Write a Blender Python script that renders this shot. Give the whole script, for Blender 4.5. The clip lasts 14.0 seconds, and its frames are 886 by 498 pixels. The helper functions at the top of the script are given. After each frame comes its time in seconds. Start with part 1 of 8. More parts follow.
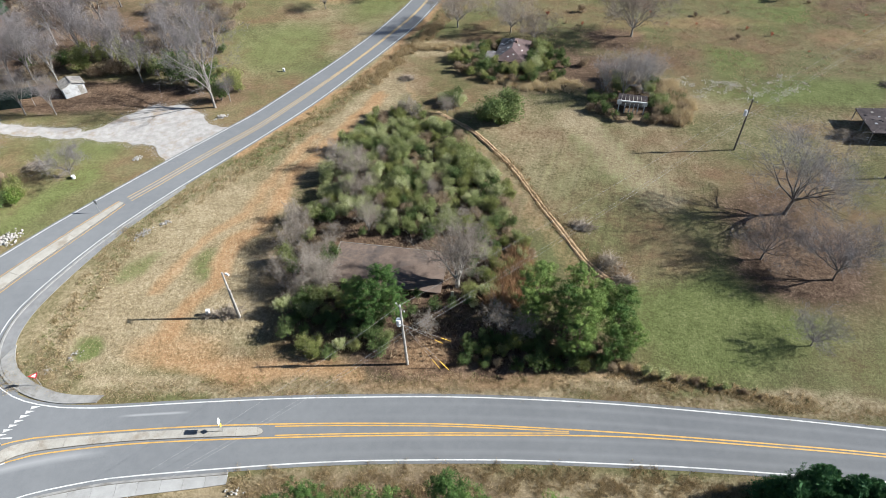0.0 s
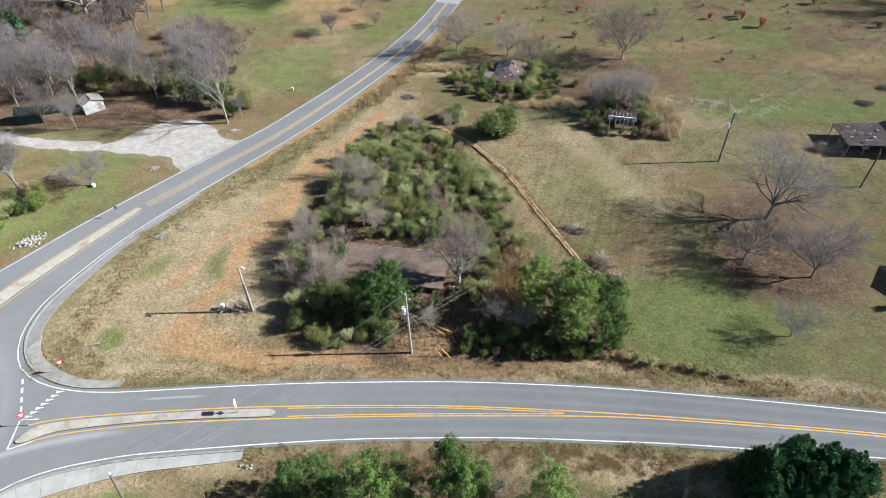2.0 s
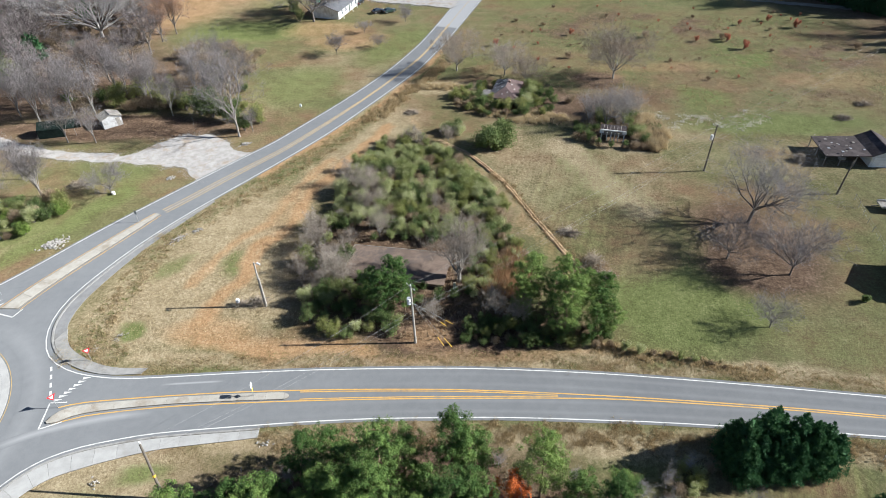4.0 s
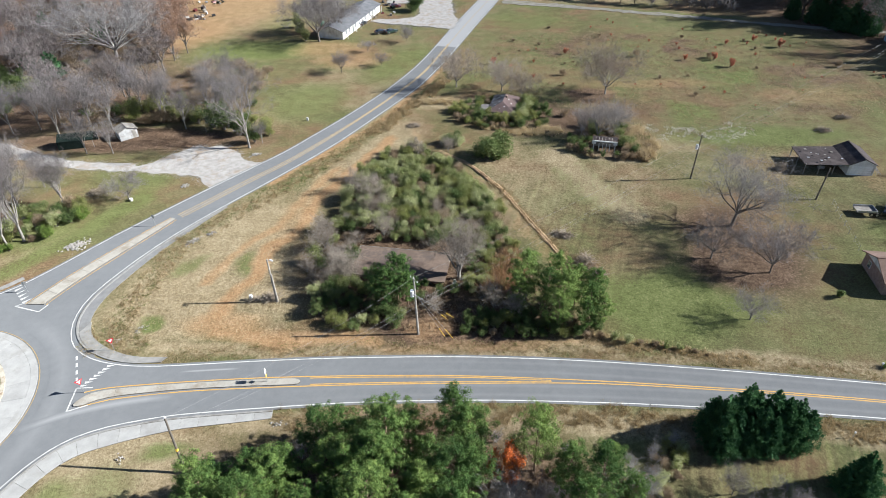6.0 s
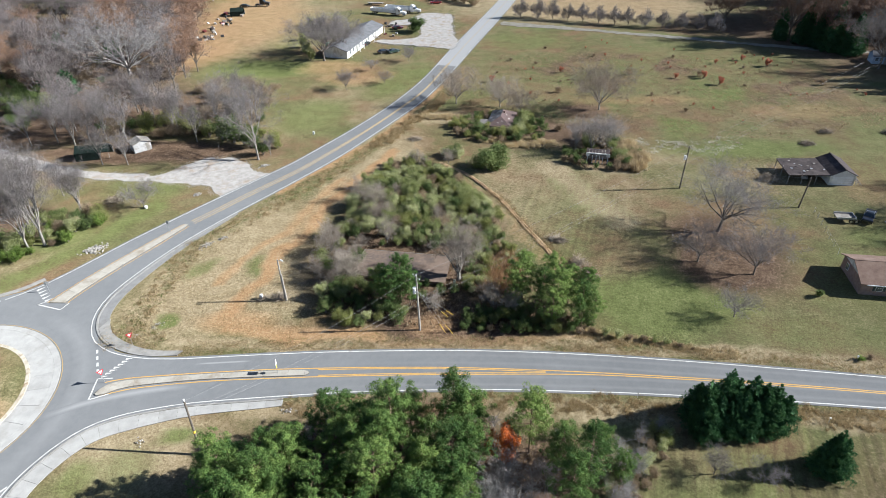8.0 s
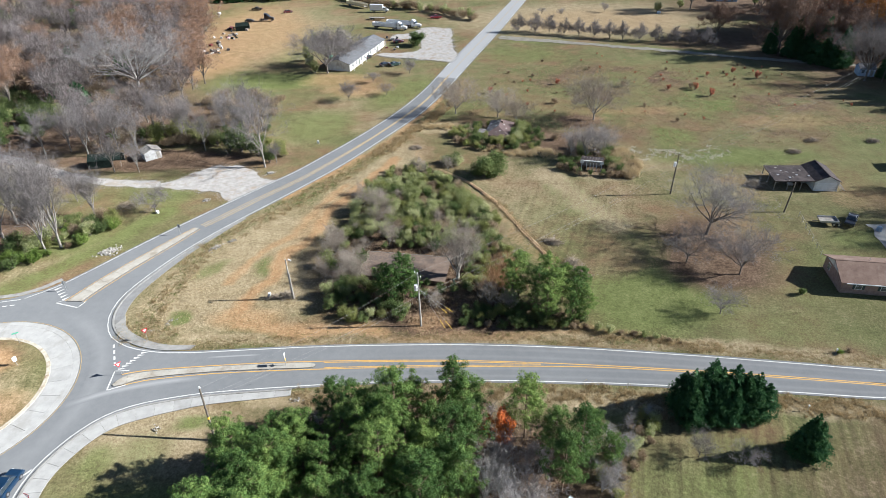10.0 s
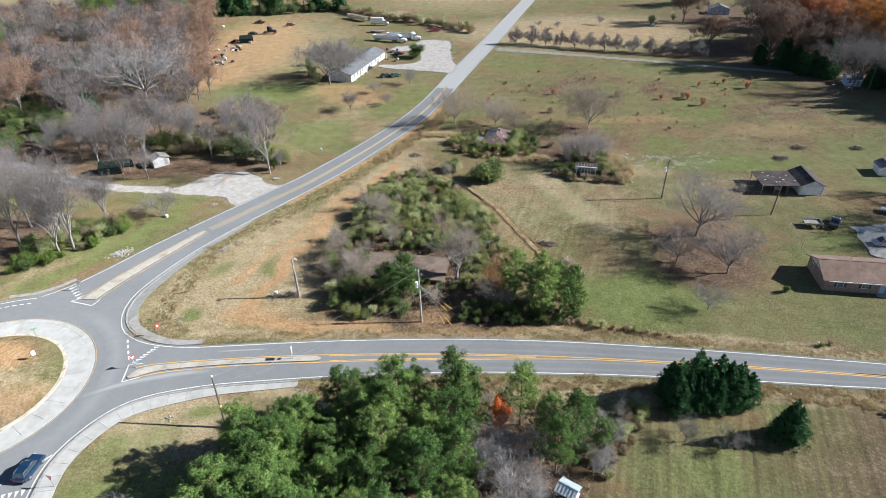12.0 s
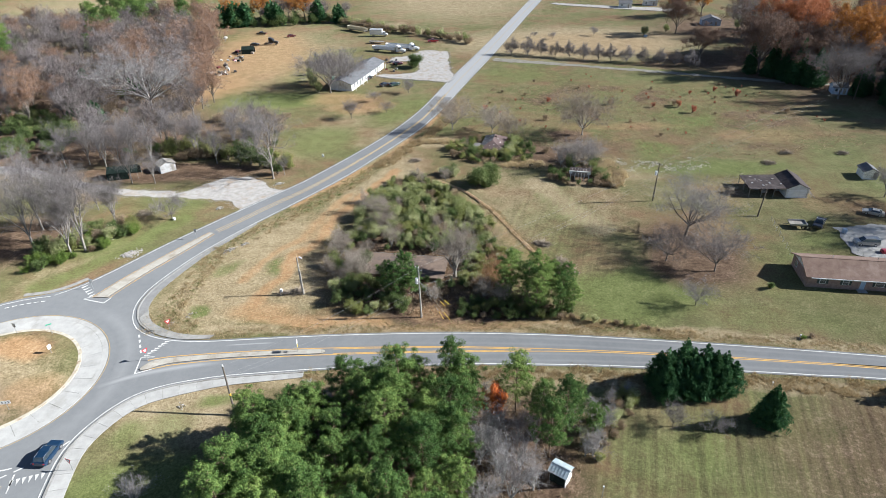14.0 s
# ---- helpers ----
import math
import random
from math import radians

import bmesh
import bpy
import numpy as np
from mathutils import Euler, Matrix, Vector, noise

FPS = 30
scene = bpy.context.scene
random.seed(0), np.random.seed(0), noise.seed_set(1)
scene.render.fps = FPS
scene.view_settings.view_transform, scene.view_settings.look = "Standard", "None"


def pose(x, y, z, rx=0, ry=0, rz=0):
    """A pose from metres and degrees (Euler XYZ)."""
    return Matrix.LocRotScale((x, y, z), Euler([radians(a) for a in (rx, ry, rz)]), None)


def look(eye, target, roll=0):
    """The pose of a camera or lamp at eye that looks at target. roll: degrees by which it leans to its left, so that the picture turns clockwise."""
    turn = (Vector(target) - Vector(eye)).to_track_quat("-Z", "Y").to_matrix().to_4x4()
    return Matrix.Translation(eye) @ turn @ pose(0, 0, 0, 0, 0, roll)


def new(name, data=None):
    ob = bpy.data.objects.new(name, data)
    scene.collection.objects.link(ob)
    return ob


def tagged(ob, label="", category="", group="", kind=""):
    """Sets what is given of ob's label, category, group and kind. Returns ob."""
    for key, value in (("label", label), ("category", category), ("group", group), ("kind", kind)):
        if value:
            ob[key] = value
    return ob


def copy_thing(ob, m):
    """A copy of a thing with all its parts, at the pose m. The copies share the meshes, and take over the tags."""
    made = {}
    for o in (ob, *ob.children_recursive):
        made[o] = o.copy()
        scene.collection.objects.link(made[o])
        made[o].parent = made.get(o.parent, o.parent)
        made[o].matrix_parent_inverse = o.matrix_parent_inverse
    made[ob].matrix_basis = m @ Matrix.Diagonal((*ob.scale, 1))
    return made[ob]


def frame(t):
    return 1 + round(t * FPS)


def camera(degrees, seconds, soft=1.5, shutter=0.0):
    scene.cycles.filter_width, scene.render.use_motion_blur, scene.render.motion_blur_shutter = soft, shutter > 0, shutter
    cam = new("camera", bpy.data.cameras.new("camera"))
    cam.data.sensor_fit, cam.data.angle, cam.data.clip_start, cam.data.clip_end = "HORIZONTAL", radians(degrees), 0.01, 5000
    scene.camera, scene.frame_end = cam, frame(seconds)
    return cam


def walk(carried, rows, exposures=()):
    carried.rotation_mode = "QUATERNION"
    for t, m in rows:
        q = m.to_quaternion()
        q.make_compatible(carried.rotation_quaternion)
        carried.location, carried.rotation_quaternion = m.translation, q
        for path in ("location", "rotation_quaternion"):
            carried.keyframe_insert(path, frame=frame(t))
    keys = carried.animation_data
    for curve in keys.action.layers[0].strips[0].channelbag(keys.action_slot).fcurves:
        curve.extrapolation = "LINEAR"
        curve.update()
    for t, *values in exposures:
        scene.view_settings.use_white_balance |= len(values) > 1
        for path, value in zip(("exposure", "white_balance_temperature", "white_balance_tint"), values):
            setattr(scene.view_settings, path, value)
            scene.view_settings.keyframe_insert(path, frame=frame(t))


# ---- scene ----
cam = camera(71.7, 14.0, soft=0.9)
PATH = [
    (0, (0.376, 0.384, 65.642), (0.342, 1.835, 64.266), -1.7),
    (0.5, (0.332, -1.415, 65.705), (0.298, 0.055, 64.349), -1.7),
    (1, (0.214, -3.228, 65.802), (0.182, -1.743, 64.462), -1.7),
    (1.5, (0.06, -5.101, 65.881), (0.031, -3.6, 64.56), -1.6),
    (2, (-0.162, -6.999, 65.915), (-0.188, -5.481, 64.613), -1.4),
    (2.5, (-0.402, -8.957, 65.989), (-0.424, -7.423, 64.706), -1.3),
    (3, (-0.53, -10.88, 66.109), (-0.551, -9.332, 64.842), -1.3),
    (5.3, (-0.841, -19.376, 67.493), (-0.859, -17.778, 66.291), -1.2),
    (5.5, (-0.868, -20.121, 67.535), (-0.886, -18.519, 66.338), -1.2),
    (6, (-0.943, -22.011, 67.716), (-0.959, -20.397, 66.534), -1.2),
    (6.5, (-0.955, -23.807, 67.92), (-0.971, -22.183, 66.754), -1.2),
    (7, (-0.986, -25.537, 68.126), (-1.001, -23.902, 66.975), -1.2),
    (7.5, (-1.016, -27.218, 68.308), (-1.031, -25.573, 67.17), -1.2),
    (8, (-1.037, -28.786, 68.471), (-1.052, -27.133, 67.345), -1.1),
    (10.5, (-1.081, -35.93, 69.737), (-1.094, -34.247, 68.656), -1.1),
    (11, (-1.112, -37.315, 69.897), (-1.124, -35.626, 68.825), -1.1),
    (11.5, (-1.135, -38.668, 70.102), (-1.146, -36.975, 69.037), -1.1),
    (12, (-1.153, -40.011, 70.314), (-1.163, -38.313, 69.257), -1.1),
    (12.5, (-1.213, -41.383, 70.507), (-1.222, -39.68, 69.457), -1.1),
    (13, (-1.24, -42.72, 70.658), (-1.248, -41.012, 69.616), -1.1),
    (13.5, (-1.268, -44.088, 70.786), (-1.273, -42.376, 69.752), -1.1),
    (14, (-1.309, -45.485, 70.922), (-1.312, -43.769, 69.895), -1.1),
]
walk(cam, [(t, look(eye, target, roll)) for t, eye, target, roll in PATH], [(0, 1.27, 6280, 8.5), (5.5, 1.32, 6280, 8.5), (14, 1.36, 6280, 8.5)])

# ---- daylight ----
SUN_AZ, SUN_EL = radians(2.0), radians(29.0)   # azimuth counted from +x towards +y
to_sun = Vector((math.cos(SUN_AZ) * math.cos(SUN_EL), math.sin(SUN_AZ) * math.cos(SUN_EL), math.sin(SUN_EL)))
sun_data = bpy.data.lights.new("sun", "SUN")
sun_data.energy, sun_data.angle, sun_data.color = 5.0, radians(0.6), (1.0, 0.975, 0.93)
sun = new("sun", sun_data)
sun.matrix_world = look((0, 0, 200), Vector((0, 0, 200)) - to_sun)
world = bpy.data.worlds.new("sky")
scene.world = world
world.use_nodes = True
wn = world.node_tree.nodes
sky = wn.new("ShaderNodeTexSky")
sky.sky_type, sky.sun_disc = "NISHITA", False
sky.sun_elevation, sky.sun_rotation = SUN_EL, radians(90) - SUN_AZ
world.node_tree.links.new(sky.outputs[0], wn["Background"].inputs[0])
sky.air_density, sky.dust_density, sky.ozone_density = 0.6, 0.2, 1.2   # clear winter air
wn["Background"].inputs[1].default_value = 0.05

# ---- helpers for meshes ----
rng = np.random.default_rng(7)


def quick_mesh(name, verts, faces, smooth=False):
    """A mesh from arrays; faces is an array with one row for each face, all with as many corners."""
    verts, faces = np.asarray(verts, dtype=np.float32), np.asarray(faces, dtype=np.int32)
    me = bpy.data.meshes.new(name)
    n, k = faces.shape
    me.vertices.add(len(verts))
    me.vertices.foreach_set("co", verts.ravel())
    me.loops.add(n * k)
    me.loops.foreach_set("vertex_index", faces.ravel())
    me.polygons.add(n)
    me.polygons.foreach_set("loop_start", np.arange(0, n * k, k, dtype=np.int32))
    me.polygons.foreach_set("loop_total", np.full(n, k, dtype=np.int32))
    me.polygons.foreach_set("use_smooth", np.full(n, smooth))
    me.update(calc_edges=True)
    me.validate()
    return me


def thing(name, place, label, category, group="", kind="", rz=0.0):
    ob = new(name)
    ob.empty_display_size = 0.3
    ob.matrix_basis = pose(*place, 0, 0, rz)
    return tagged(ob, label, category, group, kind)


def part(name, data, material, parent=None, label="", place=None):
    """Links a bmesh or a mesh as one object under its thing or part."""
    if isinstance(data, bmesh.types.BMesh):
        me = bpy.data.meshes.new(name)
        bmesh.ops.recalc_face_normals(data, faces=data.faces)
        data.to_mesh(me)
        data.free()
    else:
        me = data
    if material is not None and not me.materials:
        me.materials.append(material)
    ob = new(name, me)
    ob.parent = parent
    if place is not None:
        ob.matrix_basis = place
    return tagged(ob, label)


def box(x0, y0, z0, x1, y1, z1, bevel=0.0, bm=None):
    made = bm or bmesh.new()
    geo = bmesh.ops.create_cube(made, size=1.0, matrix=Matrix.Translation(((x0 + x1) / 2, (y0 + y1) / 2, (z0 + z1) / 2)) @ Matrix.Diagonal((x1 - x0, y1 - y0, z1 - z0, 1)))
    if bevel:
        edges = list({e for v in geo["verts"] for e in v.link_edges})
        bmesh.ops.bevel(made, geom=edges, offset=bevel, segments=2, affect="EDGES")
    return made


def rod(a, b, r0, r1=None, sides=8, bm=None):
    """A tapered bar from a to b."""
    made = bm or bmesh.new()
    a, b = Vector(a), Vector(b)
    m = Matrix.Translation((a + b) / 2) @ (b - a).to_track_quat("Z", "Y").to_matrix().to_4x4()
    bmesh.ops.create_cone(made, cap_ends=True, segments=sides, radius1=r0, radius2=r0 if r1 is None else r1, depth=(b - a).length, matrix=m)
    return made


def prism(outline, z0, z1, bm=None):
    """An upright prism over a flat outline."""
    made = bm or bmesh.new()
    low = [made.verts.new((x, y, z0)) for x, y in outline]
    top = [made.verts.new((x, y, z1)) for x, y in outline]
    made.faces.new(top)
    made.faces.new(low[::-1])
    n = len(outline)
    for i in range(n):
        made.faces.new((low[i], low[(i + 1) % n], top[(i + 1) % n], top[i]))
    return made


def extrude_x(profile, x0, x1, bm=None, inset=None):
    """A profile of (y, z) points drawn out along x; inset narrows the points with their factor."""
    made = bm or bmesh.new()
    mid, half = (x0 + x1) / 2, (x1 - x0) / 2
    ks = inset or [1.0] * len(profile)
    lo = [made.verts.new((mid - half * k, y, z)) for (y, z), k in zip(profile, ks)]
    hi = [made.verts.new((mid + half * k, y, z)) for (y, z), k in zip(profile, ks)]
    made.faces.new(lo)
    made.faces.new(hi[::-1])
    n = len(profile)
    for i in range(n):
        made.faces.new((lo[i], hi[i], hi[(i + 1) % n], lo[(i + 1) % n]))
    return made


def spline(points, step=2.0):
    """A smooth line (Catmull-Rom) through points, sampled every step metres."""
    p = np.array(points, dtype=float)
    p = np.vstack([2 * p[0] - p[1], p, 2 * p[-1] - p[-2]])
    out = []
    for i in range(1, len(p) - 2):
        a, b, c, d = p[i - 1:i + 3]
        n = max(2, int(np.hypot(*(c - b)[:2]) / step))
        u = np.linspace(0, 1, n, endpoint=False)[:, None]
        out.append(0.5 * (2 * b + (c - a) * u + (2 * a - 5 * b + 4 * c - d) * u ** 2 + (3 * b - a - 3 * c + d) * u ** 3))
    return np.vstack([*out, p[-2:-1]])


def normals(line):
    d = np.gradient(line, axis=0)
    d /= np.linalg.norm(d, axis=1)[:, None] + 1e-9
    return np.c_[-d[:, 1], d[:, 0]]


def offset(line, d):
    """The line shifted to its left."""
    return line + normals(line) * d


def strip(left, right, z, thick=0.0):
    """A ribbon between two lines of as many points; with thick it has sides down to z - thick."""
    n = len(left)
    bm = bmesh.new()
    a = [bm.verts.new((x, y, z)) for x, y in left]
    b = [bm.verts.new((x, y, z)) for x, y in right]
    if thick:
        c = [bm.verts.new((x, y, z - thick)) for x, y in left]
        d = [bm.verts.new((x, y, z - thick)) for x, y in right]
    for i in range(n - 1):
        bm.faces.new((a[i], b[i], b[i + 1], a[i + 1]))
        if thick:
            bm.faces.new((a[i], a[i + 1], c[i + 1], c[i]))
            bm.faces.new((b[i], d[i], d[i + 1], b[i + 1]))
    if thick:
        bm.faces.new((a[0], c[0], d[0], b[0]))
        bm.faces.new((a[-1], b[-1], d[-1], c[-1]))
    return bm


def lattice(x, y, seed=0):
    """Smooth value noise, 0 to 1, at arrays of places."""
    r = np.random.default_rng(seed).random((256, 256))
    xi, yi = np.floor(x).astype(int), np.floor(y).astype(int)
    fx, fy = x - xi, y - yi
    fx, fy = fx * fx * (3 - 2 * fx), fy * fy * (3 - 2 * fy)
    a, b = r[xi % 256, yi % 256], r[(xi + 1) % 256, yi % 256]
    c, d = r[xi % 256, (yi + 1) % 256], r[(xi + 1) % 256, (yi + 1) % 256]
    return (a * (1 - fx) + b * fx) * (1 - fy) + (c * (1 - fx) + d * fx) * fy


def fractal(x, y, size, seed=0, octaves=4):
    total, norm = 0.0, 0.0
    for i in range(octaves):
        total = total + lattice(x / size * 2 ** i, y / size * 2 ** i, seed + i) / 1.7 ** i
        norm += 1 / 1.7 ** i
    return total / norm


# ---- materials ----
def rgb(c):
    return (*c, 1.0)


def node_mat(name):
    m = bpy.data.materials.new(name)
    m.use_nodes = True
    t = m.node_tree
    return m, t.nodes, t.links, t.nodes["Principled BSDF"]


def noise_node(n, l, coord, scale, detail=5.0, rough=0.6):
    t = n.new("ShaderNodeTexNoise")
    t.inputs["Scale"].default_value, t.inputs["Detail"].default_value, t.inputs["Roughness"].default_value = scale, detail, rough
    l.new(coord, t.inputs["Vector"])
    return t.outputs["Fac"]


def ramp(n, l, fac, stops):
    r = n.new("ShaderNodeValToRGB")
    e = r.color_ramp.elements
    e[0].position, e[0].color = stops[0][0], rgb(stops[0][1])
    e[1].position, e[1].color = stops[-1][0], rgb(stops[-1][1])
    for p, c in stops[1:-1]:
        e.new(p).color = rgb(c)
    l.new(fac, r.inputs[0])
    return r.outputs[0]


def mix(n, l, fac, a, b, blend="MIX"):
    m = n.new("ShaderNodeMix")
    m.data_type, m.blend_type = "RGBA", blend
    for socket, v in ((m.inputs[0], fac), (m.inputs[6], a), (m.inputs[7], b)):
        if isinstance(v, (int, float)):
            socket.default_value = v
        elif isinstance(v, tuple):
            socket.default_value = rgb(v)
        else:
            l.new(v, socket)
    return m.outputs[2]


def calc(n, l, op, a, b=0.0, clamp=False):
    m = n.new("ShaderNodeMath")
    m.operation, m.use_clamp = op, clamp
    for socket, v in zip(m.inputs, (a, b)):
        if isinstance(v, (int, float)):
            socket.default_value = v
        else:
            l.new(v, socket)
    return m.outputs[0]


def bump(n, l, b, height, strength=0.4, distance=0.05):
    u = n.new("ShaderNodeBump")
    u.inputs["Strength"].default_value, u.inputs["Distance"].default_value = strength, distance
    l.new(height, u.inputs["Height"])
    l.new(u.outputs[0], b.inputs["Normal"])


def surface(name, dark, light, size=0.5, fine=0.05, rough=0.8, metal=0.0, relief=0.3, spots=None, spec=0.4, coords="Object", vary=0.0, coat=0.0):
    """A plain surface with a broad and a fine variation of its colour; size and fine are in metres."""
    m, n, l, b = node_mat(name)
    co = n.new("ShaderNodeTexCoord").outputs["Object"] if coords == "Object" else n.new("ShaderNodeNewGeometry").outputs["Position"]
    broad, grain = noise_node(n, l, co, 1 / size), noise_node(n, l, co, 1 / fine, 3.0)
    f = calc(n, l, "ADD", calc(n, l, "MULTIPLY", broad, 0.65), calc(n, l, "MULTIPLY", grain, 0.35))
    col = ramp(n, l, f, [(0.36, dark), (0.64, light)])
    if spots:
        s = noise_node(n, l, co, 1 / (size * 2.3), 6.0, 0.7)
        col = mix(n, l, ramp(n, l, s, [(0.52, (0, 0, 0)), (0.66, (1, 1, 1))]), col, spots)
    if vary:
        info = n.new("ShaderNodeObjectInfo").outputs["Random"]
        hsv = n.new("ShaderNodeHueSaturation")
        l.new(calc(n, l, "ADD", calc(n, l, "MULTIPLY", info, 2 * vary), 1 - vary), hsv.inputs["Value"])
        l.new(col, hsv.inputs["Color"])
        col = hsv.outputs[0]
    l.new(col, b.inputs["Base Color"])
    b.inputs["Roughness"].default_value, b.inputs["Metallic"].default_value = rough, metal
    b.inputs["Specular IOR Level"].default_value = spec
    b.inputs["Diffuse Roughness"].default_value = 0.4 if rough > 0.75 else 0.1
    b.inputs["Coat Weight"].default_value = coat
    if relief:
        bump(n, l, b, grain, relief, fine * 0.5)
    return m


def leafy(name, dark, mid, light, rough=0.6, through_light=0.25, clump=1.6, apart=0.35, single=0.55):
    """Leaves, needles or blades: each one its own shade, with broader patches through the crown and between plants."""
    m, n, l, b = node_mat(name)
    g = n.new("ShaderNodeNewGeometry")
    info = n.new("ShaderNodeObjectInfo")
    patch = noise_node(n, l, g.outputs["Position"], 1 / clump, 3.0)
    f = calc(n, l, "ADD", calc(n, l, "MULTIPLY", g.outputs["Random Per Island"], single), calc(n, l, "MULTIPLY", patch, 1.1 - single))
    f = calc(n, l, "ADD", f, calc(n, l, "MULTIPLY", calc(n, l, "SUBTRACT", info.outputs["Random"], 0.5), apart))
    col = ramp(n, l, f, [(0.2, dark), (0.52, mid), (0.88, light)])
    l.new(col, b.inputs["Base Color"])
    b.inputs["Roughness"].default_value = max(rough, 0.68)
    b.inputs["Specular IOR Level"].default_value = 0.12
    tr = n.new("ShaderNodeBsdfTranslucent")
    l.new(col, tr.inputs["Color"])
    ms = n.new("ShaderNodeMixShader")
    ms.inputs[0].default_value = through_light
    l.new(b.outputs[0], ms.inputs[1])
    l.new(tr.outputs[0], ms.inputs[2])
    l.new(ms.outputs[0], n["Material Output"].inputs["Surface"])
    return m


M = {}
M["concrete"] = surface("concrete", (0.288, 0.288, 0.281), (0.375, 0.374, 0.365), 1.6, 0.12, 0.85, relief=0.25, spots=(0.28, 0.275, 0.262), coords="World", vary=0.07)
M["kerb"] = surface("kerb_concrete", (0.20, 0.198, 0.192), (0.30, 0.295, 0.28), 0.9, 0.1, 0.85, relief=0.25, spots=(0.17, 0.16, 0.145), coords="World")
M["cream_slab"] = surface("cream_concrete", (0.285, 0.27, 0.238), (0.385, 0.368, 0.33), 1.4, 0.12, 0.85, relief=0.25, spots=(0.24, 0.21, 0.17), coords="World", vary=0.06)
M["cream_kerb"] = surface("cream_kerb_concrete", (0.34, 0.31, 0.25), (0.50, 0.465, 0.39), 0.8, 0.1, 0.85, relief=0.25, spots=(0.22, 0.15, 0.09), coords="World")
M["shoulder"] = surface("grey_shoulder", (0.165, 0.168, 0.172), (0.225, 0.226, 0.225), 1.4, 0.1, 0.88, relief=0.25, spots=(0.15, 0.145, 0.135), coords="World")
M["clay_bank"] = surface("orange_clay_bank", (0.33, 0.215, 0.115), (0.52, 0.385, 0.235), 0.9, 0.12, 0.95, relief=0.6, spots=(0.13, 0.075, 0.045), coords="World")
M["faded_buff"] = surface("worn_buff_strip", (0.30, 0.245, 0.175), (0.40, 0.335, 0.25), 1.2, 0.1, 0.8, relief=0.2, spots=(0.25, 0.235, 0.215), coords="World")
M["joint"] = surface("joint_dirt", (0.10, 0.09, 0.075), (0.2, 0.18, 0.15), 0.5, 0.05, 0.95, coords="World")
M["white_paint"] = surface("white_road_paint", (0.48, 0.48, 0.47), (0.68, 0.68, 0.66), 0.8, 0.07, 0.6, relief=0.1, spots=(0.38, 0.38, 0.375), coords="World")
M["yellow_paint"] = surface("yellow_road_paint", (0.49, 0.28, 0.068), (0.63, 0.385, 0.115), 0.9, 0.07, 0.6, relief=0.1, spots=(0.34, 0.24, 0.12), coords="World")
M["gravel"] = surface("pale_gravel", (0.25, 0.238, 0.225), (0.40, 0.385, 0.37), 1.5, 0.14, 0.95, relief=0.8, spots=(0.27, 0.215, 0.165), coords="World")
M["old_gravel"] = surface("dull_gravel", (0.15, 0.14, 0.115), (0.26, 0.245, 0.215), 2.0, 0.10, 0.95, relief=0.6, spots=(0.13, 0.125, 0.07), coords="World")
M["rock"] = surface("pale_rock", (0.24, 0.225, 0.205), (0.45, 0.43, 0.40), 0.5, 0.06, 0.9, relief=0.5, vary=0.2)
M["bark"] = surface("grey_bark", (0.09, 0.077, 0.066), (0.20, 0.178, 0.158), 0.5, 0.06, 0.9, relief=0.6)
M["pale_bark"] = surface("pale_bark", (0.15, 0.137, 0.124), (0.33, 0.307, 0.28), 0.7, 0.07, 0.9, relief=0.4, spots=(0.2, 0.17, 0.15))
M["white_bark"] = surface("bleached_bark", (0.24, 0.225, 0.21), (0.47, 0.45, 0.43), 0.7, 0.07, 0.9, relief=0.4, spots=(0.28, 0.25, 0.23))
M["pine_bark"] = surface("pine_bark", (0.11, 0.075, 0.05), (0.24, 0.17, 0.12), 0.4, 0.05, 0.95, relief=0.7)
M["twig"] = leafy("bare_twigs", (0.112, 0.100, 0.098), (0.182, 0.165, 0.163), (0.278, 0.258, 0.256), 0.85, 0.12)
M["twig_pale"] = leafy("pale_grey_twigs", (0.17, 0.158, 0.156), (0.26, 0.245, 0.243), (0.37, 0.352, 0.348), 0.85, 0.12)
M["twig_light"] = leafy("pale_twigs", (0.165, 0.14, 0.115), (0.275, 0.235, 0.198), (0.40, 0.355, 0.305), 0.85, 0.15)
M["twig_mauve"] = leafy("mauve_twigs", (0.096, 0.081, 0.079), (0.166, 0.144, 0.141), (0.270, 0.240, 0.236), 0.85, 0.12)
M["needles"] = leafy("pine_needles", (0.029, 0.068, 0.020), (0.089, 0.156, 0.043), (0.222, 0.300, 0.085), 0.5, 0.2, 0.9, 0.4, 0.26)
M["cedar"] = leafy("cedar_sprays", (0.018, 0.056, 0.024), (0.038, 0.100, 0.042), (0.076, 0.160, 0.058), 0.55, 0.2, 0.8, 0.35, 0.35)
M["greybush"] = leafy("grey_green_leaves", (0.118, 0.148, 0.048), (0.262, 0.300, 0.112), (0.55, 0.55, 0.34), 0.65, 0.38)
M["olivebush"] = leafy("yellowing_leaves", (0.115, 0.135, 0.038), (0.215, 0.240, 0.078), (0.36, 0.36, 0.15), 0.65, 0.36)
M["greenleaf"] = leafy("fresh_green_leaves", (0.07, 0.115, 0.025), (0.135, 0.20, 0.045), (0.22, 0.30, 0.08), 0.6, 0.32)
M["privet"] = leafy("dark_evergreen_leaves", (0.050, 0.080, 0.027), (0.100, 0.145, 0.050), (0.18, 0.22, 0.085), 0.5, 0.32)
M["brownbush"] = leafy("brown_dry_leaves", (0.13, 0.092, 0.057), (0.25, 0.185, 0.12), (0.41, 0.325, 0.22), 0.75, 0.3)
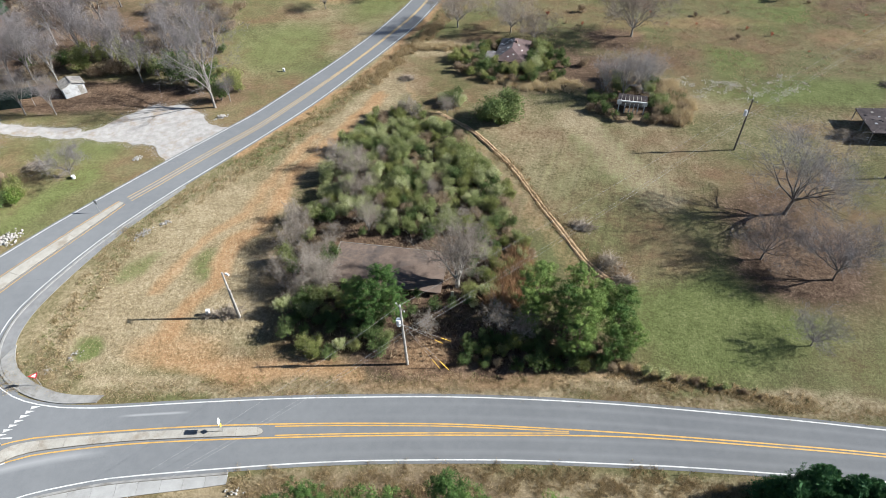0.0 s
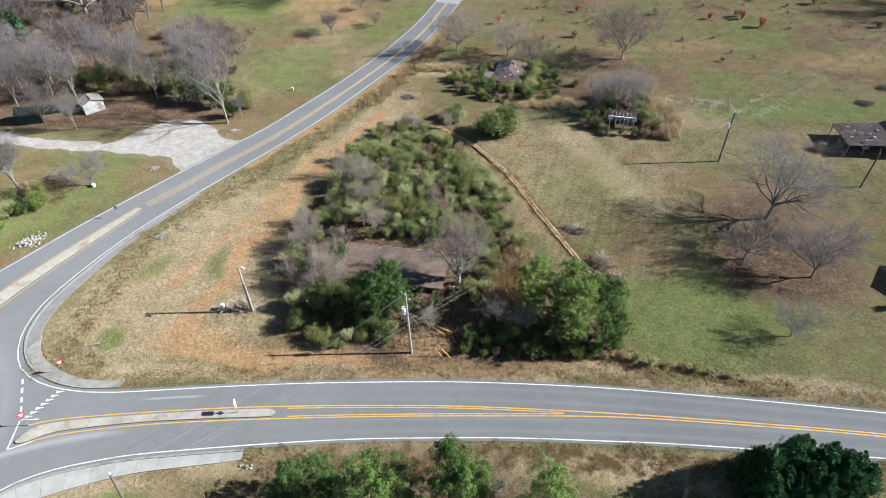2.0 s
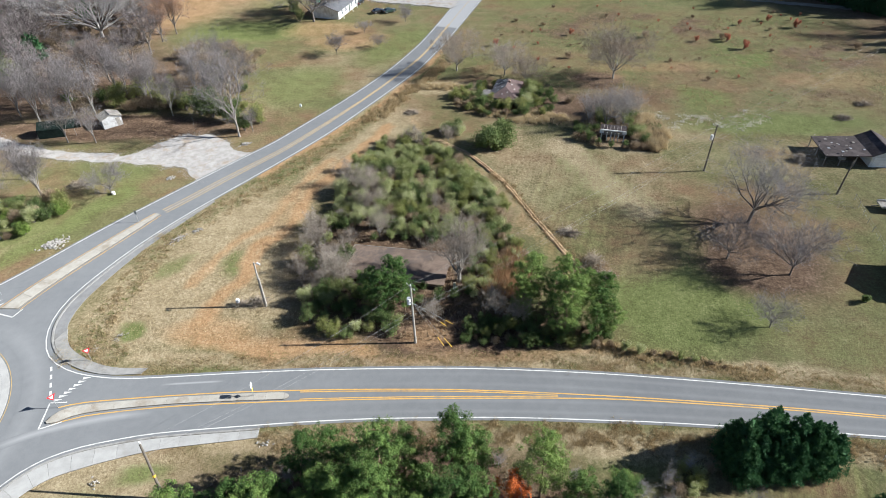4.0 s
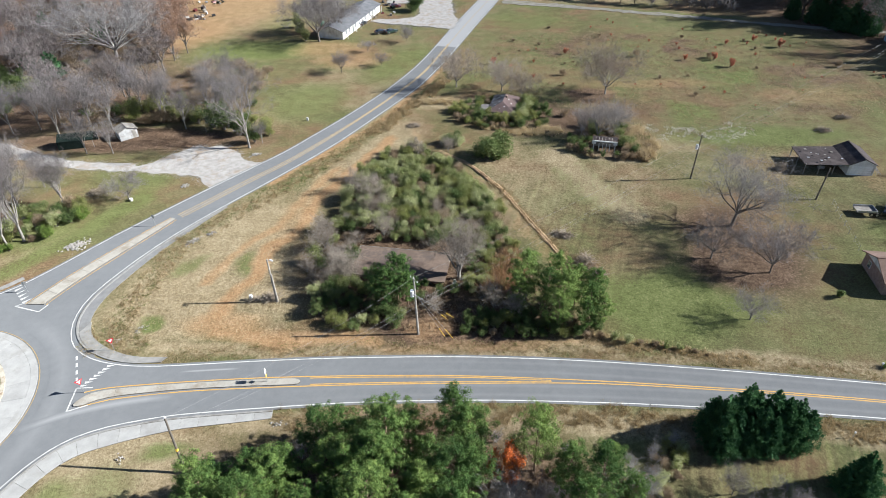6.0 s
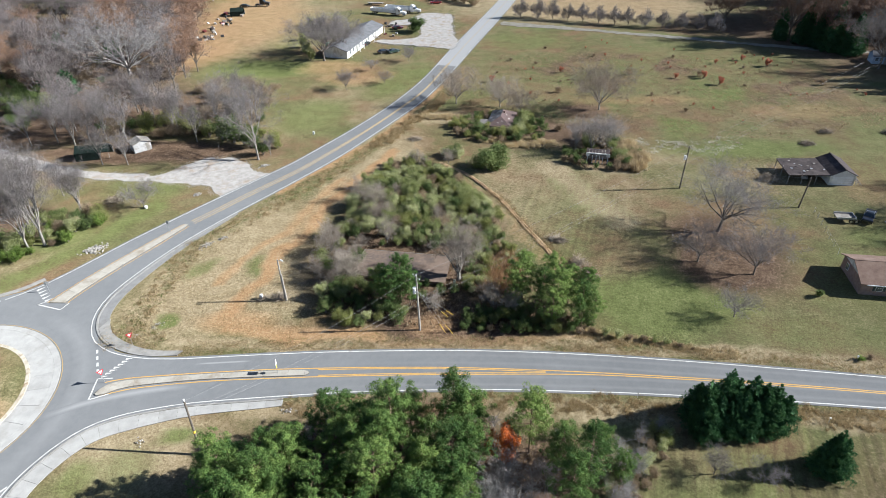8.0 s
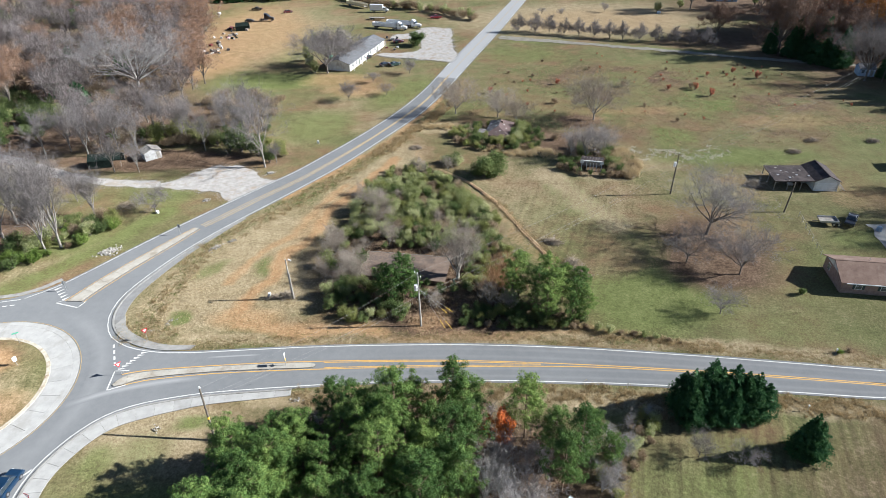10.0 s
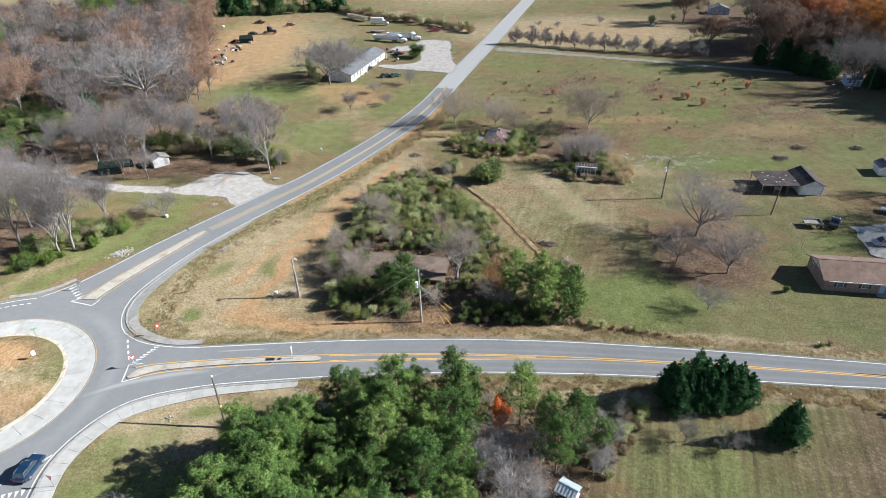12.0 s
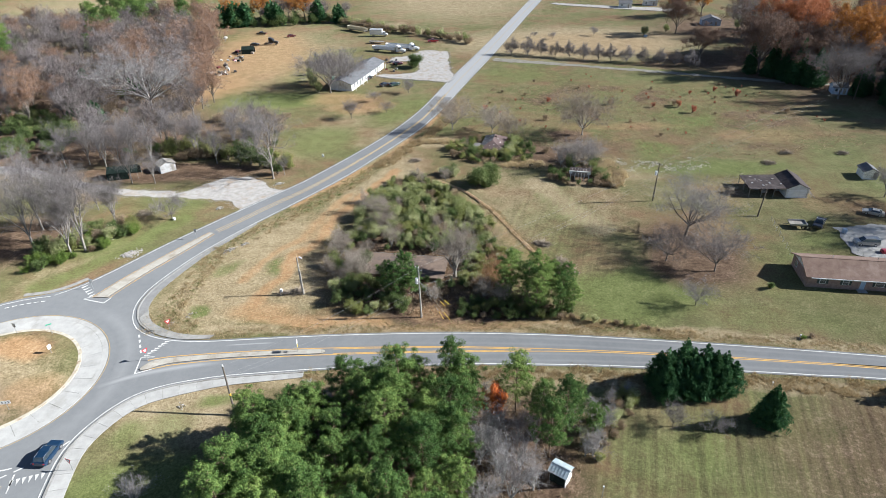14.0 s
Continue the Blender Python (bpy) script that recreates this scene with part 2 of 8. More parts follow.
M["rustleaf"] = leafy("rust_oak_leaves", (0.15, 0.083, 0.055), (0.27, 0.165, 0.11), (0.40, 0.265, 0.185), 0.7, 0.35)
M["brownleaf"] = leafy("dull_brown_leaves", (0.075, 0.046, 0.034), (0.140, 0.088, 0.064), (0.23, 0.15, 0.11), 0.7, 0.15)
M["orangeleaf"] = leafy("orange_autumn_leaves", (0.19, 0.074, 0.016), (0.35, 0.150, 0.034), (0.47, 0.235, 0.066), 0.7, 0.3)
M["coralleaf"] = leafy("coral_autumn_leaves", (0.17, 0.055, 0.024), (0.31, 0.112, 0.048), (0.44, 0.19, 0.09), 0.7, 0.25)
M["redleaf"] = leafy("red_autumn_leaves", (0.36, 0.085, 0.022), (0.58, 0.17, 0.05), (0.68, 0.26, 0.09), 0.7, 0.45)
M["sumac"] = leafy("dull_red_leaves", (0.22, 0.065, 0.045), (0.38, 0.14, 0.09), (0.50, 0.24, 0.15), 0.7, 0.3)
M["faded_yellow"] = surface("faded_yellow_road_paint", (0.36, 0.245, 0.10), (0.50, 0.36, 0.17), 0.9, 0.07, 0.7, relief=0.1, spots=(0.32, 0.27, 0.18), coords="World")
M["strawblade"] = leafy("straw_blades", (0.24, 0.175, 0.095), (0.41, 0.32, 0.185), (0.58, 0.485, 0.32), 0.8, 0.32)
M["paleblade"] = leafy("bleached_blades", (0.34, 0.31, 0.26), (0.50, 0.47, 0.41), (0.66, 0.63, 0.57), 0.8, 0.3)
M["caneblade"] = leafy("russet_dead_canes", (0.20, 0.115, 0.06), (0.36, 0.225, 0.125), (0.52, 0.36, 0.22), 0.8, 0.3)
M["greenblade"] = leafy("green_blades", (0.06, 0.085, 0.02), (0.12, 0.16, 0.045), (0.24, 0.27, 0.10), 0.7, 0.25)
M["pole_wood"] = surface("weathered_pole", (0.22, 0.20, 0.18), (0.42, 0.40, 0.36), 0.8, 0.06, 0.9, relief=0.3)
M["dark_pole"] = surface("creosoted_pole", (0.07, 0.06, 0.05), (0.17, 0.145, 0.12), 0.8, 0.06, 0.9, relief=0.3)
M["galv"] = surface("galvanised_steel", (0.35, 0.36, 0.37), (0.55, 0.56, 0.57), 0.3, 0.04, 0.45, 0.7, relief=0.1)
M["wire"] = surface("bright_wire", (0.25, 0.25, 0.25), (0.36, 0.36, 0.36), 2.0, 0.2, 0.6, 0.0, relief=0.0)
M["white_metal"] = surface("white_painted_metal", (0.66, 0.67, 0.68), (0.84, 0.85, 0.86), 1.2, 0.1, 0.4, relief=0.05, coat=0.2)
M["white_wall"] = surface("white_weathered_boards", (0.55, 0.55, 0.54), (0.78, 0.78, 0.77), 1.3, 0.12, 0.75, relief=0.2, spots=(0.44, 0.42, 0.39))
M["sign_red"] = surface("red_sign_sheet", (0.50, 0.02, 0.03), (0.62, 0.04, 0.05), 0.4, 0.05, 0.4)
M["sign_white"] = surface("white_sign_sheet", (0.78, 0.78, 0.78), (0.88, 0.88, 0.88), 0.4, 0.05, 0.35)
M["sign_yellow"] = surface("yellow_plastic", (0.68, 0.42, 0.04), (0.82, 0.54, 0.07), 0.4, 0.05, 0.45)
M["sign_green"] = surface("green_sign_sheet", (0.05, 0.35, 0.22), (0.08, 0.45, 0.3), 0.4, 0.05, 0.45)
M["black"] = surface("black_rubber", (0.015, 0.015, 0.016), (0.04, 0.04, 0.042), 0.3, 0.04, 0.8)
M["dark_metal"] = surface("dark_metal", (0.03, 0.03, 0.032), (0.08, 0.08, 0.085), 0.5, 0.06, 0.5, 0.4)
M["chrome"] = surface("bright_alloy", (0.5, 0.5, 0.52), (0.7, 0.7, 0.72), 0.3, 0.05, 0.3, 0.9, relief=0.0)
M["glass"] = surface("dark_car_glass", (0.02, 0.03, 0.04), (0.05, 0.065, 0.08), 0.8, 0.3, 0.08, 0.0, relief=0.0, spec=0.8)
M["house_glass"] = surface("dim_window_glass", (0.05, 0.06, 0.07), (0.13, 0.15, 0.17), 0.8, 0.3, 0.1, 0.0, relief=0.0, spec=0.8)
M["roof_brown"] = surface("brown_shingles", (0.135, 0.083, 0.063), (0.215, 0.143, 0.112), 1.6, 0.16, 0.92, relief=0.4, spots=(0.24, 0.17, 0.14))
M["roof_ruin"] = surface("faded_maroon_shingles", (0.070, 0.046, 0.046), (0.150, 0.105, 0.102), 1.2, 0.16, 0.92, relief=0.4, spots=(0.10, 0.08, 0.07))
M["roof_old"] = surface("greyed_old_shingles", (0.12, 0.112, 0.115), (0.24, 0.225, 0.228), 0.9, 0.12, 0.9, relief=0.4, spots=(0.08, 0.065, 0.06))
M["ruin_wall"] = surface("blue_grey_old_boards", (0.12, 0.14, 0.165), (0.26, 0.29, 0.33), 0.7, 0.06, 0.9, relief=0.3)
M["roof_rust"] = surface("rusted_sheet_roof", (0.034, 0.028, 0.030), (0.078, 0.062, 0.062), 1.3, 0.12, 0.85, relief=0.3, spots=(0.11, 0.092, 0.09), spec=0.2)
M["pale_sheet"] = surface("dull_pale_sheet", (0.34, 0.345, 0.35), (0.52, 0.525, 0.53), 0.7, 0.1, 0.7, relief=0.2, spots=(0.24, 0.22, 0.20))
M["roof_grey"] = surface("grey_shingles", (0.085, 0.09, 0.10), (0.165, 0.17, 0.185), 1.6, 0.16, 0.9, relief=0.4)
M["roof_tin"] = surface("bluish_tin_roof", (0.27, 0.335, 0.37), (0.42, 0.49, 0.53), 0.9, 0.1, 0.5, 0.15, relief=0.15)
M["roof_litter"] = surface("littered_old_roof", (0.10, 0.072, 0.057), (0.21, 0.155, 0.122), 1.7, 0.14, 0.95, relief=0.5, spots=(0.10, 0.08, 0.07))
M["brick"] = surface("brown_brick", (0.235, 0.15, 0.12), (0.37, 0.265, 0.225), 0.6, 0.08, 0.9, relief=0.3)
M["old_wood"] = surface("grey_old_boards", (0.16, 0.145, 0.13), (0.36, 0.34, 0.31), 0.7, 0.06, 0.9, relief=0.4)
M["shutter"] = surface("dark_green_shutter", (0.03, 0.045, 0.04), (0.06, 0.08, 0.07), 0.5, 0.05, 0.6)
M["tarp"] = surface("dark_tarp", (0.008, 0.014, 0.012), (0.020, 0.032, 0.028), 0.6, 0.08, 0.9, spec=0.1)
M["pale_blue"] = surface("pale_blue_wall", (0.27, 0.36, 0.47), (0.38, 0.48, 0.60), 1.2, 0.12, 0.75)
M["clutter"] = surface("scrap_and_junk", (0.22, 0.16, 0.13), (0.6, 0.57, 0.53), 0.8, 0.15, 0.8, vary=0.5)
M["dry_brush"] = surface("dry_brush_stems", (0.17, 0.135, 0.10), (0.40, 0.34, 0.27), 0.5, 0.05, 0.95)


def paint(name, c):
    return surface(name, tuple(0.8 * v for v in c), c, 1.5, 0.4, 0.28, 0.15, relief=0.0, spec=0.6, coat=0.6)


M["car_blue"] = paint("deep_blue_car_paint", (0.008, 0.032, 0.075))
M["car_black"] = paint("black_car_paint", (0.02, 0.02, 0.023))
M["car_red"] = paint("red_car_paint", (0.38, 0.02, 0.04))
M["car_maroon"] = paint("maroon_car_paint", (0.14, 0.03, 0.035))
M["car_silver"] = paint("beige_silver_car_paint", (0.42, 0.41, 0.38))
M["car_white"] = paint("white_truck_paint", (0.80, 0.81, 0.83))
M["car_green"] = paint("dark_green_car_paint", (0.03, 0.06, 0.05))
M["trailer_tan"] = paint("tan_trailer_sides", (0.55, 0.51, 0.40))


def asphalt_mat():
    m, n, l, b = node_mat("worn_asphalt")
    p = n.new("ShaderNodeNewGeometry").outputs["Position"]
    broad, mid, grain = noise_node(n, l, p, 0.09, 4.0), noise_node(n, l, p, 0.8, 5.0), noise_node(n, l, p, 14.0, 3.0)
    f = calc(n, l, "ADD", calc(n, l, "MULTIPLY", broad, 0.35), calc(n, l, "MULTIPLY", mid, 0.3))
    f = calc(n, l, "ADD", f, calc(n, l, "MULTIPLY", grain, 0.35))
    col = ramp(n, l, f, [(0.32, (0.134, 0.141, 0.149)), (0.70, (0.199, 0.207, 0.214))])
    at = n.new("ShaderNodeAttribute")
    at.attribute_name = "age"
    col = mix(n, l, at.outputs["Fac"], col, (0.34, 0.345, 0.35))
    l.new(col, b.inputs["Base Color"])
    b.inputs["Roughness"].default_value = 0.82
    b.inputs["Diffuse Roughness"].default_value = 0.4
    b.inputs["Specular IOR Level"].default_value = 0.3
    bump(n, l, b, grain, 0.3, 0.02)
    return m


M["asphalt"] = asphalt_mat()


def ground_mat():
    """Turf, bare clay, dry weeds and leaf litter, laid out by the ground's own zones."""
    m, n, l, b = node_mat("field_ground")
    p = n.new("ShaderNodeNewGeometry").outputs["Position"]
    za = n.new("ShaderNodeAttribute")
    za.attribute_name = "zone"
    sep = n.new("ShaderNodeSeparateColor")
    l.new(za.outputs["Color"], sep.inputs[0])
    mow = n.new("ShaderNodeAttribute")
    mow.attribute_name = "mow"
    n0, n1, n2, n3 = noise_node(n, l, p, 0.035, 5.0), noise_node(n, l, p, 0.30, 6.0, 0.65), noise_node(n, l, p, 1.7, 6.0, 0.7), noise_node(n, l, p, 9.0, 4.0, 0.7)
    f = calc(n, l, "ADD", calc(n, l, "ADD", calc(n, l, "MULTIPLY", n1, 0.30), calc(n, l, "MULTIPLY", n2, 0.45)), calc(n, l, "MULTIPLY", n3, 0.25))
    turf = ramp(n, l, f, [(0.36, (0.064, 0.064, 0.026)), (0.5, (0.118, 0.112, 0.050)), (0.65, (0.202, 0.185, 0.094))])
    turf = mix(n, l, ramp(n, l, n0, [(0.40, (0, 0, 0)), (0.62, (0.8, 0.8, 0.8))]), turf, ramp(n, l, f, [(0.36, (0.112, 0.092, 0.046)), (0.65, (0.250, 0.208, 0.120))]))
    broad = noise_node(n, l, p, 0.055, 7.0, 0.62)
    turf = mix(n, l, ramp(n, l, broad, [(0.49, (0, 0, 0)), (0.62, (0.9, 0.9, 0.9))]), turf, ramp(n, l, f, [(0.36, (0.115, 0.072, 0.040)), (0.65, (0.235, 0.158, 0.096))]))
    turf = mix(n, l, ramp(n, l, broad, [(0.36, (0.85, 0.85, 0.85)), (0.48, (0, 0, 0))]), turf, ramp(n, l, f, [(0.36, (0.068, 0.079, 0.030)), (0.65, (0.165, 0.172, 0.078))]))
    fine = calc(n, l, "SUBTRACT", f, 0.5)

    def zone(value, spread, lo, hi):
        v = calc(n, l, "ADD", value, calc(n, l, "MULTIPLY", fine, spread))
        return ramp(n, l, v, [(lo, (0, 0, 0)), (hi, (1, 1, 1))])

    xyz = n.new("ShaderNodeSeparateXYZ")
    l.new(p, xyz.inputs[0])
    swath = calc(n, l, "SINE", calc(n, l, "MULTIPLY", calc(n, l, "ADD", xyz.outputs[0], calc(n, l, "MULTIPLY", xyz.outputs[1], -0.36)), 2 * math.pi / 1.7))
    across = calc(n, l, "ADD", xyz.outputs[0], calc(n, l, "MULTIPLY", xyz.outputs[1], -0.30))
    lengthwise = calc(n, l, "ADD", xyz.outputs[1], calc(n, l, "MULTIPLY", xyz.outputs[0], 0.30))
    comb = n.new("ShaderNodeCombineXYZ")
    l.new(across, comb.inputs[0])
    l.new(calc(n, l, "MULTIPLY", lengthwise, 0.05), comb.inputs[1])
    streak = calc(n, l, "MULTIPLY", calc(n, l, "SUBTRACT", noise_node(n, l, comb.outputs[0], 0.9, 4.0, 0.65), 0.5), 18.0)
    swath = calc(n, l, "MULTIPLY", calc(n, l, "ADD", swath, streak), mow.outputs["Fac"])
    green = ramp(n, l, f, [(0.36, (0.066, 0.083, 0.027)), (0.5, (0.122, 0.142, 0.050)), (0.65, (0.200, 0.208, 0.094))])
    straw = ramp(n, l, f, [(0.38, (0.152, 0.117, 0.066)), (0.49, (0.258, 0.207, 0.127)), (0.62, (0.392, 0.330, 0.220))])
    clay = ramp(n, l, f, [(0.36, (0.215, 0.128, 0.066)), (0.5, (0.318, 0.198, 0.103)), (0.64, (0.425, 0.305, 0.188))])
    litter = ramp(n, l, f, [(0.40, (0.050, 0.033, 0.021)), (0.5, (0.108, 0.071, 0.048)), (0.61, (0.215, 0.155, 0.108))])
    col = mix(n, l, zone(sep.outputs[2], 1.1, 0.22, 0.82), turf, straw)
    col = mix(n, l, zone(calc(n, l, "ADD", sep.outputs[1], calc(n, l, "MULTIPLY", swath, 0.035)), 1.6, 0.25, 0.75), col, green)
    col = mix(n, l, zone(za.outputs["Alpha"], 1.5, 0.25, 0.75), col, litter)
    col = mix(n, l, zone(sep.outputs[0], 0.9, 0.25, 0.8), col, clay)
    hsv = n.new("ShaderNodeHueSaturation")
    l.new(col, hsv.inputs["Color"])
    speckle = calc(n, l, "MULTIPLY", calc(n, l, "SUBTRACT", calc(n, l, "ADD", noise_node(n, l, p, 3.4, 3.0, 0.7), n3), 1.0), calc(n, l, "SUBTRACT", 0.84, calc(n, l, "MULTIPLY", calc(n, l, "MINIMUM", mow.outputs["Fac"], 1.0), 0.5)))
    l.new(calc(n, l, "ADD", calc(n, l, "ADD", 1.0, speckle), calc(n, l, "MULTIPLY", swath, 0.085)), hsv.inputs["Value"])
    l.new(hsv.outputs[0], b.inputs["Base Color"])
    b.inputs["Roughness"].default_value = 0.95
    b.inputs["Diffuse Roughness"].default_value = 0.4
    b.inputs["Specular IOR Level"].default_value = 0.1
    bump(n, l, b, calc(n, l, "ADD", n2, calc(n, l, "MULTIPLY", n3, 0.5)), 0.6, 0.2)
    return m


M["ground"] = ground_mat()

# ---- ground ----
def blob(x, y, cx, cy, rx, ry, turn=0.0):
    c, s = math.cos(radians(turn)), math.sin(radians(turn))
    u, v = (x - cx) * c + (y - cy) * s, -(x - cx) * s + (y - cy) * c
    return np.clip(1.6 - 1.1 * np.hypot(u / rx, v / ry), 0, 1)


def along(x, y, points, width):
    best = np.full(np.shape(x), 1e9)
    for (ax, ay), (bx, by) in zip(points[:-1], points[1:]):
        dx, dy = bx - ax, by - ay
        u = np.clip(((x - ax) * dx + (y - ay) * dy) / (dx * dx + dy * dy), 0, 1)
        best = np.minimum(best, np.hypot(x - ax - u * dx, y - ay - u * dy))
    return np.clip(1.5 - best / width, 0, 1)


RING = (-77.9, 32.5)
NE_WEST = [(330, 1300), (180, 800), (98, 527), (61.6, 407), (39.8, 333), (19.0, 263.5), (3.4, 213.4), (-7.4, 175.8), (-15.7, 154.0), (-22.6, 139.9), (-28.8, 128.8), (-34.7, 119.1),
           (-40.0, 110.6), (-44.6, 104.7), (-49.2, 98.8), (-55.2, 91.0), (-61.2, 83.0), (-66.0, 76.4), (-69.8, 70.6), (-73.0, 65.8), (-76.6, 61.0), (-80.8, 57.4)]
NE_EAST = [(337, 1298), (187, 798), (105.5, 525), (69.0, 405), (46.6, 331), (25.6, 259), (10.4, 210), (-0.3, 175), (-7.8, 153.7), (-14.7, 139.6), (-21.0, 127.8), (-26.9, 117.0),
           (-31.7, 109.3), (-36.7, 102.0), (-42.2, 94.2), (-47.4, 87.0), (-52.2, 79.9), (-56.5, 72.6), (-60.0, 65.0), (-62.2, 58.6), (-62.5, 53.6), (-61.4, 49.4), (-59.2, 46.0), (-55.6, 43.6), (-51.8, 42.4), (-48.4, 41.9)]
S_NORTH = [(-48.4, 41.9), (-44.3, 41.8), (-38.2, 42.1), (-31.0, 42.5), (-20.8, 42.9), (-10.4, 43.0), (0.0, 42.9), (10.2, 42.4), (20.4, 41.6), (30.3, 40.5), (40.1, 39.3), (49.6, 38.0), (58.9, 36.7), (74.0, 34.4), (110, 28.6), (200, 13), (420, -28)]
S_SOUTH = [(-55.3, 24.6), (-53.5, 27.1), (-51.0, 29.2), (-47.4, 30.8), (-43.0, 31.9), (-38.5, 32.7), (-32.0, 33.3), (-25.5, 33.8), (-19.5, 34.2), (-13.0, 34.5), (-6.6, 34.6), (6.4, 34.5), (18.9, 33.9), (28.4, 33.3), (49.5, 31.4), (60.2, 30.2), (70.5, 29.1), (110, 23.2), (200, 7.8), (420, -33.5)]
LEG_EAST = [(-55.3, 24.6), (-56.6, 22.0), (-57.5, 19.4), (-57.9, 16.8), (-57.8, 14.2), (-57.3, 10.7), (-56.4, 6.0), (-55.2, 1.0), (-52, -10), (-48, -40), (-44, -90)]
DITCH = [(-7.9, 123.3), (-5.7, 115.4), (-2.6, 110.3), (3.5, 104.0), (6.9, 98.8), (11.0, 91.1), (13.6, 84.2), (15.2, 79.6), (17.2, 74.6), (19.8, 67.8), (22.0, 63.6), (25.3, 61.1)]


def zones(x, y):
    """Clay, green turf, dry weeds and leaf litter at each place, 0 to 1."""
    top = lambda *a: np.clip(np.maximum.reduce(a), 0, 1)
    wob = (fractal(x, y, 9.0, 3) - 0.5) * 5
    x, y = x + wob, y + (fractal(x, y, 9.0, 11) - 0.5) * 5
    clay = top(0.8 * along(x, y, [(-38, 48.6), (-30, 47.4), (-22, 46.8), (-13, 46.4)], 1.9), 0.6 * blob(x, y, -24, 46.4, 5, 2.2), 0.7 * blob(x, y, -37, 50, 7, 3.5),
               0.85 * along(x, y, [(-40, 52), (-38, 60), (-34, 70), (-30, 80), (-26, 92), (-20, 106), (-15, 117)], 1.6),
               0.7 * along(x, y, [(-44, 62), (-39, 72), (-34.5, 82), (-30, 92), (-25, 102)], 1.3), 0.45 * blob(x, y, -31, 84, 5, 12, -22),
               0.5 * along(x, y, [(-33, 104), (-24, 117), (-16, 129), (-9, 142)], 1.6),
               0.45 * along(x, y, [(p - 1.3, q - 0.7) for p, q in DITCH], 1.0), 0.5 * along(x, y, [(-12, 45.6), (6, 45.4), (16, 44.9), (24, 44.0)], 1.1), 0.35 * along(x, y, [(12.5, 79), (16, 70), (19, 65)], 1.8), 0.8 * along(x, y, [(-40, 95.5), (-34, 104.5), (-28, 113.5), (-21.3, 122.5), (-14.5, 134), (-7, 151.5), (2, 176)], 1.2), 0.5 * blob(x, y, -4, 49.5, 5, 2.5), 0.4 * blob(x, y, 36, 65, 6, 3),
               0.45 * blob(x, y, 15, 46, 22, 1.6), 0.6 * blob(x, y, -90, 264, 28, 64, 8), 0.62 * blob(x, y, -93, 212, 17, 24), 0.55 * blob(x, y, -40, 187, 15, 9), 0.5 * blob(x, y, -32, 176, 15, 10),
               0.85 * blob(x, y, -77, 40, 6, 3.5), 0.5 * blob(x, y, -70, 30, 5, 5), 0.4 * blob(x, y, 99, 90, 14, 6), 0.3 * blob(x, y, -88, 318, 34, 14), 0.42 * blob(x, y, 72, 272, 52, 32), 0.45 * blob(x, y, 60, 150, 24, 5), 0.4 * blob(x, y, 100, 140, 20, 8))
    green = top(0.45 * along(x, y, [(23, 101), (27, 90.6), (31.5, 81)], 1.6), 0.4 * along(x, y, [(29, 103), (33.2, 93), (38, 82)], 1.4), 0.5 * blob(x, y, 96, 58, 36, 24), 0.45 * blob(x, y, 112, 112, 30, 28), 0.9 * blob(x, y, 36, 54, 15, 9), 0.75 * blob(x, y, 26, 58, 7, 5), 0.5 * blob(x, y, 62, 46, 20, 6), 0.75 * blob(x, y, 78, 115, 26, 6), 0.5 * blob(x, y, 110, 118, 22, 8),
                0.66 * along(x, y, [(-86, 60), (-80, 66), (-76, 73), (-71, 82), (-66, 91)], 3.2), 0.6 * blob(x, y, -84, 80, 14, 10), 0.5 * blob(x, y, -70, 96, 10, 5),
                0.6 * blob(x, y, -40, 142, 12, 16, -30), 0.9 * blob(x, y, -64, 186, 20, 10), 0.4 * blob(x, y, -62, 230, 10, 40), 0.6 * blob(x, y, -15, 172, 9, 22, -24),
                0.95 * blob(x, y, -48.5, 51, 2.6, 1.9, 30), 0.7 * blob(x, y, -38, 67, 1.6, 3, -25), 0.6 * blob(x, y, -48, 66, 2, 5, -35), 0.5 * blob(x, y, -26.5, 44.6, 1.5, 1.0), 0.6 * blob(x, y, 29, 43.6, 3, 0.9),
                0.7 * blob(x, y, 86, 74, 9, 6), 0.55 * blob(x, y, 70, 55, 10, 8), 0.5 * blob(x, y, 33, 14, 8, 7), 0.6 * along(x, y, [(26, 236), (60, 230), (110, 214)], 2.2), 0.5 * blob(x, y, 30, 215, 20, 14),
                0.9 * blob(x, y, -42, 8, 14, 9), 0.7 * blob(x, y, -38, 27, 4, 1.6), 0.6 * blob(x, y, -50, 20, 3, 4), 0.5 * blob(x, y, -44, 22, 5, 4), 0.55 * blob(x, y, -95, 20, 10, 14), 0.3 * blob(x, y, 35, 160, 50, 20),
                0.4 * blob(x, y, 90, 190, 50, 30), 0.75 * blob(x, y, -120, 150, 14, 6))
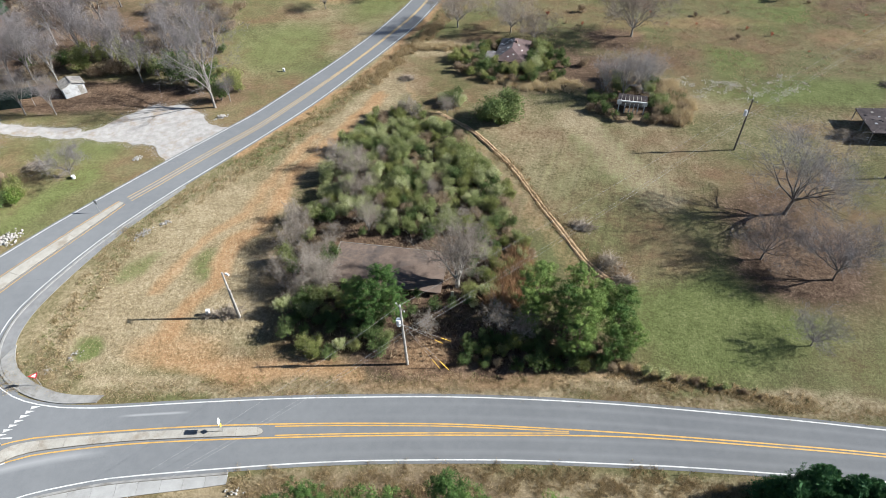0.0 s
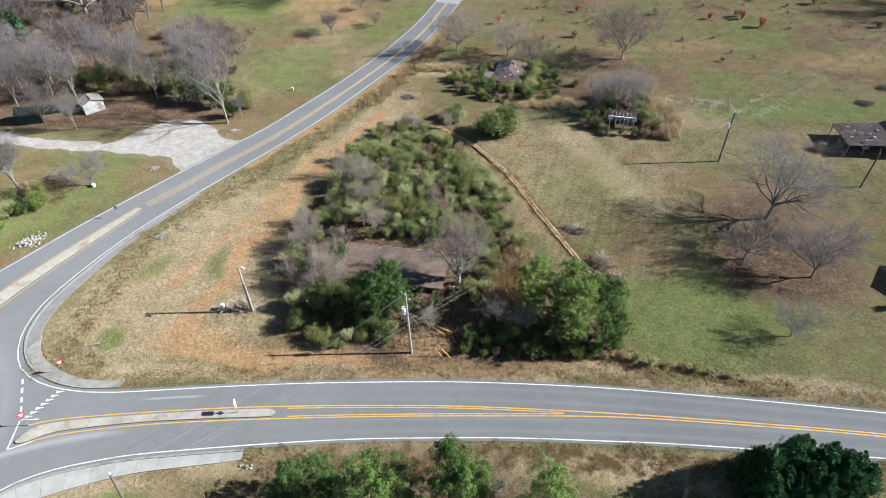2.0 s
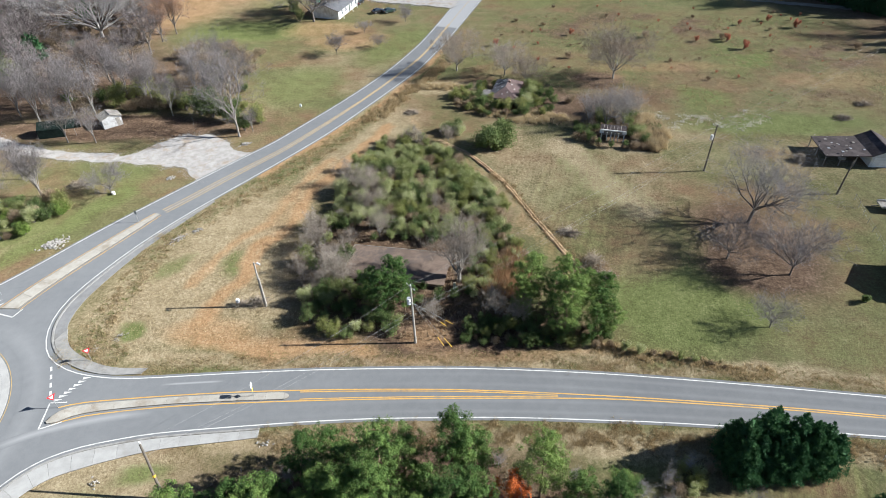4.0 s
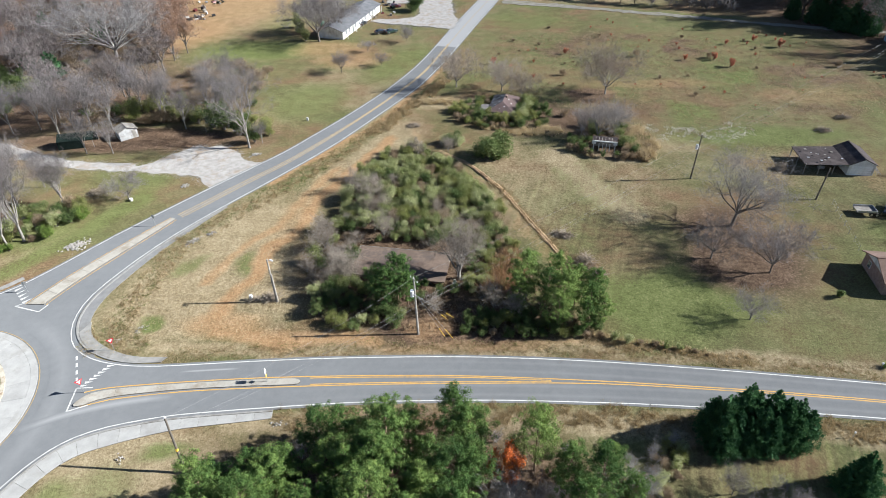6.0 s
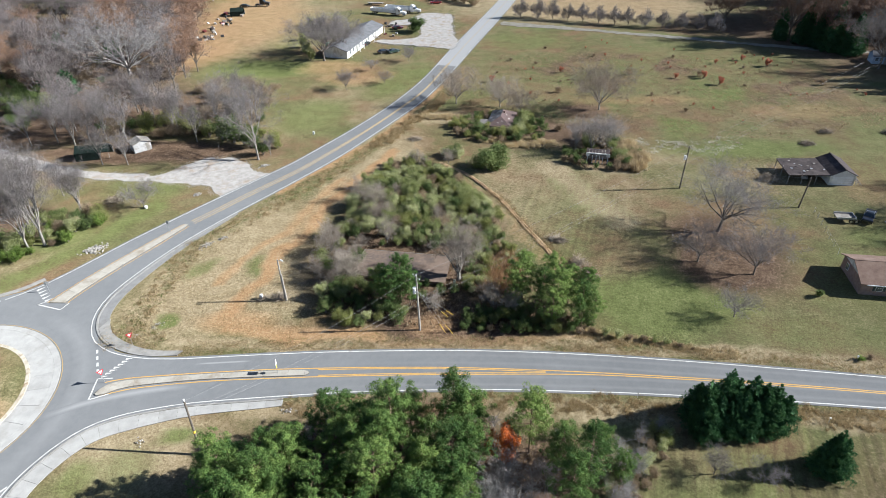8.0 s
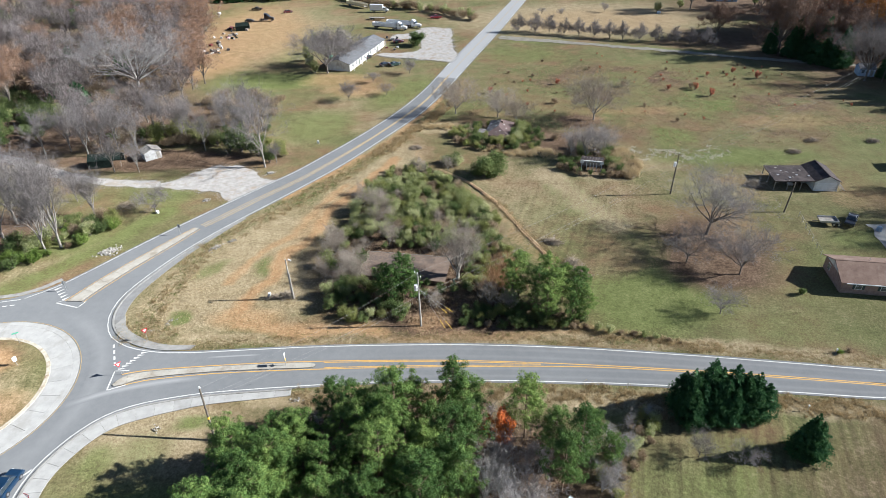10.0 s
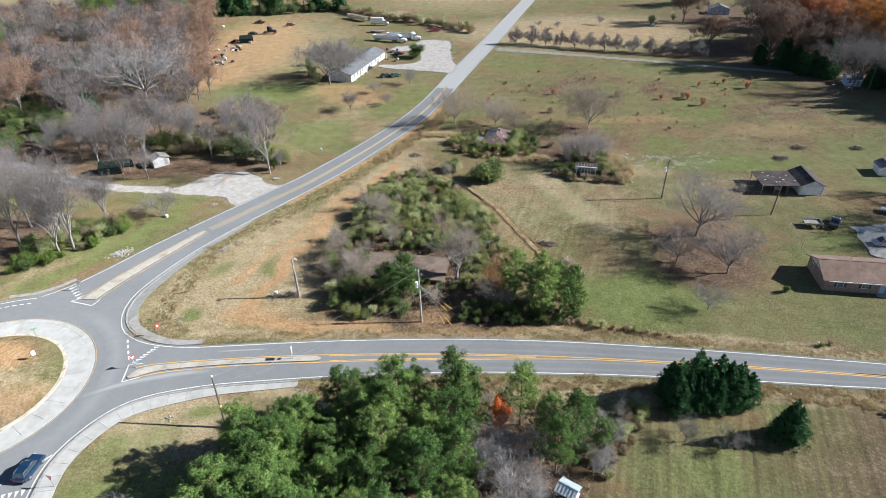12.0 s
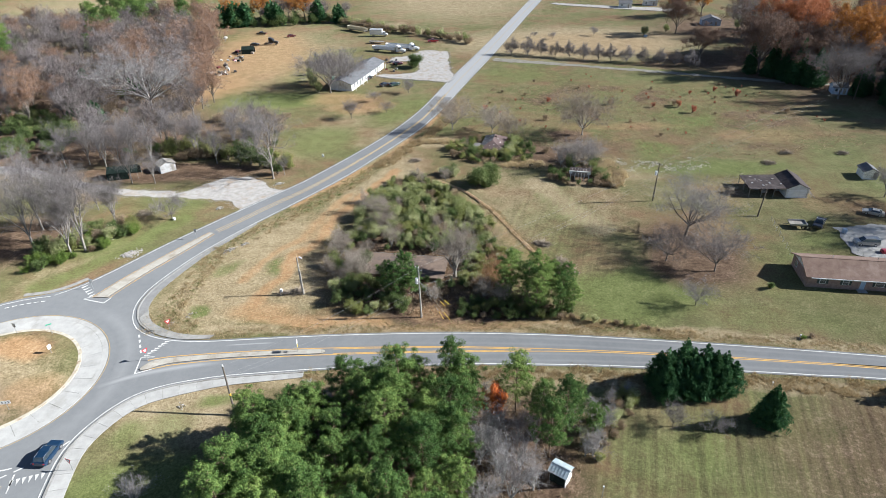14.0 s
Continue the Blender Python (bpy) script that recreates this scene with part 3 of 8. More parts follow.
    straw = top(1.3 * along(x, y, [(-27, 44.3), (-14, 44.5), (-3, 44.4), (16, 43.8)], 1.2), 0.5 * blob(x, y, 16, 98, 14, 24), 0.36 * blob(x, y, 32, 100, 18, 24), 0.4 * blob(x, y, 70, 100, 26, 10), 0.5 * along(x, y, [(-46, 92), (-34, 108), (-24, 124), (-16, 140)], 3.2), 0.5 * blob(x, y, -14, 122, 10, 12),0.9 * along(x, y, [(-47, 44.6), (-34, 44.2), (-20, 44.4)], 1.2), 0.5 * along(x, y, [(-56, 55), (-54, 66), (-48, 77)], 3), 0.55 * blob(x, y, -78, 262, 34, 62), 0.42 * blob(x, y, -38, 148, 12, 34, -28), 0.5 * blob(x, y, -60, 104, 12, 6), 0.4 * blob(x, y, -84, 62, 10, 5, 30), 0.85 * along(x, y, [(-30, 31.0), (-10, 31.6), (10, 31.2), (30, 30.2), (60, 26.8), (100, 21)], 1.9), 0.95 * along(x, y, [(-20, 45), (10, 44.6), (30, 43), (60, 38.8), (90, 34)], 1.5),
                0.9 * blob(x, y, -47, 57, 13, 13), 0.6 * along(x, y, [(-52, 84), (-44, 95), (-36, 106), (-28, 116), (-16, 136), (-6, 160)], 3.0), 0.85 * blob(x, y, -41, 76, 10, 16, -25), 0.8 * blob(x, y, -33, 62, 9, 14), 0.75 * along(x, y, [(-34, 78), (-28, 92), (-20, 108), (-12, 122)], 5),
                0.85 * along(x, y, [(-12, 140), (4, 140), (14, 134), (24, 132)], 4.0), 0.75 * along(x, y, [(34, 106), (42, 104.5), (47, 110), (46, 120)], 2.6), 1.3 * along(x, y, [(24.5, 107), (29.0, 94), (34.8, 82)], 3.6), 0.6 * blob(x, y, 55, 112, 7, 5),
                0.8 * along(x, y, [(-30, 330), (-8, 300), (14, 276)], 5), 1.0 * blob(x, y, 66, 276, 60, 36), 0.45 * blob(x, y, -70, 275, 30, 40), 0.8 * blob(x, y, -43, 25, 13, 7), 0.7 * blob(x, y, -82, 56.5, 9, 3.0, 15), 0.4 * blob(x, y, 15, 85, 8, 12),
                0.5 * along(x, y, [(-88, 66), (-80, 71), (-74, 79)], 1.6), 0.9 * blob(x, y, -78, 30, 12, 10), 0.75 * blob(x, y, 10, 420, 60, 90), 0.6 * blob(x, y, -250, 420, 70, 40), 0.45 * blob(x, y, -20, 150, 6, 20, -25))
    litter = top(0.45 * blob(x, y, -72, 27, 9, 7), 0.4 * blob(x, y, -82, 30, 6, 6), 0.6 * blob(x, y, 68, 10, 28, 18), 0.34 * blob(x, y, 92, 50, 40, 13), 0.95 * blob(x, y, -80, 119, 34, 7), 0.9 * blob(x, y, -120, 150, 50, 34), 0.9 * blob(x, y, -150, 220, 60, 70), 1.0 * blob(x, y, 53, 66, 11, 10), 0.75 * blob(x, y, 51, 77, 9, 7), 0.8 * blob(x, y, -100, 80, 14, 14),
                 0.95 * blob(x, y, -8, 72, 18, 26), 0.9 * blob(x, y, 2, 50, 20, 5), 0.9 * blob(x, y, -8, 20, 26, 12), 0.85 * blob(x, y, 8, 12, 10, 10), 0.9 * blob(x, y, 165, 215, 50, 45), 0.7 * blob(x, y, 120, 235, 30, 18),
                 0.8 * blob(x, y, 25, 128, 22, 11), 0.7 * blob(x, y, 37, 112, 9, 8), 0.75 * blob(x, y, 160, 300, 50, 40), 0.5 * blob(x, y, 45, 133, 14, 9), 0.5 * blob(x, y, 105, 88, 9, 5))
    field = blob(x, y, 68, 160, 62, 46)
    litter = top(litter, 0.85 * field * np.clip(fractal(x, y, 13.0, 71) * 4.2 - 2.0, 0, 1))
    green = top(0.42 * blob(x, y, 52, 12, 44, 16), 0.32 * blob(x, y, 26, 84, 13, 20), 0.6 * blob(x, y, 36, 15, 6, 7), 0.5 * blob(x, y, 40, 8, 5, 5), green, 0.8 * field * np.clip(fractal(x, y, 22.0, 81) * 4.2 - 2.1, 0, 1))
    clay = top(clay, 0.4 * field * np.clip(fractal(x, y, 9.0, 91) * 5.0 - 2.9, 0, 1))
    return clay, green, straw, litter


def asphalt_gap(x, y):
    """0 beside the carriageways, rising to 1 a few metres away."""
    lines = [NE_WEST, NE_EAST, S_NORTH, S_SOUTH, LEG_EAST, [(-46, 104), (-66, 107), (-97, 108.5), (-121, 121), (-175, 125)], [(-20, 256), (-10, 240), (-12, 220)], [(24, 243), (76, 222), (150, 195)]]
    near = np.maximum.reduce([along(x, y, p, 6.0) for p in lines])
    return np.clip(1 - near, 0, 1) * np.clip((np.hypot(x - RING[0], y - RING[1]) - 27) / 6, 0, 1)


def build_ground():
    def axis(a, b, step, far):
        inner = np.arange(a, b, step)
        out = np.cumsum(step * 1.35 ** np.arange(1, 30))
        out = out[out < far]
        return np.r_[(a - out)[::-1], inner, b + out]

    xs, ys = axis(-135, 165, 1.4, 3500), axis(-20, 300, 1.4, 3500)
    gx, gy = np.meshgrid(xs, ys, indexing="ij")
    gz = (fractal(gx, gy, 14.0, 21) - 0.6) * 0.35 * asphalt_gap(gx, gy) + (fractal(gx, gy, 2.2, 41, 2) - 0.55) * 0.16 * asphalt_gap(gx, gy)
    mown = np.clip(blob(gx, gy, 50, 10, 34, 18), 0, 1)
    gz = gz * (1 - 0.85 * mown) - 0.06 * mown
    gz -= 0.07 * along(gx, gy, DITCH, 0.9) ** 2
    berm = [(a + 1.5, b + 0.9) for a, b in DITCH]
    gz += 0.1 * along(gx, gy, berm, 0.8) ** 2
    gz = np.where((gx < -135) | (gx > 163) | (gy < -20) | (gy > 298), -0.06, np.minimum(gz, 0.5))
    n, m = gx.shape
    idx = np.arange(n * m).reshape(n, m)
    quads = np.stack([idx[:-1, :-1], idx[1:, :-1], idx[1:, 1:], idx[:-1, 1:]], -1).reshape(-1, 4)
    me = quick_mesh("ground", np.stack([gx, gy, gz], -1).reshape(-1, 3), quads, smooth=True)
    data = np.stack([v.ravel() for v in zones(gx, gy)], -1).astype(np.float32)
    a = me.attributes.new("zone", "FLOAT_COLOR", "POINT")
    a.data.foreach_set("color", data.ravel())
    lane = blob(gx, gy, 50, 12, 42, 20) + 0.5 * blob(gx, gy, 26, 84, 16, 24)
    mo = me.attributes.new("mow", "FLOAT", "POINT")
    mo.data.foreach_set("value", lane.ravel().astype(np.float32))
    me.materials.append(M["ground"])
    tagged(new("ground", me), "dry winter turf with orange clay, weeds and leaf litter", "ground", kind="structure")


build_ground()


def clay_bank(side, height, seed):
    """A low, lumpy ridge of dug clay along the ditch."""
    r = np.random.default_rng(seed)
    p = spline(DITCH[2:], 0.7)
    p = offset(p, side) + r.normal(size=p.shape) * 0.06
    nrm = normals(p)
    prof = np.array([(-0.3, -0.3), (-0.14, 0.5), (0.0, 1.0), (0.12, 0.6), (0.28, -0.3)])
    hs = height * (0.55 + 0.9 * fractal(p[:, 0] * 1.0, p[:, 1] * 1.0, 2.0, seed, 2))
    ws = 0.75 + 0.5 * r.random(len(p))
    v = np.stack([np.c_[p + nrm * (o * ws)[:, None], h * hs + 0.02] for o, h in prof], 1).reshape(-1, 3)
    k = len(prof)
    i = np.arange(len(p) - 1)[:, None] * k + np.arange(k - 1)
    tagged(part("clay_bank", quick_mesh("clay_bank", v, np.stack([i, i + 1, i + k + 1, i + k], -1).reshape(-1, 4)), M["clay_bank"]), "ridge of orange clay dug from a ditch", "earth bank", kind="structure")


clay_bank(-0.25, 0.13, 61)
clay_bank(0.3, 0.1, 62)

# ---- roads ----
from mathutils.geometry import delaunay_2d_cdt


def arc(a0, a1, r, step=3.0, centre=RING):
    a = np.radians(np.arange(a0, a1 + (step if a1 > a0 else -step) * 0.5, step if a1 > a0 else -step))
    return np.c_[centre[0] + r * np.cos(a), centre[1] + r * np.sin(a)]


ne_west, ne_east = spline(NE_WEST, 3.0), spline(NE_EAST, 3.0)
s_north, s_south, leg_east = spline(S_NORTH, 3.0), spline(S_SOUTH, 3.0), spline(LEG_EAST, 2.0)
RIM = 25.2


def resample(line, n):
    d = np.r_[0, np.cumsum(np.hypot(*np.diff(line, axis=0).T))]
    u = np.linspace(0, d[-1], n)
    return np.c_[np.interp(u, d, line[:, 0]), np.interp(u, d, line[:, 1])]


def asphalt(left, right, z, label, n=160):
    """A carriageway between two lines, as a sheet with a thickness below it."""
    ob = part("road", strip(resample(left, n), resample(right, n), z, 0.3), M["asphalt"])
    ob.data.attributes.new("age", "FLOAT", "POINT")
    tagged(ob, label, "road", kind="structure")


cut_w, cut_e = offset(ne_west, -0.45), offset(ne_east, 0.45)
asphalt(cut_w[cut_w[:, 1] > 58.2], cut_e[cut_e[:, 1] > 64], 0.030, "grey worn asphalt two-lane road", 300)
asphalt(offset(s_north, 0.45), offset(s_south, -0.45), 0.030, "grey worn asphalt two-lane road", 200)
asphalt(np.array([(-69.8, 14), (-69.2, 4), (-67, -20), (-62, -90)]), offset(leg_east, 0.45)[3:], 0.018, "grey asphalt leg south of the roundabout", 80)
asphalt(arc(0, 360, RIM + 0.35), arc(0, 360, 0.05), 0.026, "grey asphalt roundabout carriageway", 181)
asphalt(np.array([(-70.0, 70.6), (-73.4, 65.4), (-78.2, 60.0), (-84.5, 57.0), (-66, 42), (-52, 30), (-42, 32.6)])[::1], cut_e[cut_e[:, 1] < 70], 0.022, "grey asphalt apron between the roads", 60)


def tint_patch(name, line, width, z, amount, label, full=False):
    """A worn, paler band of the same asphalt with soft borders."""
    n = len(line)
    ks = np.array([-1, -0.5, 0, 0.5, 1.0])
    nn = normals(line)
    v = np.concatenate([np.c_[line + nn * (k * width / 2), np.full(n, z)] for k in ks])
    idx = np.arange(5 * n).reshape(5, n)
    me = quick_mesh(name, v, np.stack([idx[:-1, :-1], idx[1:, :-1], idx[1:, 1:], idx[:-1, 1:]], -1).reshape(-1, 4))
    fade = np.ones(n) if full else np.minimum(1, np.minimum(np.arange(n), np.arange(n)[::-1]) / (0.2 * n))
    age = (np.ones(5) if full else 1 - np.abs(ks))[:, None] * fade[None, :] * amount
    a = me.attributes.new("age", "FLOAT", "POINT")
    a.data.foreach_set("value", age.ravel().astype(np.float32))
    tagged(part(name, me, M["asphalt"]), label, "road surface", kind="structure")


far_w, far_e = resample(ne_west[(ne_west[:, 1] > 187) & (ne_west[:, 1] < 1200)], 120), resample(ne_east[(ne_east[:, 1] > 185) & (ne_east[:, 1] < 1200)], 120)
far_mid = ((far_w + far_e) / 2)[::-1]
tint_patch("road", far_mid, 7.0, 0.034, 0.8, "sun-bleached pale asphalt of the far road", full=True)
for k, d in enumerate((1.0, 2.7)):
    tint_patch("road", offset(s_north, -d)[8:70], 0.9, 0.034, 0.16, "paler wheel track on asphalt")
    tint_patch("road", offset(s_south, d)[12:70], 0.9, 0.034, 0.16, "paler wheel track on asphalt")
tint_patch("road", spline([(-60, 30), (-54, 33.0), (-47, 35.0), (-40, 36.0)], 1.0), 1.5, 0.0385, 0.6, "pale scuffed asphalt beside the island")
tint_patch("road", spline([(-41, 40.6), (-36, 40.9), (-32, 41.1)], 1.0), 0.5, 0.0385, 0.75, "pale scuff on asphalt")
tint_patch("road", arc(-40, 75, 21.2), 3.6, 0.034, 0.2, "polished asphalt of the ring")


def marking(line, d, width, material, label, z=0.042, name="lane_line"):
    tagged(part(name, strip(offset(line, d + width / 2), offset(line, d - width / 2), z), material), label, "road marking", kind="structure")


marking(s_north, 0.0, 0.16, M["white_paint"], "solid white edge line on asphalt")
marking(s_south, 0.0, 0.16, M["white_paint"], "solid white edge line on asphalt")
marking(ne_west, 0.0, 0.16, M["white_paint"], "solid white edge line on asphalt")
marking(ne_east, 0.0, 0.16, M["white_paint"], "solid white edge line on asphalt")
marking(leg_east, 0.0, 0.16, M["white_paint"], "solid white edge line on asphalt")
marking(arc(98, 250, 24.8), 0.0, 0.16, M["white_paint"], "solid white edge line on asphalt")

# double yellow lines: two pairs that open towards the island and meet in the east
S_YEL_N = [(-53.4, 36.9), (-50.0, 37.75), (-40.2, 38.6), (-30.3, 39.15), (-21.3, 39.35), (-10.2, 39.35), (2.8, 39.0), (20.6, 37.75), (38.9, 36.0), (51.0, 34.6), (72.2, 31.7), (110, 25.9), (200, 10.4)]
S_YEL_S = [(-53.2, 34.0), (-49.2, 35.5), (-39.7, 36.75), (-29.9, 37.3), (-21.1, 37.55), (-10.1, 37.7), (2.8, 37.65), (20.6, 37.25), (38.9, 35.62), (51.0, 34.24), (72.2, 31.36), (110, 25.55), (200, 10.0)]
yel_n, yel_s = spline(S_YEL_N, 2.0), spline(S_YEL_S, 2.0)
east_n, east_s = yel_n[yel_n[:, 0] > -21.5], yel_s[yel_s[:, 0] > -21.5]
marking(yel_n, 0.0, 0.18, M["yellow_paint"], "solid yellow centre line on asphalt")
marking(yel_s, 0.0, 0.18, M["yellow_paint"], "solid yellow centre line on asphalt")
for line, d in ((east_n, -0.3), (east_s, 0.3)):
    cut = line[line[:, 0] < 14.5]
    marking(cut, d, 0.16, M["yellow_paint"], "solid yellow centre line on asphalt")
NE_YEL = [(330, 1294), (183.6, 799), (101.8, 526), (65.4, 406), (43.2, 332), (22.3, 261.3), (7.0, 212.0), (-0.4, 186.7), (-7.6, 162.8), (-15.2, 145.9), (-21.8, 133.1), (-27.9, 122.3), (-33.0, 113.8), (-37.9, 106.2), (-42.6, 100.2), (-47.3, 94.2), (-52.3, 87.4), (-55.6, 83.2)]
ne_yel = spline(NE_YEL, 3.0)
near_yel, far_yel = ne_yel[ne_yel[:, 1] < 190], ne_yel[ne_yel[:, 1] > 184]
part_w = np.interp(near_yel[:, 1], [83, 104, 132], [0.72, 0.6, 0.24])[:, None]
for side in (-1, 1):
    marking(near_yel + normals(near_yel) * part_w * side, 0.0, 0.19, M["faded_yellow"], "solid yellow centre line on asphalt")
marking(far_yel, 0.0, 0.34, M["faded_buff"], "worn buff centre line on pale asphalt", z=0.044)
marking(near_yel, 0.0, 0.30, M["faded_buff"], "worn buff strip between yellow lines", z=0.038)
NE_ISL_W = [(-56.9, 82.4), (-60.6, 77.0), (-64.6, 70.6), (-67.6, 65.6), (-69.6, 62.0), (-71.1, 58.9), (-72.3, 56.3)]
NE_ISL_E = [(-56.1, 82.0), (-58.8, 76.8), (-62.4, 70.3), (-65.2, 65.2), (-67.2, 61.2), (-68.7, 57.9), (-69.3, 56.2)]
for line, d in ((spline(NE_ISL_W, 2.0), -0.35), (spline(NE_ISL_E, 2.0), 0.35)):
    marking(line, d, 0.13, M["yellow_paint"], "solid yellow line beside the island")


def bar(a, b, width, label, z=0.043, name="road_bar"):
    a, b = np.array(a), np.array(b)
    line = np.array([a, (a + b) / 2, b])
    tagged(part(name, strip(offset(line, width / 2), offset(line, -width / 2), z), M["white_paint"]), label, "road marking", kind="structure")


def tooth(tip, back, half):
    t, k = np.array(tip), np.array(back)
    d = (k - t) / np.linalg.norm(k - t)
    s = np.array([-d[1], d[0]]) * half
    bm = bmesh.new()
    bm.faces.new([bm.verts.new((*p, 0.043)) for p in (t, k + s, k - s)])
    tagged(part("yield_tooth", bm, M["white_paint"]), "white triangular yield marking on asphalt", "road marking", "yield teeth", kind="structure")


for u in np.linspace(0, 1, 7):
    c = np.array((-51.9, 42.0)) * (1 - u) + np.array((-54.1, 38.2)) * u
    tooth(c + (0.65, 0.1), c - (0.45, 0.1), 0.24)
for u in np.linspace(0, 1, 5):
    c = np.array((-76.0, 60.4)) * (1 - u) + np.array((-72.9, 57.2)) * u
    tooth(c + (0.55, 0.65), c - (0.4, 0.45), 0.28)
for u in np.linspace(0, 1, 6):
    c = np.array((-62.3, 11.6)) * (1 - u) + np.array((-58.5, 12.8)) * u
    tooth(c + (0.2, -0.75), c + (-0.1, 0.45), 0.27)
for a, b, w in (((-54.9, 37.7), (-52.6, 37.8), 0.18), ((-54.9, 37.7), (-54.3, 33.5), 0.22), ((-54.3, 33.5), (-51.8, 34.6), 0.18), ((-74.1, 55.9), (-69.3, 54.4), 0.22), ((-69.3, 54.4), (-68.6, 56.2), 0.18), ((-74.1, 55.9), (-72.6, 56.8), 0.18),
                ((-66, 13.4), (-63.6, 14.1), 0.2), ((-62.6, 13.0), (-61.9, 9.8), 0.2)):
    bar(a, b, w, "white chevron line before the island")
for a0, a1, r in ((99, 118, 23.2), (-62, -32, 24.2)):
    n = 6
    for k in range(n):
        u0 = a0 + (a1 - a0) * k / n
        seg = arc(u0, u0 + abs(a1 - a0) / n * 0.55, r, step=1.0)
        tagged(part("yield_dash", strip(offset(seg, 0.12), offset(seg, -0.12), 0.043), M["white_paint"]), "white broken line at the ring's entry", "road marking", "entry dashes", kind="structure")


for k in range(4):
    u0, u1 = 0.02 + 0.27 * k, 0.02 + 0.27 * k + 0.15
    at_u = lambda u: (-58.0 + 2.6 * u, 44.2 - 5.4 * u)
    bar(at_u(u0), at_u(u1), 0.3, "white broken line at the ring's entry", name="yield_dash")

# ---- kerbs, islands and concrete ----
def kerb_line(line, width, height, label, material="kerb"):
    bm = strip(offset(line, width / 2), offset(line, -width / 2), height, height + 0.05)
    bmesh.ops.bevel(bm, geom=[e for e in bm.edges if not e.is_boundary and len(e.link_faces) == 2 and abs(e.verts[0].co.z - height) < 1e-4 and abs(e.verts[1].co.z - height) < 1e-4 and e.calc_face_angle(0) > 0.8], offset=0.03, segments=1, affect="EDGES")
    return tagged(part("kerb", bm, M[material]), label, "kerb", kind="structure")


def slabs(owner, left, right, z, per, gap=0.035, thick=0.14, material=None):
    """Concrete slabs between two lines of as many points, each its own piece with a joint after it."""
    n = len(left)
    for i in range(0, n - 1, per):
        j = min(i + per, n - 1)
        a, b = left[i:j + 1].copy(), right[i:j + 1].copy()
        for e in (a, b):
            d = e[-1] - e[-2]
            e[-1] = e[-1] - d / (np.linalg.norm(d) + 1e-9) * gap
        bm = strip(a, b, z, thick)
        part("slab", bm, material or M["concrete"], owner)


apron_owner = tagged(part("truck_apron", strip(arc(0, 360, 17.85), arc(0, 360, 13.1), 0.06), M["joint"]), "pale concrete truck apron ring with radial joints", "pavement", kind="structure")
slabs(apron_owner, arc(0, 360, 16.85), arc(0, 360, 13.6), 0.10, 4)
kerb_line(arc(0, 360, 17.35), 0.96, 0.10, "pale sloped concrete kerb round the apron", material="concrete")
kerb_line(arc(0, 360, 13.3), 0.56, 0.22, "stained cream concrete kerb round the central island", material="cream_kerb")
marking(arc(0, 360, 18.05), 0.0, 0.10, M["faded_yellow"], "faded yellow line round the apron")


def build_mound():
    r = np.linspace(0, 13.15, 22)
    a = np.radians(np.arange(0, 360, 4))
    rr, aa = np.meshgrid(r, a, indexing="ij")
    x, y = RING[0] + rr * np.cos(aa), RING[1] + rr * np.sin(aa)
    z = 0.2 + 0.55 * (1 - (rr / 13.15) ** 2) + (fractal(x, y, 2.0, 5, 3) - 0.5) * 0.12 * (rr < 12.6)
    idx = np.arange(rr.size).reshape(rr.shape)
    nxt = np.roll(idx, -1, axis=1)
    me = quick_mesh("island_ground", np.stack([x, y, z], -1).reshape(-1, 3), np.stack([idx[:-1], idx[1:], nxt[1:], nxt[:-1]], -1).reshape(-1, 4), True)
    g = zones(x, y)
    at = me.attributes.new("zone", "FLOAT_COLOR", "POINT")
    at.data.foreach_set("color", np.stack([v.ravel() for v in g], -1).astype(np.float32).ravel())
    me.attributes.new("mow", "FLOAT", "POINT")
    tagged(part("island_ground", me, M["ground"]), "domed central island of patchy clay and dry grass", "ground", kind="structure")


build_mound()


def splitter(west, east, per, label, material="concrete"):
    """A raised island between two lines, with slabs inside a kerb."""
    w, e = spline(west, 1.0), spline(east, 1.0)
    n = max(len(w), len(e))
    pick = lambda p: np.c_[np.interp(np.linspace(0, 1, n), np.linspace(0, 1, len(p)), p[:, 0]), np.interp(np.linspace(0, 1, n), np.linspace(0, 1, len(p)), p[:, 1])]
    w, e = pick(w), pick(e)
    owner = tagged(part("traffic_island", strip(w, e, 0.13, 0.15), M["joint"]), label, "traffic island", kind="structure")
    inner_w, inner_e = w + (e - w) * 0.04, e + (w - e) * 0.04
    slabs(owner, inner_w, inner_e, 0.17, per, thick=0.08, material=M[material])


splitter([(-53.9, 34.6), (-52.9, 36.3), (-49.8, 37.35), (-40.1, 38.25), (-30.3, 38.8), (-24.3, 39.0), (-23.0, 38.8), (-22.6, 38.4)], [(-53.6, 34.3), (-52.4, 34.5), (-49.3, 35.9), (-39.8, 37.1), (-30.0, 37.6), (-24.1, 37.75), (-23.0, 37.9), (-22.6, 38.3)], 3, "long cream concrete splitter island with joints", "cream_slab")
splitter(NE_ISL_W, NE_ISL_E, 3, "narrow cream concrete splitter island beside road", "cream_slab")
splitter([(-65.5, 10.5), (-65.2, 4), (-63.5, -8), (-60, -24)], [(-63.2, 11.0), (-63.4, 6), (-62.4, -8), (-59.7, -24)], 3, "pale concrete splitter island with joints")

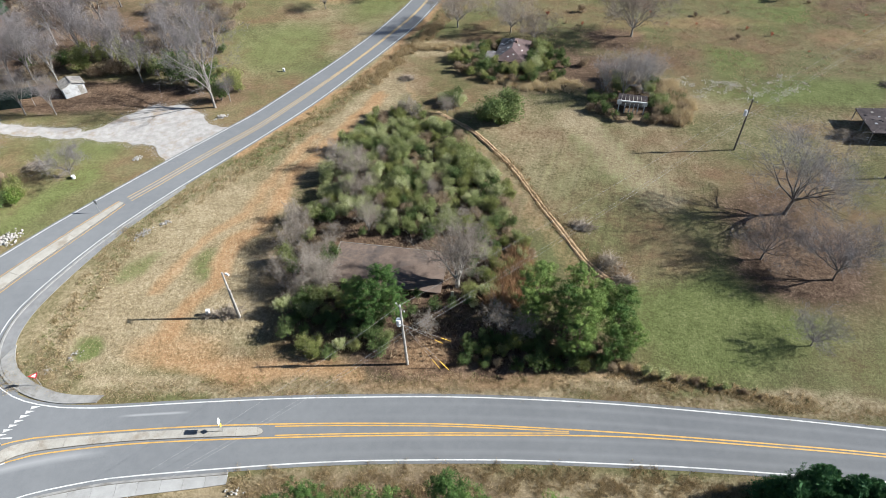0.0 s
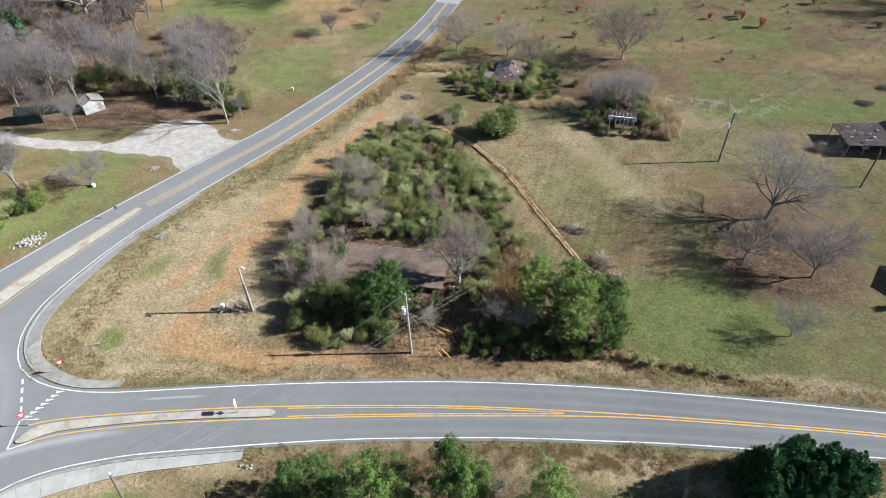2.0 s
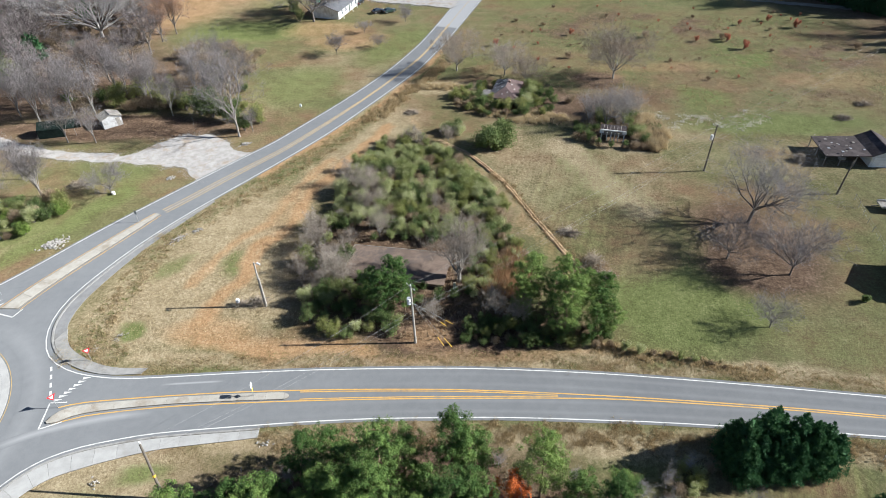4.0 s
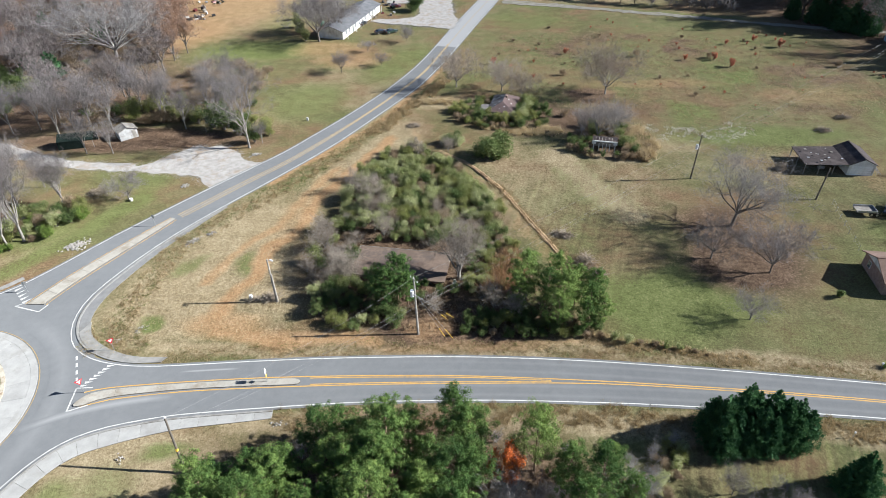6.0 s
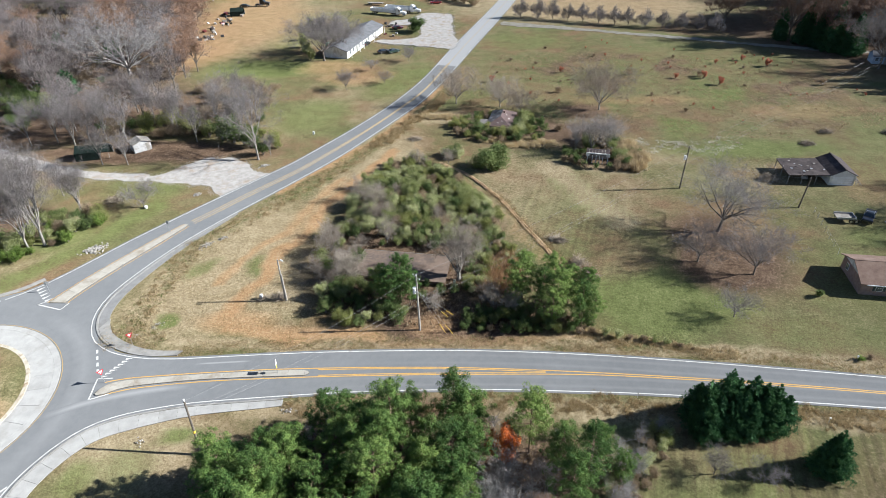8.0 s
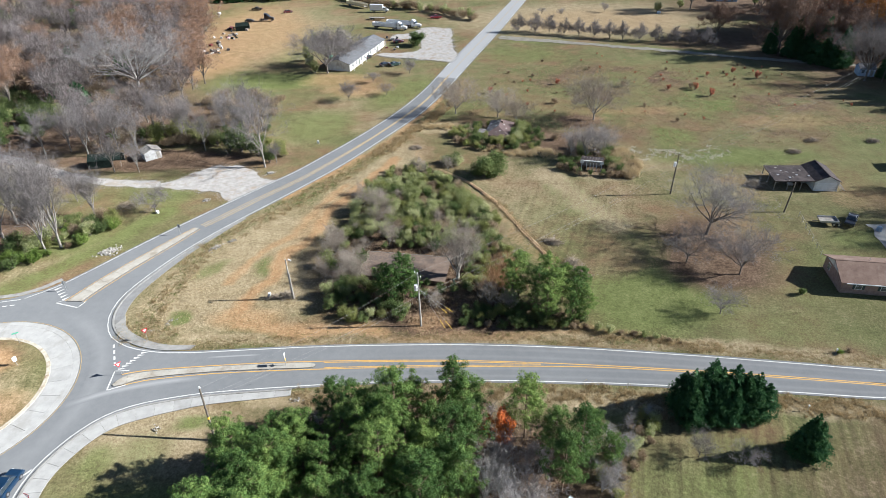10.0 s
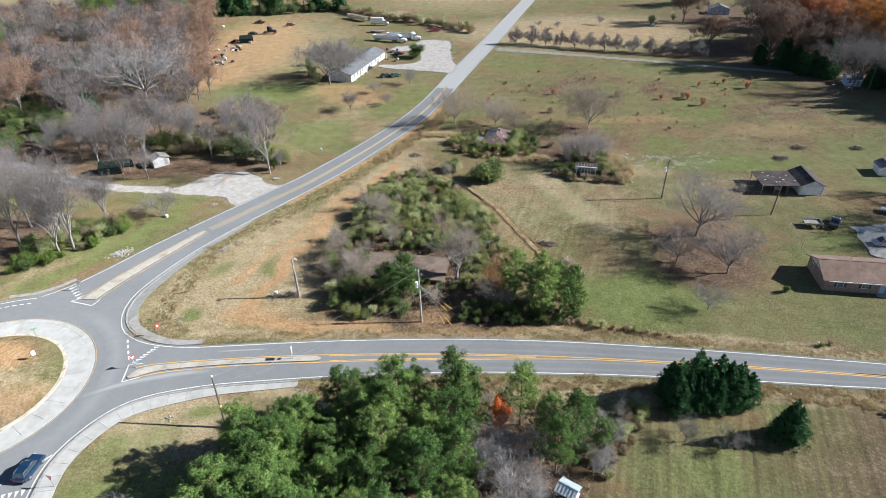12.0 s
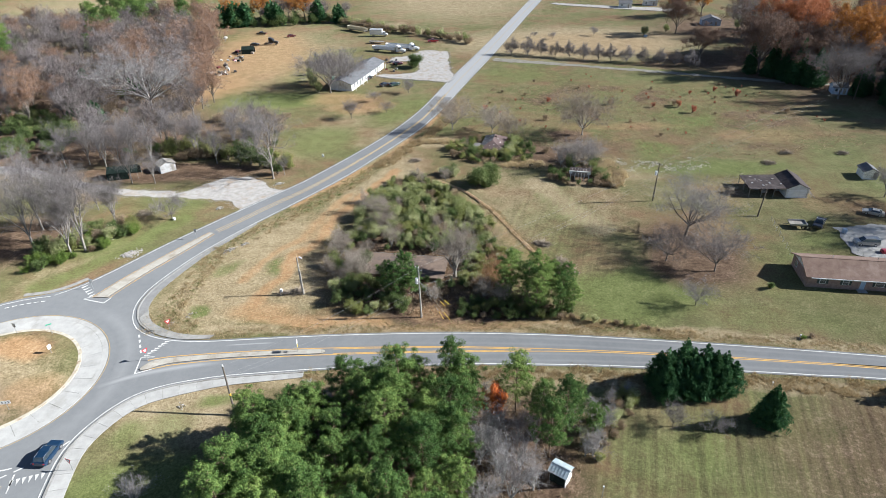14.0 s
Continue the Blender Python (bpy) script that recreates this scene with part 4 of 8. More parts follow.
# concrete strip behind the south kerb, going over into a paved shoulder
edge = spline([p for p in S_SOUTH if p[0] < -24][::-1] + LEG_EAST[1:9], 0.8)
run_u = np.r_[0, np.cumsum(np.hypot(*np.diff(edge, axis=0).T))]
edge_n = normals(edge)
width_at = np.interp(run_u, [0, 3, 12, 22, 60], [1.95, 2.15, 2.5, 3.35, 3.4])[:, None]
SW_IN, SW_OUT = edge + edge_n * 0.75, edge + edge_n * width_at
split = int(np.searchsorted(run_u, 64.0))
walk_owner = tagged(part("pavement", strip(SW_IN[:split], SW_OUT[:split], 0.07, 0.15), M["joint"]), "pale concrete strip with joints behind kerb", "pavement", kind="structure")
slabs(walk_owner, SW_IN[:split] + edge_n[:split] * 0.1, SW_OUT[:split], 0.12, 3)
tagged(part("road_shoulder", strip(SW_IN[split:], SW_OUT[split:], 0.07, 0.12), M["shoulder"]), "grey paved shoulder beside the south leg", "pavement", kind="structure")
kerb_line(edge + edge_n * 0.65, 0.28, 0.14, "pale concrete kerb beside road")

# grey shoulder and kerb round the inner corner
C_IN = spline([(-44.4, 42.7), (-48.6, 42.6), (-52.0, 43.2), (-55.4, 44.6), (-58.6, 46.9), (-60.7, 50.0), (-61.7, 53.7), (-61.4, 58.4), (-59.3, 64.7), (-55.9, 72.4), (-51.7, 79.5), (-47.0, 86.6)], 1.2)
C_OUT = spline([(-43.9, 43.5), (-48.4, 43.6), (-51.5, 44.4), (-54.6, 45.9), (-57.3, 47.9), (-59.0, 50.6), (-59.8, 53.8), (-59.5, 58.2), (-57.7, 64.3), (-54.7, 71.8), (-50.9, 79.0), (-46.7, 86.4)], 1.2)
C_OUT = np.c_[np.interp(np.linspace(0, 1, len(C_IN)), np.linspace(0, 1, len(C_OUT)), C_OUT[:, 0]), np.interp(np.linspace(0, 1, len(C_IN)), np.linspace(0, 1, len(C_OUT)), C_OUT[:, 1])]
tagged(part("road_shoulder", strip(C_IN, C_OUT, 0.05, 0.1), M["shoulder"]), "grey paved shoulder at the inner corner", "pavement", kind="structure")
kerb_line(offset(C_IN, 0.0), 0.32, 0.12, "grey concrete kerb at the corner")
slab_owner = tagged(part("pavement", strip(C_IN[:14], C_OUT[:14], 0.07, 0.1), M["joint"]), "pale concrete landing behind the corner kerb", "pavement", kind="structure")
slabs(slab_owner, C_IN[:14] + (C_OUT[:14] - C_IN[:14]) * 0.12, C_OUT[:14] + (C_OUT[:14] - C_IN[:14]) * 0.12, 0.13, 4, material=M["kerb"])
N_IN = spline([(-87.0, 57.2), (-82.4, 58.2), (-79.0, 60.3), (-76.4, 63.2)], 1.2)
tagged(part("road_shoulder", strip(offset(N_IN, 1.0), N_IN, 0.06, 0.1), M["kerb"]), "grey concrete gutter beside the road", "pavement", kind="structure")

# gravel yards and lanes
def gravel(outline, z, label, name="gravel_drive", material=None):
    ring = spline([*outline, outline[0]], 0.8)[:-1]
    ring = ring + np.c_[lattice(ring[:, 0] / 2.2, ring[:, 1] / 2.2, 8), lattice(ring[:, 1] / 2.2, ring[:, 0] / 2.2, 9)] * 1.5 - 0.75
    ring = ring + np.c_[lattice(ring[:, 0] * 1.6, ring[:, 1] * 1.6, 18), lattice(ring[:, 1] * 1.6, ring[:, 0] * 1.6, 19)] * 0.6 - 0.3
    n = len(ring)
    vs, _, fs, *_ = delaunay_2d_cdt([Vector(q) for q in ring], [(i, (i + 1) % n) for i in range(n)], [], 1, 0.001)
    bm = bmesh.new()
    vs = [bm.verts.new((q.x, q.y, z)) for q in vs]
    for f in fs:
        bm.faces.new([vs[i] for i in f])
    tagged(part(name, bm, material or M["gravel"]), label, "driveway", kind="structure")
    if material is None:   # loose stones thrown out into the turf along the edge
        r = np.random.default_rng(n)
        c = np.repeat(ring, 46, 0)
        c = c + r.normal(size=c.shape) * r.uniform(0.3, 1.1, (len(c), 1))
        a, s = r.uniform(0, 6.283, len(c)), r.uniform(0.03, 0.10, len(c))
        rim = [np.c_[c[:, 0] + s * np.cos(a + k), c[:, 1] + s * np.sin(a + k), np.full(len(c), -0.02)] for k in (0, 2.1, 4.2)]
        top = np.c_[c, z * 0.5 + s * 0.6]
        v = np.stack([*rim, top], 1).reshape(-1, 3)
        base = np.arange(len(c))[:, None] * 4
        f = np.vstack([base + (0, 1, 3), base + (1, 2, 3), base + (2, 0, 3)])
        tagged(part("loose_gravel", quick_mesh("loose_gravel", v, f), M["gravel"]), "loose pale stones along the edge of gravel", "gravel", kind="stuff")


gravel([(-43.8, 105.8), (-48.2, 107.2), (-50.6, 110.4), (-53.2, 113.2), (-59.4, 114.6), (-63.0, 114.3), (-66.9, 110.4), (-69.6, 106.9), (-73.3, 105.3), (-79.9, 106.6), (-92.7, 109.0), (-110, 117), (-121.7, 123.4), (-140, 126), (-175, 127), (-175, 122.5), (-140, 120.5), (-121, 118.6), (-108, 111), (-97.1, 106.2), (-90.4, 105.0), (-78.0, 102.8), (-67.4, 101.4), (-59.6, 100.0), (-56.2, 98.4), (-54.0, 96.4), (-52.6, 93.6), (-50.4, 97.0), (-46.0, 102.6)], 0.027, "pale gravel drive widening to a lot beside the road")
gravel([(2.0, 259.7), (-4, 262), (-10.0, 262.6), (-16.1, 253), (-23, 250.2), (-24, 243), (-12.5, 240.6), (-11.4, 226), (-18, 221), (-27.5, 220), (-27.5, 217), (-18.6, 213.6), (-5.7, 209.6), (1.6, 207.6), (4.2, 217), (3.0, 224), (2.6, 240)], 0.1, "pale gravel truck yard beside the road")
gravel([(24.6, 245.5), (54.4, 233.6), (76.0, 224.6), (98.8, 215.4), (124.8, 204.2), (150, 197), (150, 193), (124.8, 200.6), (98.8, 211.6), (76.0, 220.4), (54.4, 229.2), (24.0, 240.0)], 0.12, "narrow grey gravel lane between field and lawn", material=M["old_gravel"])
gravel([(76, 393), (110, 376), (150, 362), (150, 352), (112, 366), (76, 386)], 0.12, "pale concrete drive to a far house")
gravel([(90.2, 79.3), (103, 80.6), (118, 80), (118, 66), (103, 66.4), (89.0, 66.4)], 0.1, "pale concrete parking slab behind the house", material=M["concrete"])

# ---- plants ----
def tubes(segs, sides=4):
    """Tapered bars for rows of x0, y0, z0, x1, y1, z1, r0, r1."""
    s = np.asarray(segs)
    a, b, r0, r1 = s[:, 0:3], s[:, 3:6], s[:, 6], s[:, 7]
    d = b - a
    d /= np.linalg.norm(d, axis=1)[:, None] + 1e-9
    ref = np.where(np.abs(d[:, 2:3]) > 0.9, np.array([[1.0, 0, 0]]), np.array([[0, 0, 1.0]]))
    u = np.cross(d, ref)
    u /= np.linalg.norm(u, axis=1)[:, None]
    w = np.cross(d, u)
    ang = np.arange(sides) * 2 * np.pi / sides
    ring = u[:, None, :] * np.cos(ang)[None, :, None] + w[:, None, :] * np.sin(ang)[None, :, None]
    v = np.concatenate([a[:, None] + ring * r0[:, None, None], b[:, None] + ring * r1[:, None, None]], 1)
    n = len(s)
    base = (np.arange(n) * 2 * sides)[:, None]
    k = np.arange(sides)
    q = np.stack([base + k, base + (k + 1) % sides, base + sides + (k + 1) % sides, base + sides + k], -1)
    return v.reshape(-1, 3), q.reshape(-1, 4)


def blades(p, d, width, r):
    """Slim triangles from each p along d."""
    side = np.cross(d, r.normal(size=d.shape))
    side /= np.linalg.norm(side, axis=1)[:, None] + 1e-9
    w = np.broadcast_to(np.asarray(width), (len(p),))[:, None]
    v = np.stack([p - side * w / 2, p + side * w / 2, p + d], 1).reshape(-1, 3)
    return v, np.arange(len(v)).reshape(-1, 3)


def leaves(centres, size, r, up=0.3):
    """A small pointed leaf at each centre, turned at random."""
    n = len(centres)
    a = r.normal(size=(n, 3))
    a /= np.linalg.norm(a, axis=1)[:, None]
    nor = r.normal(size=(n, 3)) + (0, 0, up)
    b = np.cross(nor, a)
    b /= np.linalg.norm(b, axis=1)[:, None] + 1e-9
    s = size * r.uniform(0.6, 1.35, (n, 1))
    v = np.stack([centres - a * s * 0.8 - b * s * 0.5, centres - a * s * 0.8 + b * s * 0.5, centres + a * s], 1)
    return v.reshape(-1, 3), np.arange(3 * n).reshape(-1, 3)


def tufted(centres, radii, per, size, r, flat=0.7, width=0.34, lift=0.35, spike=0.6):
    """Rounded puffs of small sprays: each spray lies on its puff's skin and points outwards and up."""
    n = len(centres) * per
    d = r.normal(size=(n, 3))
    d[:, 2] = np.where(d[:, 2] < -0.7, -d[:, 2], d[:, 2])
    d /= np.linalg.norm(d, axis=1)[:, None]
    c = np.repeat(centres, per, 0) + d * np.repeat(np.asarray(radii)[:, None], per, 0) * r.uniform(0.5, 1.0, (n, 1)) * (1, 1, flat)
    nor = d + (0, 0, 0.15) + r.normal(size=(n, 3)) * 0.3
    nor /= np.linalg.norm(nor, axis=1)[:, None]
    a = np.cross(nor, r.normal(size=(n, 3)))
    a /= np.linalg.norm(a, axis=1)[:, None] + 1e-9
    a = a + d * spike + (0, 0, lift)
    a /= np.linalg.norm(a, axis=1)[:, None]
    b = np.cross(nor, a)
    b /= np.linalg.norm(b, axis=1)[:, None] + 1e-9
    s = size * r.uniform(0.6, 1.35, (n, 1))
    v = np.stack([c - a * s * 0.35 - b * s * width, c - a * s * 0.35 + b * s * width, c + a * s * 0.65], 1)
    return v.reshape(-1, 3), np.arange(3 * n).reshape(-1, 3)


def grow(r, height, spread, first=0.22, limbs=6, depth=3, lean=0.03, trunk=0.035, rise=0.55):
    """Bars of a bare broadleaf tree, thick to thin, and the ends where twigs begin."""
    segs, ends = [], []

    def limb(p, d, length, rad, level):
        steps = 4 if level < 1 else 3
        q, dd = np.array(p), np.array(d)
        for i in range(steps):
            dd = dd + r.normal(size=3) * 0.16 + (0, 0, 0.10 if level else 0.02)
            dd /= np.linalg.norm(dd)
            nq = q + dd * length / steps
            r0, r1 = rad * (1 - 0.72 * i / steps), rad * (1 - 0.72 * (i + 1) / steps)
            segs.append((*q, *nq, r0, r1))
            if level < depth and (i > 0 or level > 0):
                for _ in range(2 if level < 2 else 1):
                    side = np.cross(dd, r.normal(size=3))
                    side /= np.linalg.norm(side) + 1e-9
                    nd = dd * r.uniform(0.45, 0.8) + side * r.uniform(0.5, 0.85)
                    limb(nq, nd / np.linalg.norm(nd), length * r.uniform(0.38, 0.6), r1 * 0.68, level + 1)
            if level >= depth - 1:
                ends.append((*nq, *dd))
            q = nq

    t0, top = np.zeros(3), height * first
    d = np.array([r.normal() * lean, r.normal() * lean, 1.0])
    d /= np.linalg.norm(d)
    fork = d * top
    rad = height * trunk * 0.5
    segs.append((*(t0 - (0, 0, 0.15)), *(fork * 0.15), rad * 1.5, rad * 1.05))
    segs.append((*(fork * 0.15), *fork, rad * 1.05, rad * 0.9))
    start = r.uniform(0, 6.28)
    for i in range(limbs):
        a = start + 6.283 * i / limbs + r.normal() * 0.3
        out = r.uniform(0.55, 1.0) * spread / height * 1.35
        nd = np.array([math.cos(a) * out, math.sin(a) * out, rise * r.uniform(0.7, 1.25)])
        length = (height - top) * r.uniform(0.72, 1.0)
        limb(fork * r.uniform(0.85, 1.0), nd / np.linalg.norm(nd), length * 0.85, rad * 0.6, 0)
    limb(fork, d, (height - top) * 0.8, rad * 0.6, 0)
    segs, ends = np.array(segs), np.array(ends)
    wide = np.percentile(np.hypot(ends[:, 0], ends[:, 1]), 93)
    fit_xy, fit_z = spread / wide, height * 0.95 / np.percentile(ends[:, 2], 99)
    for c in (0, 1, 3, 4):
        segs[:, c] *= fit_xy
    segs[:, [2, 5]] *= fit_z
    ends[:, :3] *= (fit_xy, fit_xy, fit_z)
    return segs, ends


def bare_tree_meshes(seed, height, spread, twigs=3, depth=3, limbs=6, first=0.22, twig_len=0.9, twig_w=0.045, rise=0.55, trunk=0.035):
    r = np.random.default_rng(seed)
    segs, ends = grow(r, height, spread, first, limbs, depth, trunk=trunk, rise=rise)
    thick = segs[:, 6] > min(0.04, height * trunk * 0.14)
    v, q = tubes(segs[thick], 4)
    wood = quick_mesh("trunk", v, q, True)
    thin = segs[~thick]
    p = np.repeat(ends[:, :3], twigs, 0)
    d = np.repeat(ends[:, 3:], twigs, 0) * 0.7 + r.normal(size=(len(p), 3)) * 0.6 + (0, 0, 0.22)
    d = d / np.linalg.norm(d, axis=1)[:, None] * twig_len * r.uniform(0.5, 1.4, (len(p), 1))
    v1, f1 = blades(p, d, twig_w, r)
    if len(thin):
        v2, f2 = blades(thin[:, :3], (thin[:, 3:6] - thin[:, :3]) * 1.2, np.maximum(thin[:, 6] * 2.6, twig_w * 1.4), r)
        v1, f1 = np.vstack([v1, v2]), np.vstack([f1, f2 + len(v1)])
    return wood, quick_mesh("crown", v1, f1), segs, ends


PLACED = set()


def stock(name, bits, label, category, group=""):
    """A plant that serves as a pattern, with parts of (name, mesh, material)."""
    root = thing(name, (0, 0, 0), label, category, group)
    for nm, me, mt in bits:
        part(nm, me, mt, root)
    return root


def plant(pattern, x, y, size=1.0, turn=None, label="", z=-0.05, tall=1.0, group=""):
    """Sets a copy of a pattern; the pattern itself is used for its first place."""
    r = rng.uniform(0, 360) if turn is None else turn
    m = pose(x, y, z, 0, 0, r) @ Matrix.Diagonal((size, size, size * tall, 1))
    if pattern.name not in PLACED:
        PLACED.add(pattern.name)
        pattern.matrix_basis = m
        ob = pattern
    else:
        ob = copy_thing(pattern, Matrix.Identity(4))
        ob.matrix_basis = m
    return tagged(ob, label, group=group)


def bare(seed, height, spread, name="bare_tree", label="leafless grey-brown deciduous tree", bark="bark", twig="twig", group="", **kw):
    wood, tw, _, _ = bare_tree_meshes(seed, height, spread, **kw)
    return stock(name, [("trunk", wood, M[bark]), ("crown", tw, M[twig])], label, "tree", group)


def leafy_tree(seed, height, spread, material, name, label, size=0.26, per=26, bark="bark", group="", puff=0.9, share=0.25, **kw):
    """A broadleaf tree that still holds its autumn leaves in clumps round its branch ends."""
    r = np.random.default_rng(seed)
    wood, tw, segs, ends = bare_tree_meshes(seed, height, spread, twigs=1, **kw)
    pick = ends[r.random(len(ends)) < share][:, :3]
    v, q = tufted(pick, puff * r.uniform(0.6, 1.25, len(pick)), per, size, r, flat=0.8, width=0.42, lift=0.1, spike=0.3)
    return stock(name, [("trunk", wood, M[bark]), ("twig_mesh", tw, M["twig"]), ("crown", quick_mesh("crown", v, q), M[material])], label, "tree", group)


def pine(seed, height, spread, name="pine_tree", label="tall green loblolly pine with clumped needles", group="", base=0.38, density=1.0, size=0.21, tuft=100, puff=0.62):
    """A pine: whorls of rising boughs that carry rounded puffs of needles, with gaps between them."""
    r = np.random.default_rng(seed)
    segs, cl = [], []
    lean = r.normal(size=2) * 0.025
    at = lambda z: np.array([lean[0] * z, lean[1] * z, z])
    rad = height * 0.013 + 0.03
    zs = np.linspace(-0.2, height * 0.97, 9)
    for a, b in zip(zs[:-1], zs[1:]):
        segs.append((*at(a), *at(b), rad * (1.05 - 0.9 * a / height), rad * (1.05 - 0.9 * b / height)))
    z, a = height * base, r.uniform(0, 6.3)
    while z < height * 0.985:
        u = max(0.0, (z / height - base) / (1 - base))
        reach = spread * (0.6 + 1.3 * u if u < 0.3 else 1.0 - 0.86 * ((u - 0.3) / 0.7) ** 1.25) * r.uniform(0.55, 1.22) + 0.2
        a += 2.4 + r.normal() * 0.4
        out = np.array([math.cos(a), math.sin(a), r.uniform(0.05, 0.4) + 0.45 * u])
        side = np.array([-out[1], out[0], 0.0])
        mid = at(z) + out * reach * 0.55 + (0, 0, -0.06 * reach)
        segs.append((*at(z), *mid, rad * 0.32, rad * 0.2))
        segs.append((*mid, *(at(z) + out * reach), rad * 0.2, rad * 0.06))
        for k in (0.45, 0.74, 1.0):
            if reach * k < 0.4 or r.random() < 0.2:
                continue
            for sgn in ((-1, 1) if reach > 1.5 else (0,)):
                w = reach * 0.26 * sgn * r.uniform(0.3, 1.3) * (1.3 - 0.6 * k)
                cl.append((*(at(z) + out * reach * k + side * w + r.normal(size=3) * (0.15, 0.15, 0.12)), puff * r.uniform(0.6, 1.25)))
        z += height * (1 - base) / 38 / density
    cl += [(*at(height), 0.32), (*at(height * 0.965), 0.45)]
    cl = np.array(cl)
    v, tri = tufted(cl[:, :3], cl[:, 3], int(tuft * density), size, r, flat=0.72, width=0.2, lift=0.25, spike=0.4)
    tv, tq = tubes(np.array(segs), 4)
    return stock(name, [("trunk", quick_mesh("trunk", tv, tq, True), M["pine_bark"]), ("crown", quick_mesh("crown", v, tri), M["needles"])], label, "tree", group)


def cone_tree(seed, height, spread, material, name, label, n=4600, size=0.14, lobes=5, group="", apart=0.42, per=26, taper=1.6):
    """A dense evergreen of several pointed spires; each bough ends in an upswept spray, so that the outline is ragged."""
    r = np.random.default_rng(seed)
    cs, rs, inner = [], [], []
    for i in range(lobes):
        a0 = 6.283 * i / max(1, lobes - 1) + r.normal() * 0.3
        off = np.array([math.cos(a0), math.sin(a0)]) * spread * apart * r.uniform(0.8, 1.2) if i else np.zeros(2)
        h = height * (r.uniform(0.72, 0.96) if i else 1.0)
        w = spread * r.uniform(0.58, 0.72)
        k = n // lobes // per
        u = 1 - r.random(k) ** 0.68
        z = h * u * 0.97 + 0.25
        prof = w * np.clip(1.0 - u ** taper, 0.02, 1) * np.clip(0.72 + u / 0.3, 0, 1)
        a = r.uniform(0, 6.283, k)
        rr = prof * (1 + 0.16 * np.sin(a * 5 + z * 2.1 + i) + 0.12 * np.sin(z * 5 + a * 2)) * r.uniform(0.8, 1.06, k)
        cs.append(np.c_[off[0] + rr * np.cos(a), off[1] + rr * np.sin(a), z])
        rs.append((0.12 + 0.10 * prof) * r.uniform(0.7, 1.4, k))
        inner.append(np.c_[off[0] + 0.72 * rr * np.cos(a), off[1] + 0.72 * rr * np.sin(a), z * 0.9][::2])
    cs, rs, inner = np.vstack(cs), np.concatenate(rs), np.vstack(inner)
    v, q = tufted(cs, rs, per, size * 1.7, r, flat=1.1, width=0.2, lift=0.8, spike=1.1)
    v2, q2 = leaves(inner, size * 5.0, r, up=0.0)
    v, q = np.vstack([v, v2]), np.vstack([q, q2 + len(v)])
    tv, tq = tubes(np.array([(0, 0, -0.2, 0, 0, height * 0.55, 0.16, 0.06), (0, 0, height * 0.55, 0, 0, height * 0.93, 0.06, 0.015)]), 6)
    return stock(name, [("trunk", quick_mesh("trunk", tv, tq, True), M["bark"]), ("crown", quick_mesh("crown", v, q), M[material])], label, "tree", group)


def bush(seed, height, spread, material, name="shrub", label="", n=1500, size=0.12, lumps=9, category="shrub", stems=True, group="", spikes=0):
    """A many-lobed shrub on a fan of stems."""
    r = np.random.default_rng(seed)
    cs, segs = [], []
    for i in range(lumps):
        a, d = r.uniform(0, 6.283), spread * 0.62 * math.sqrt(r.random())
        c = np.array([math.cos(a) * d, math.sin(a) * d, height * r.uniform(0.32, 0.78) * (1 - 0.25 * d / spread)])
        rad = spread * r.uniform(0.26, 0.46)
        k = n // lumps
        dirs = r.normal(size=(k, 3))
        dirs /= np.linalg.norm(dirs, axis=1)[:, None]
        bump_r = 1 + 0.3 * np.sin(dirs[:, 0] * 6 + i) * np.sin(dirs[:, 1] * 7 - i)
        pts = c + dirs * rad * (bump_r * r.uniform(0.1, 1.0, k) ** 0.5 * r.uniform(0.85, 1.3, k))[:, None] * (1, 1, min(1.0, 0.8 * height / spread))
        cs.append(pts[pts[:, 2] > 0.05])
        segs.append((r.normal() * 0.1, r.normal() * 0.1, -0.1, *(c * (1, 1, 0.9)), 0.04, 0.015))
    cs = np.vstack(cs)
    v, q = leaves(cs, size, r)
    v2, q2 = leaves(cs[::10] * (0.66, 0.66, 0.72), size * 2.4, r)
    v, q = np.vstack([v, v2]), np.vstack([q, q2 + len(v)])
    bits = [("foliage", quick_mesh("foliage", v, q), M[material])]
    if stems:
        tv, tq = tubes(np.array(segs), 3)
        tq = np.vstack([tq[:, [0, 1, 2]], tq[:, [0, 2, 3]]])
        if spikes:
            p = cs[r.integers(0, len(cs), spikes)] * (0.8, 0.8, 0.85)
            d = p * (0.25, 0.25, 0.0) + r.normal(size=p.shape) * 0.22 + (0, 0, 0.75)
            sv, sf = blades(p, d * r.uniform(0.7, 1.5, (spikes, 1)), 0.024, r)
            tv, tq = np.vstack([tv, sv]), np.vstack([tq, sf + len(tv)])
        bits.insert(0, ("stem", quick_mesh("stem", tv, tq, True), M["bark"]))
    return stock(name, bits, label, category, group)


def inside(poly, x, y):
    hit, n = False, len(poly)
    for i in range(n):
        (x0, y0), (x1, y1) = poly[i], poly[(i + 1) % n]
        if (y0 > y) != (y1 > y) and x < (x1 - x0) * (y - y0) / (y1 - y0) + x0:
            hit = not hit
    return hit


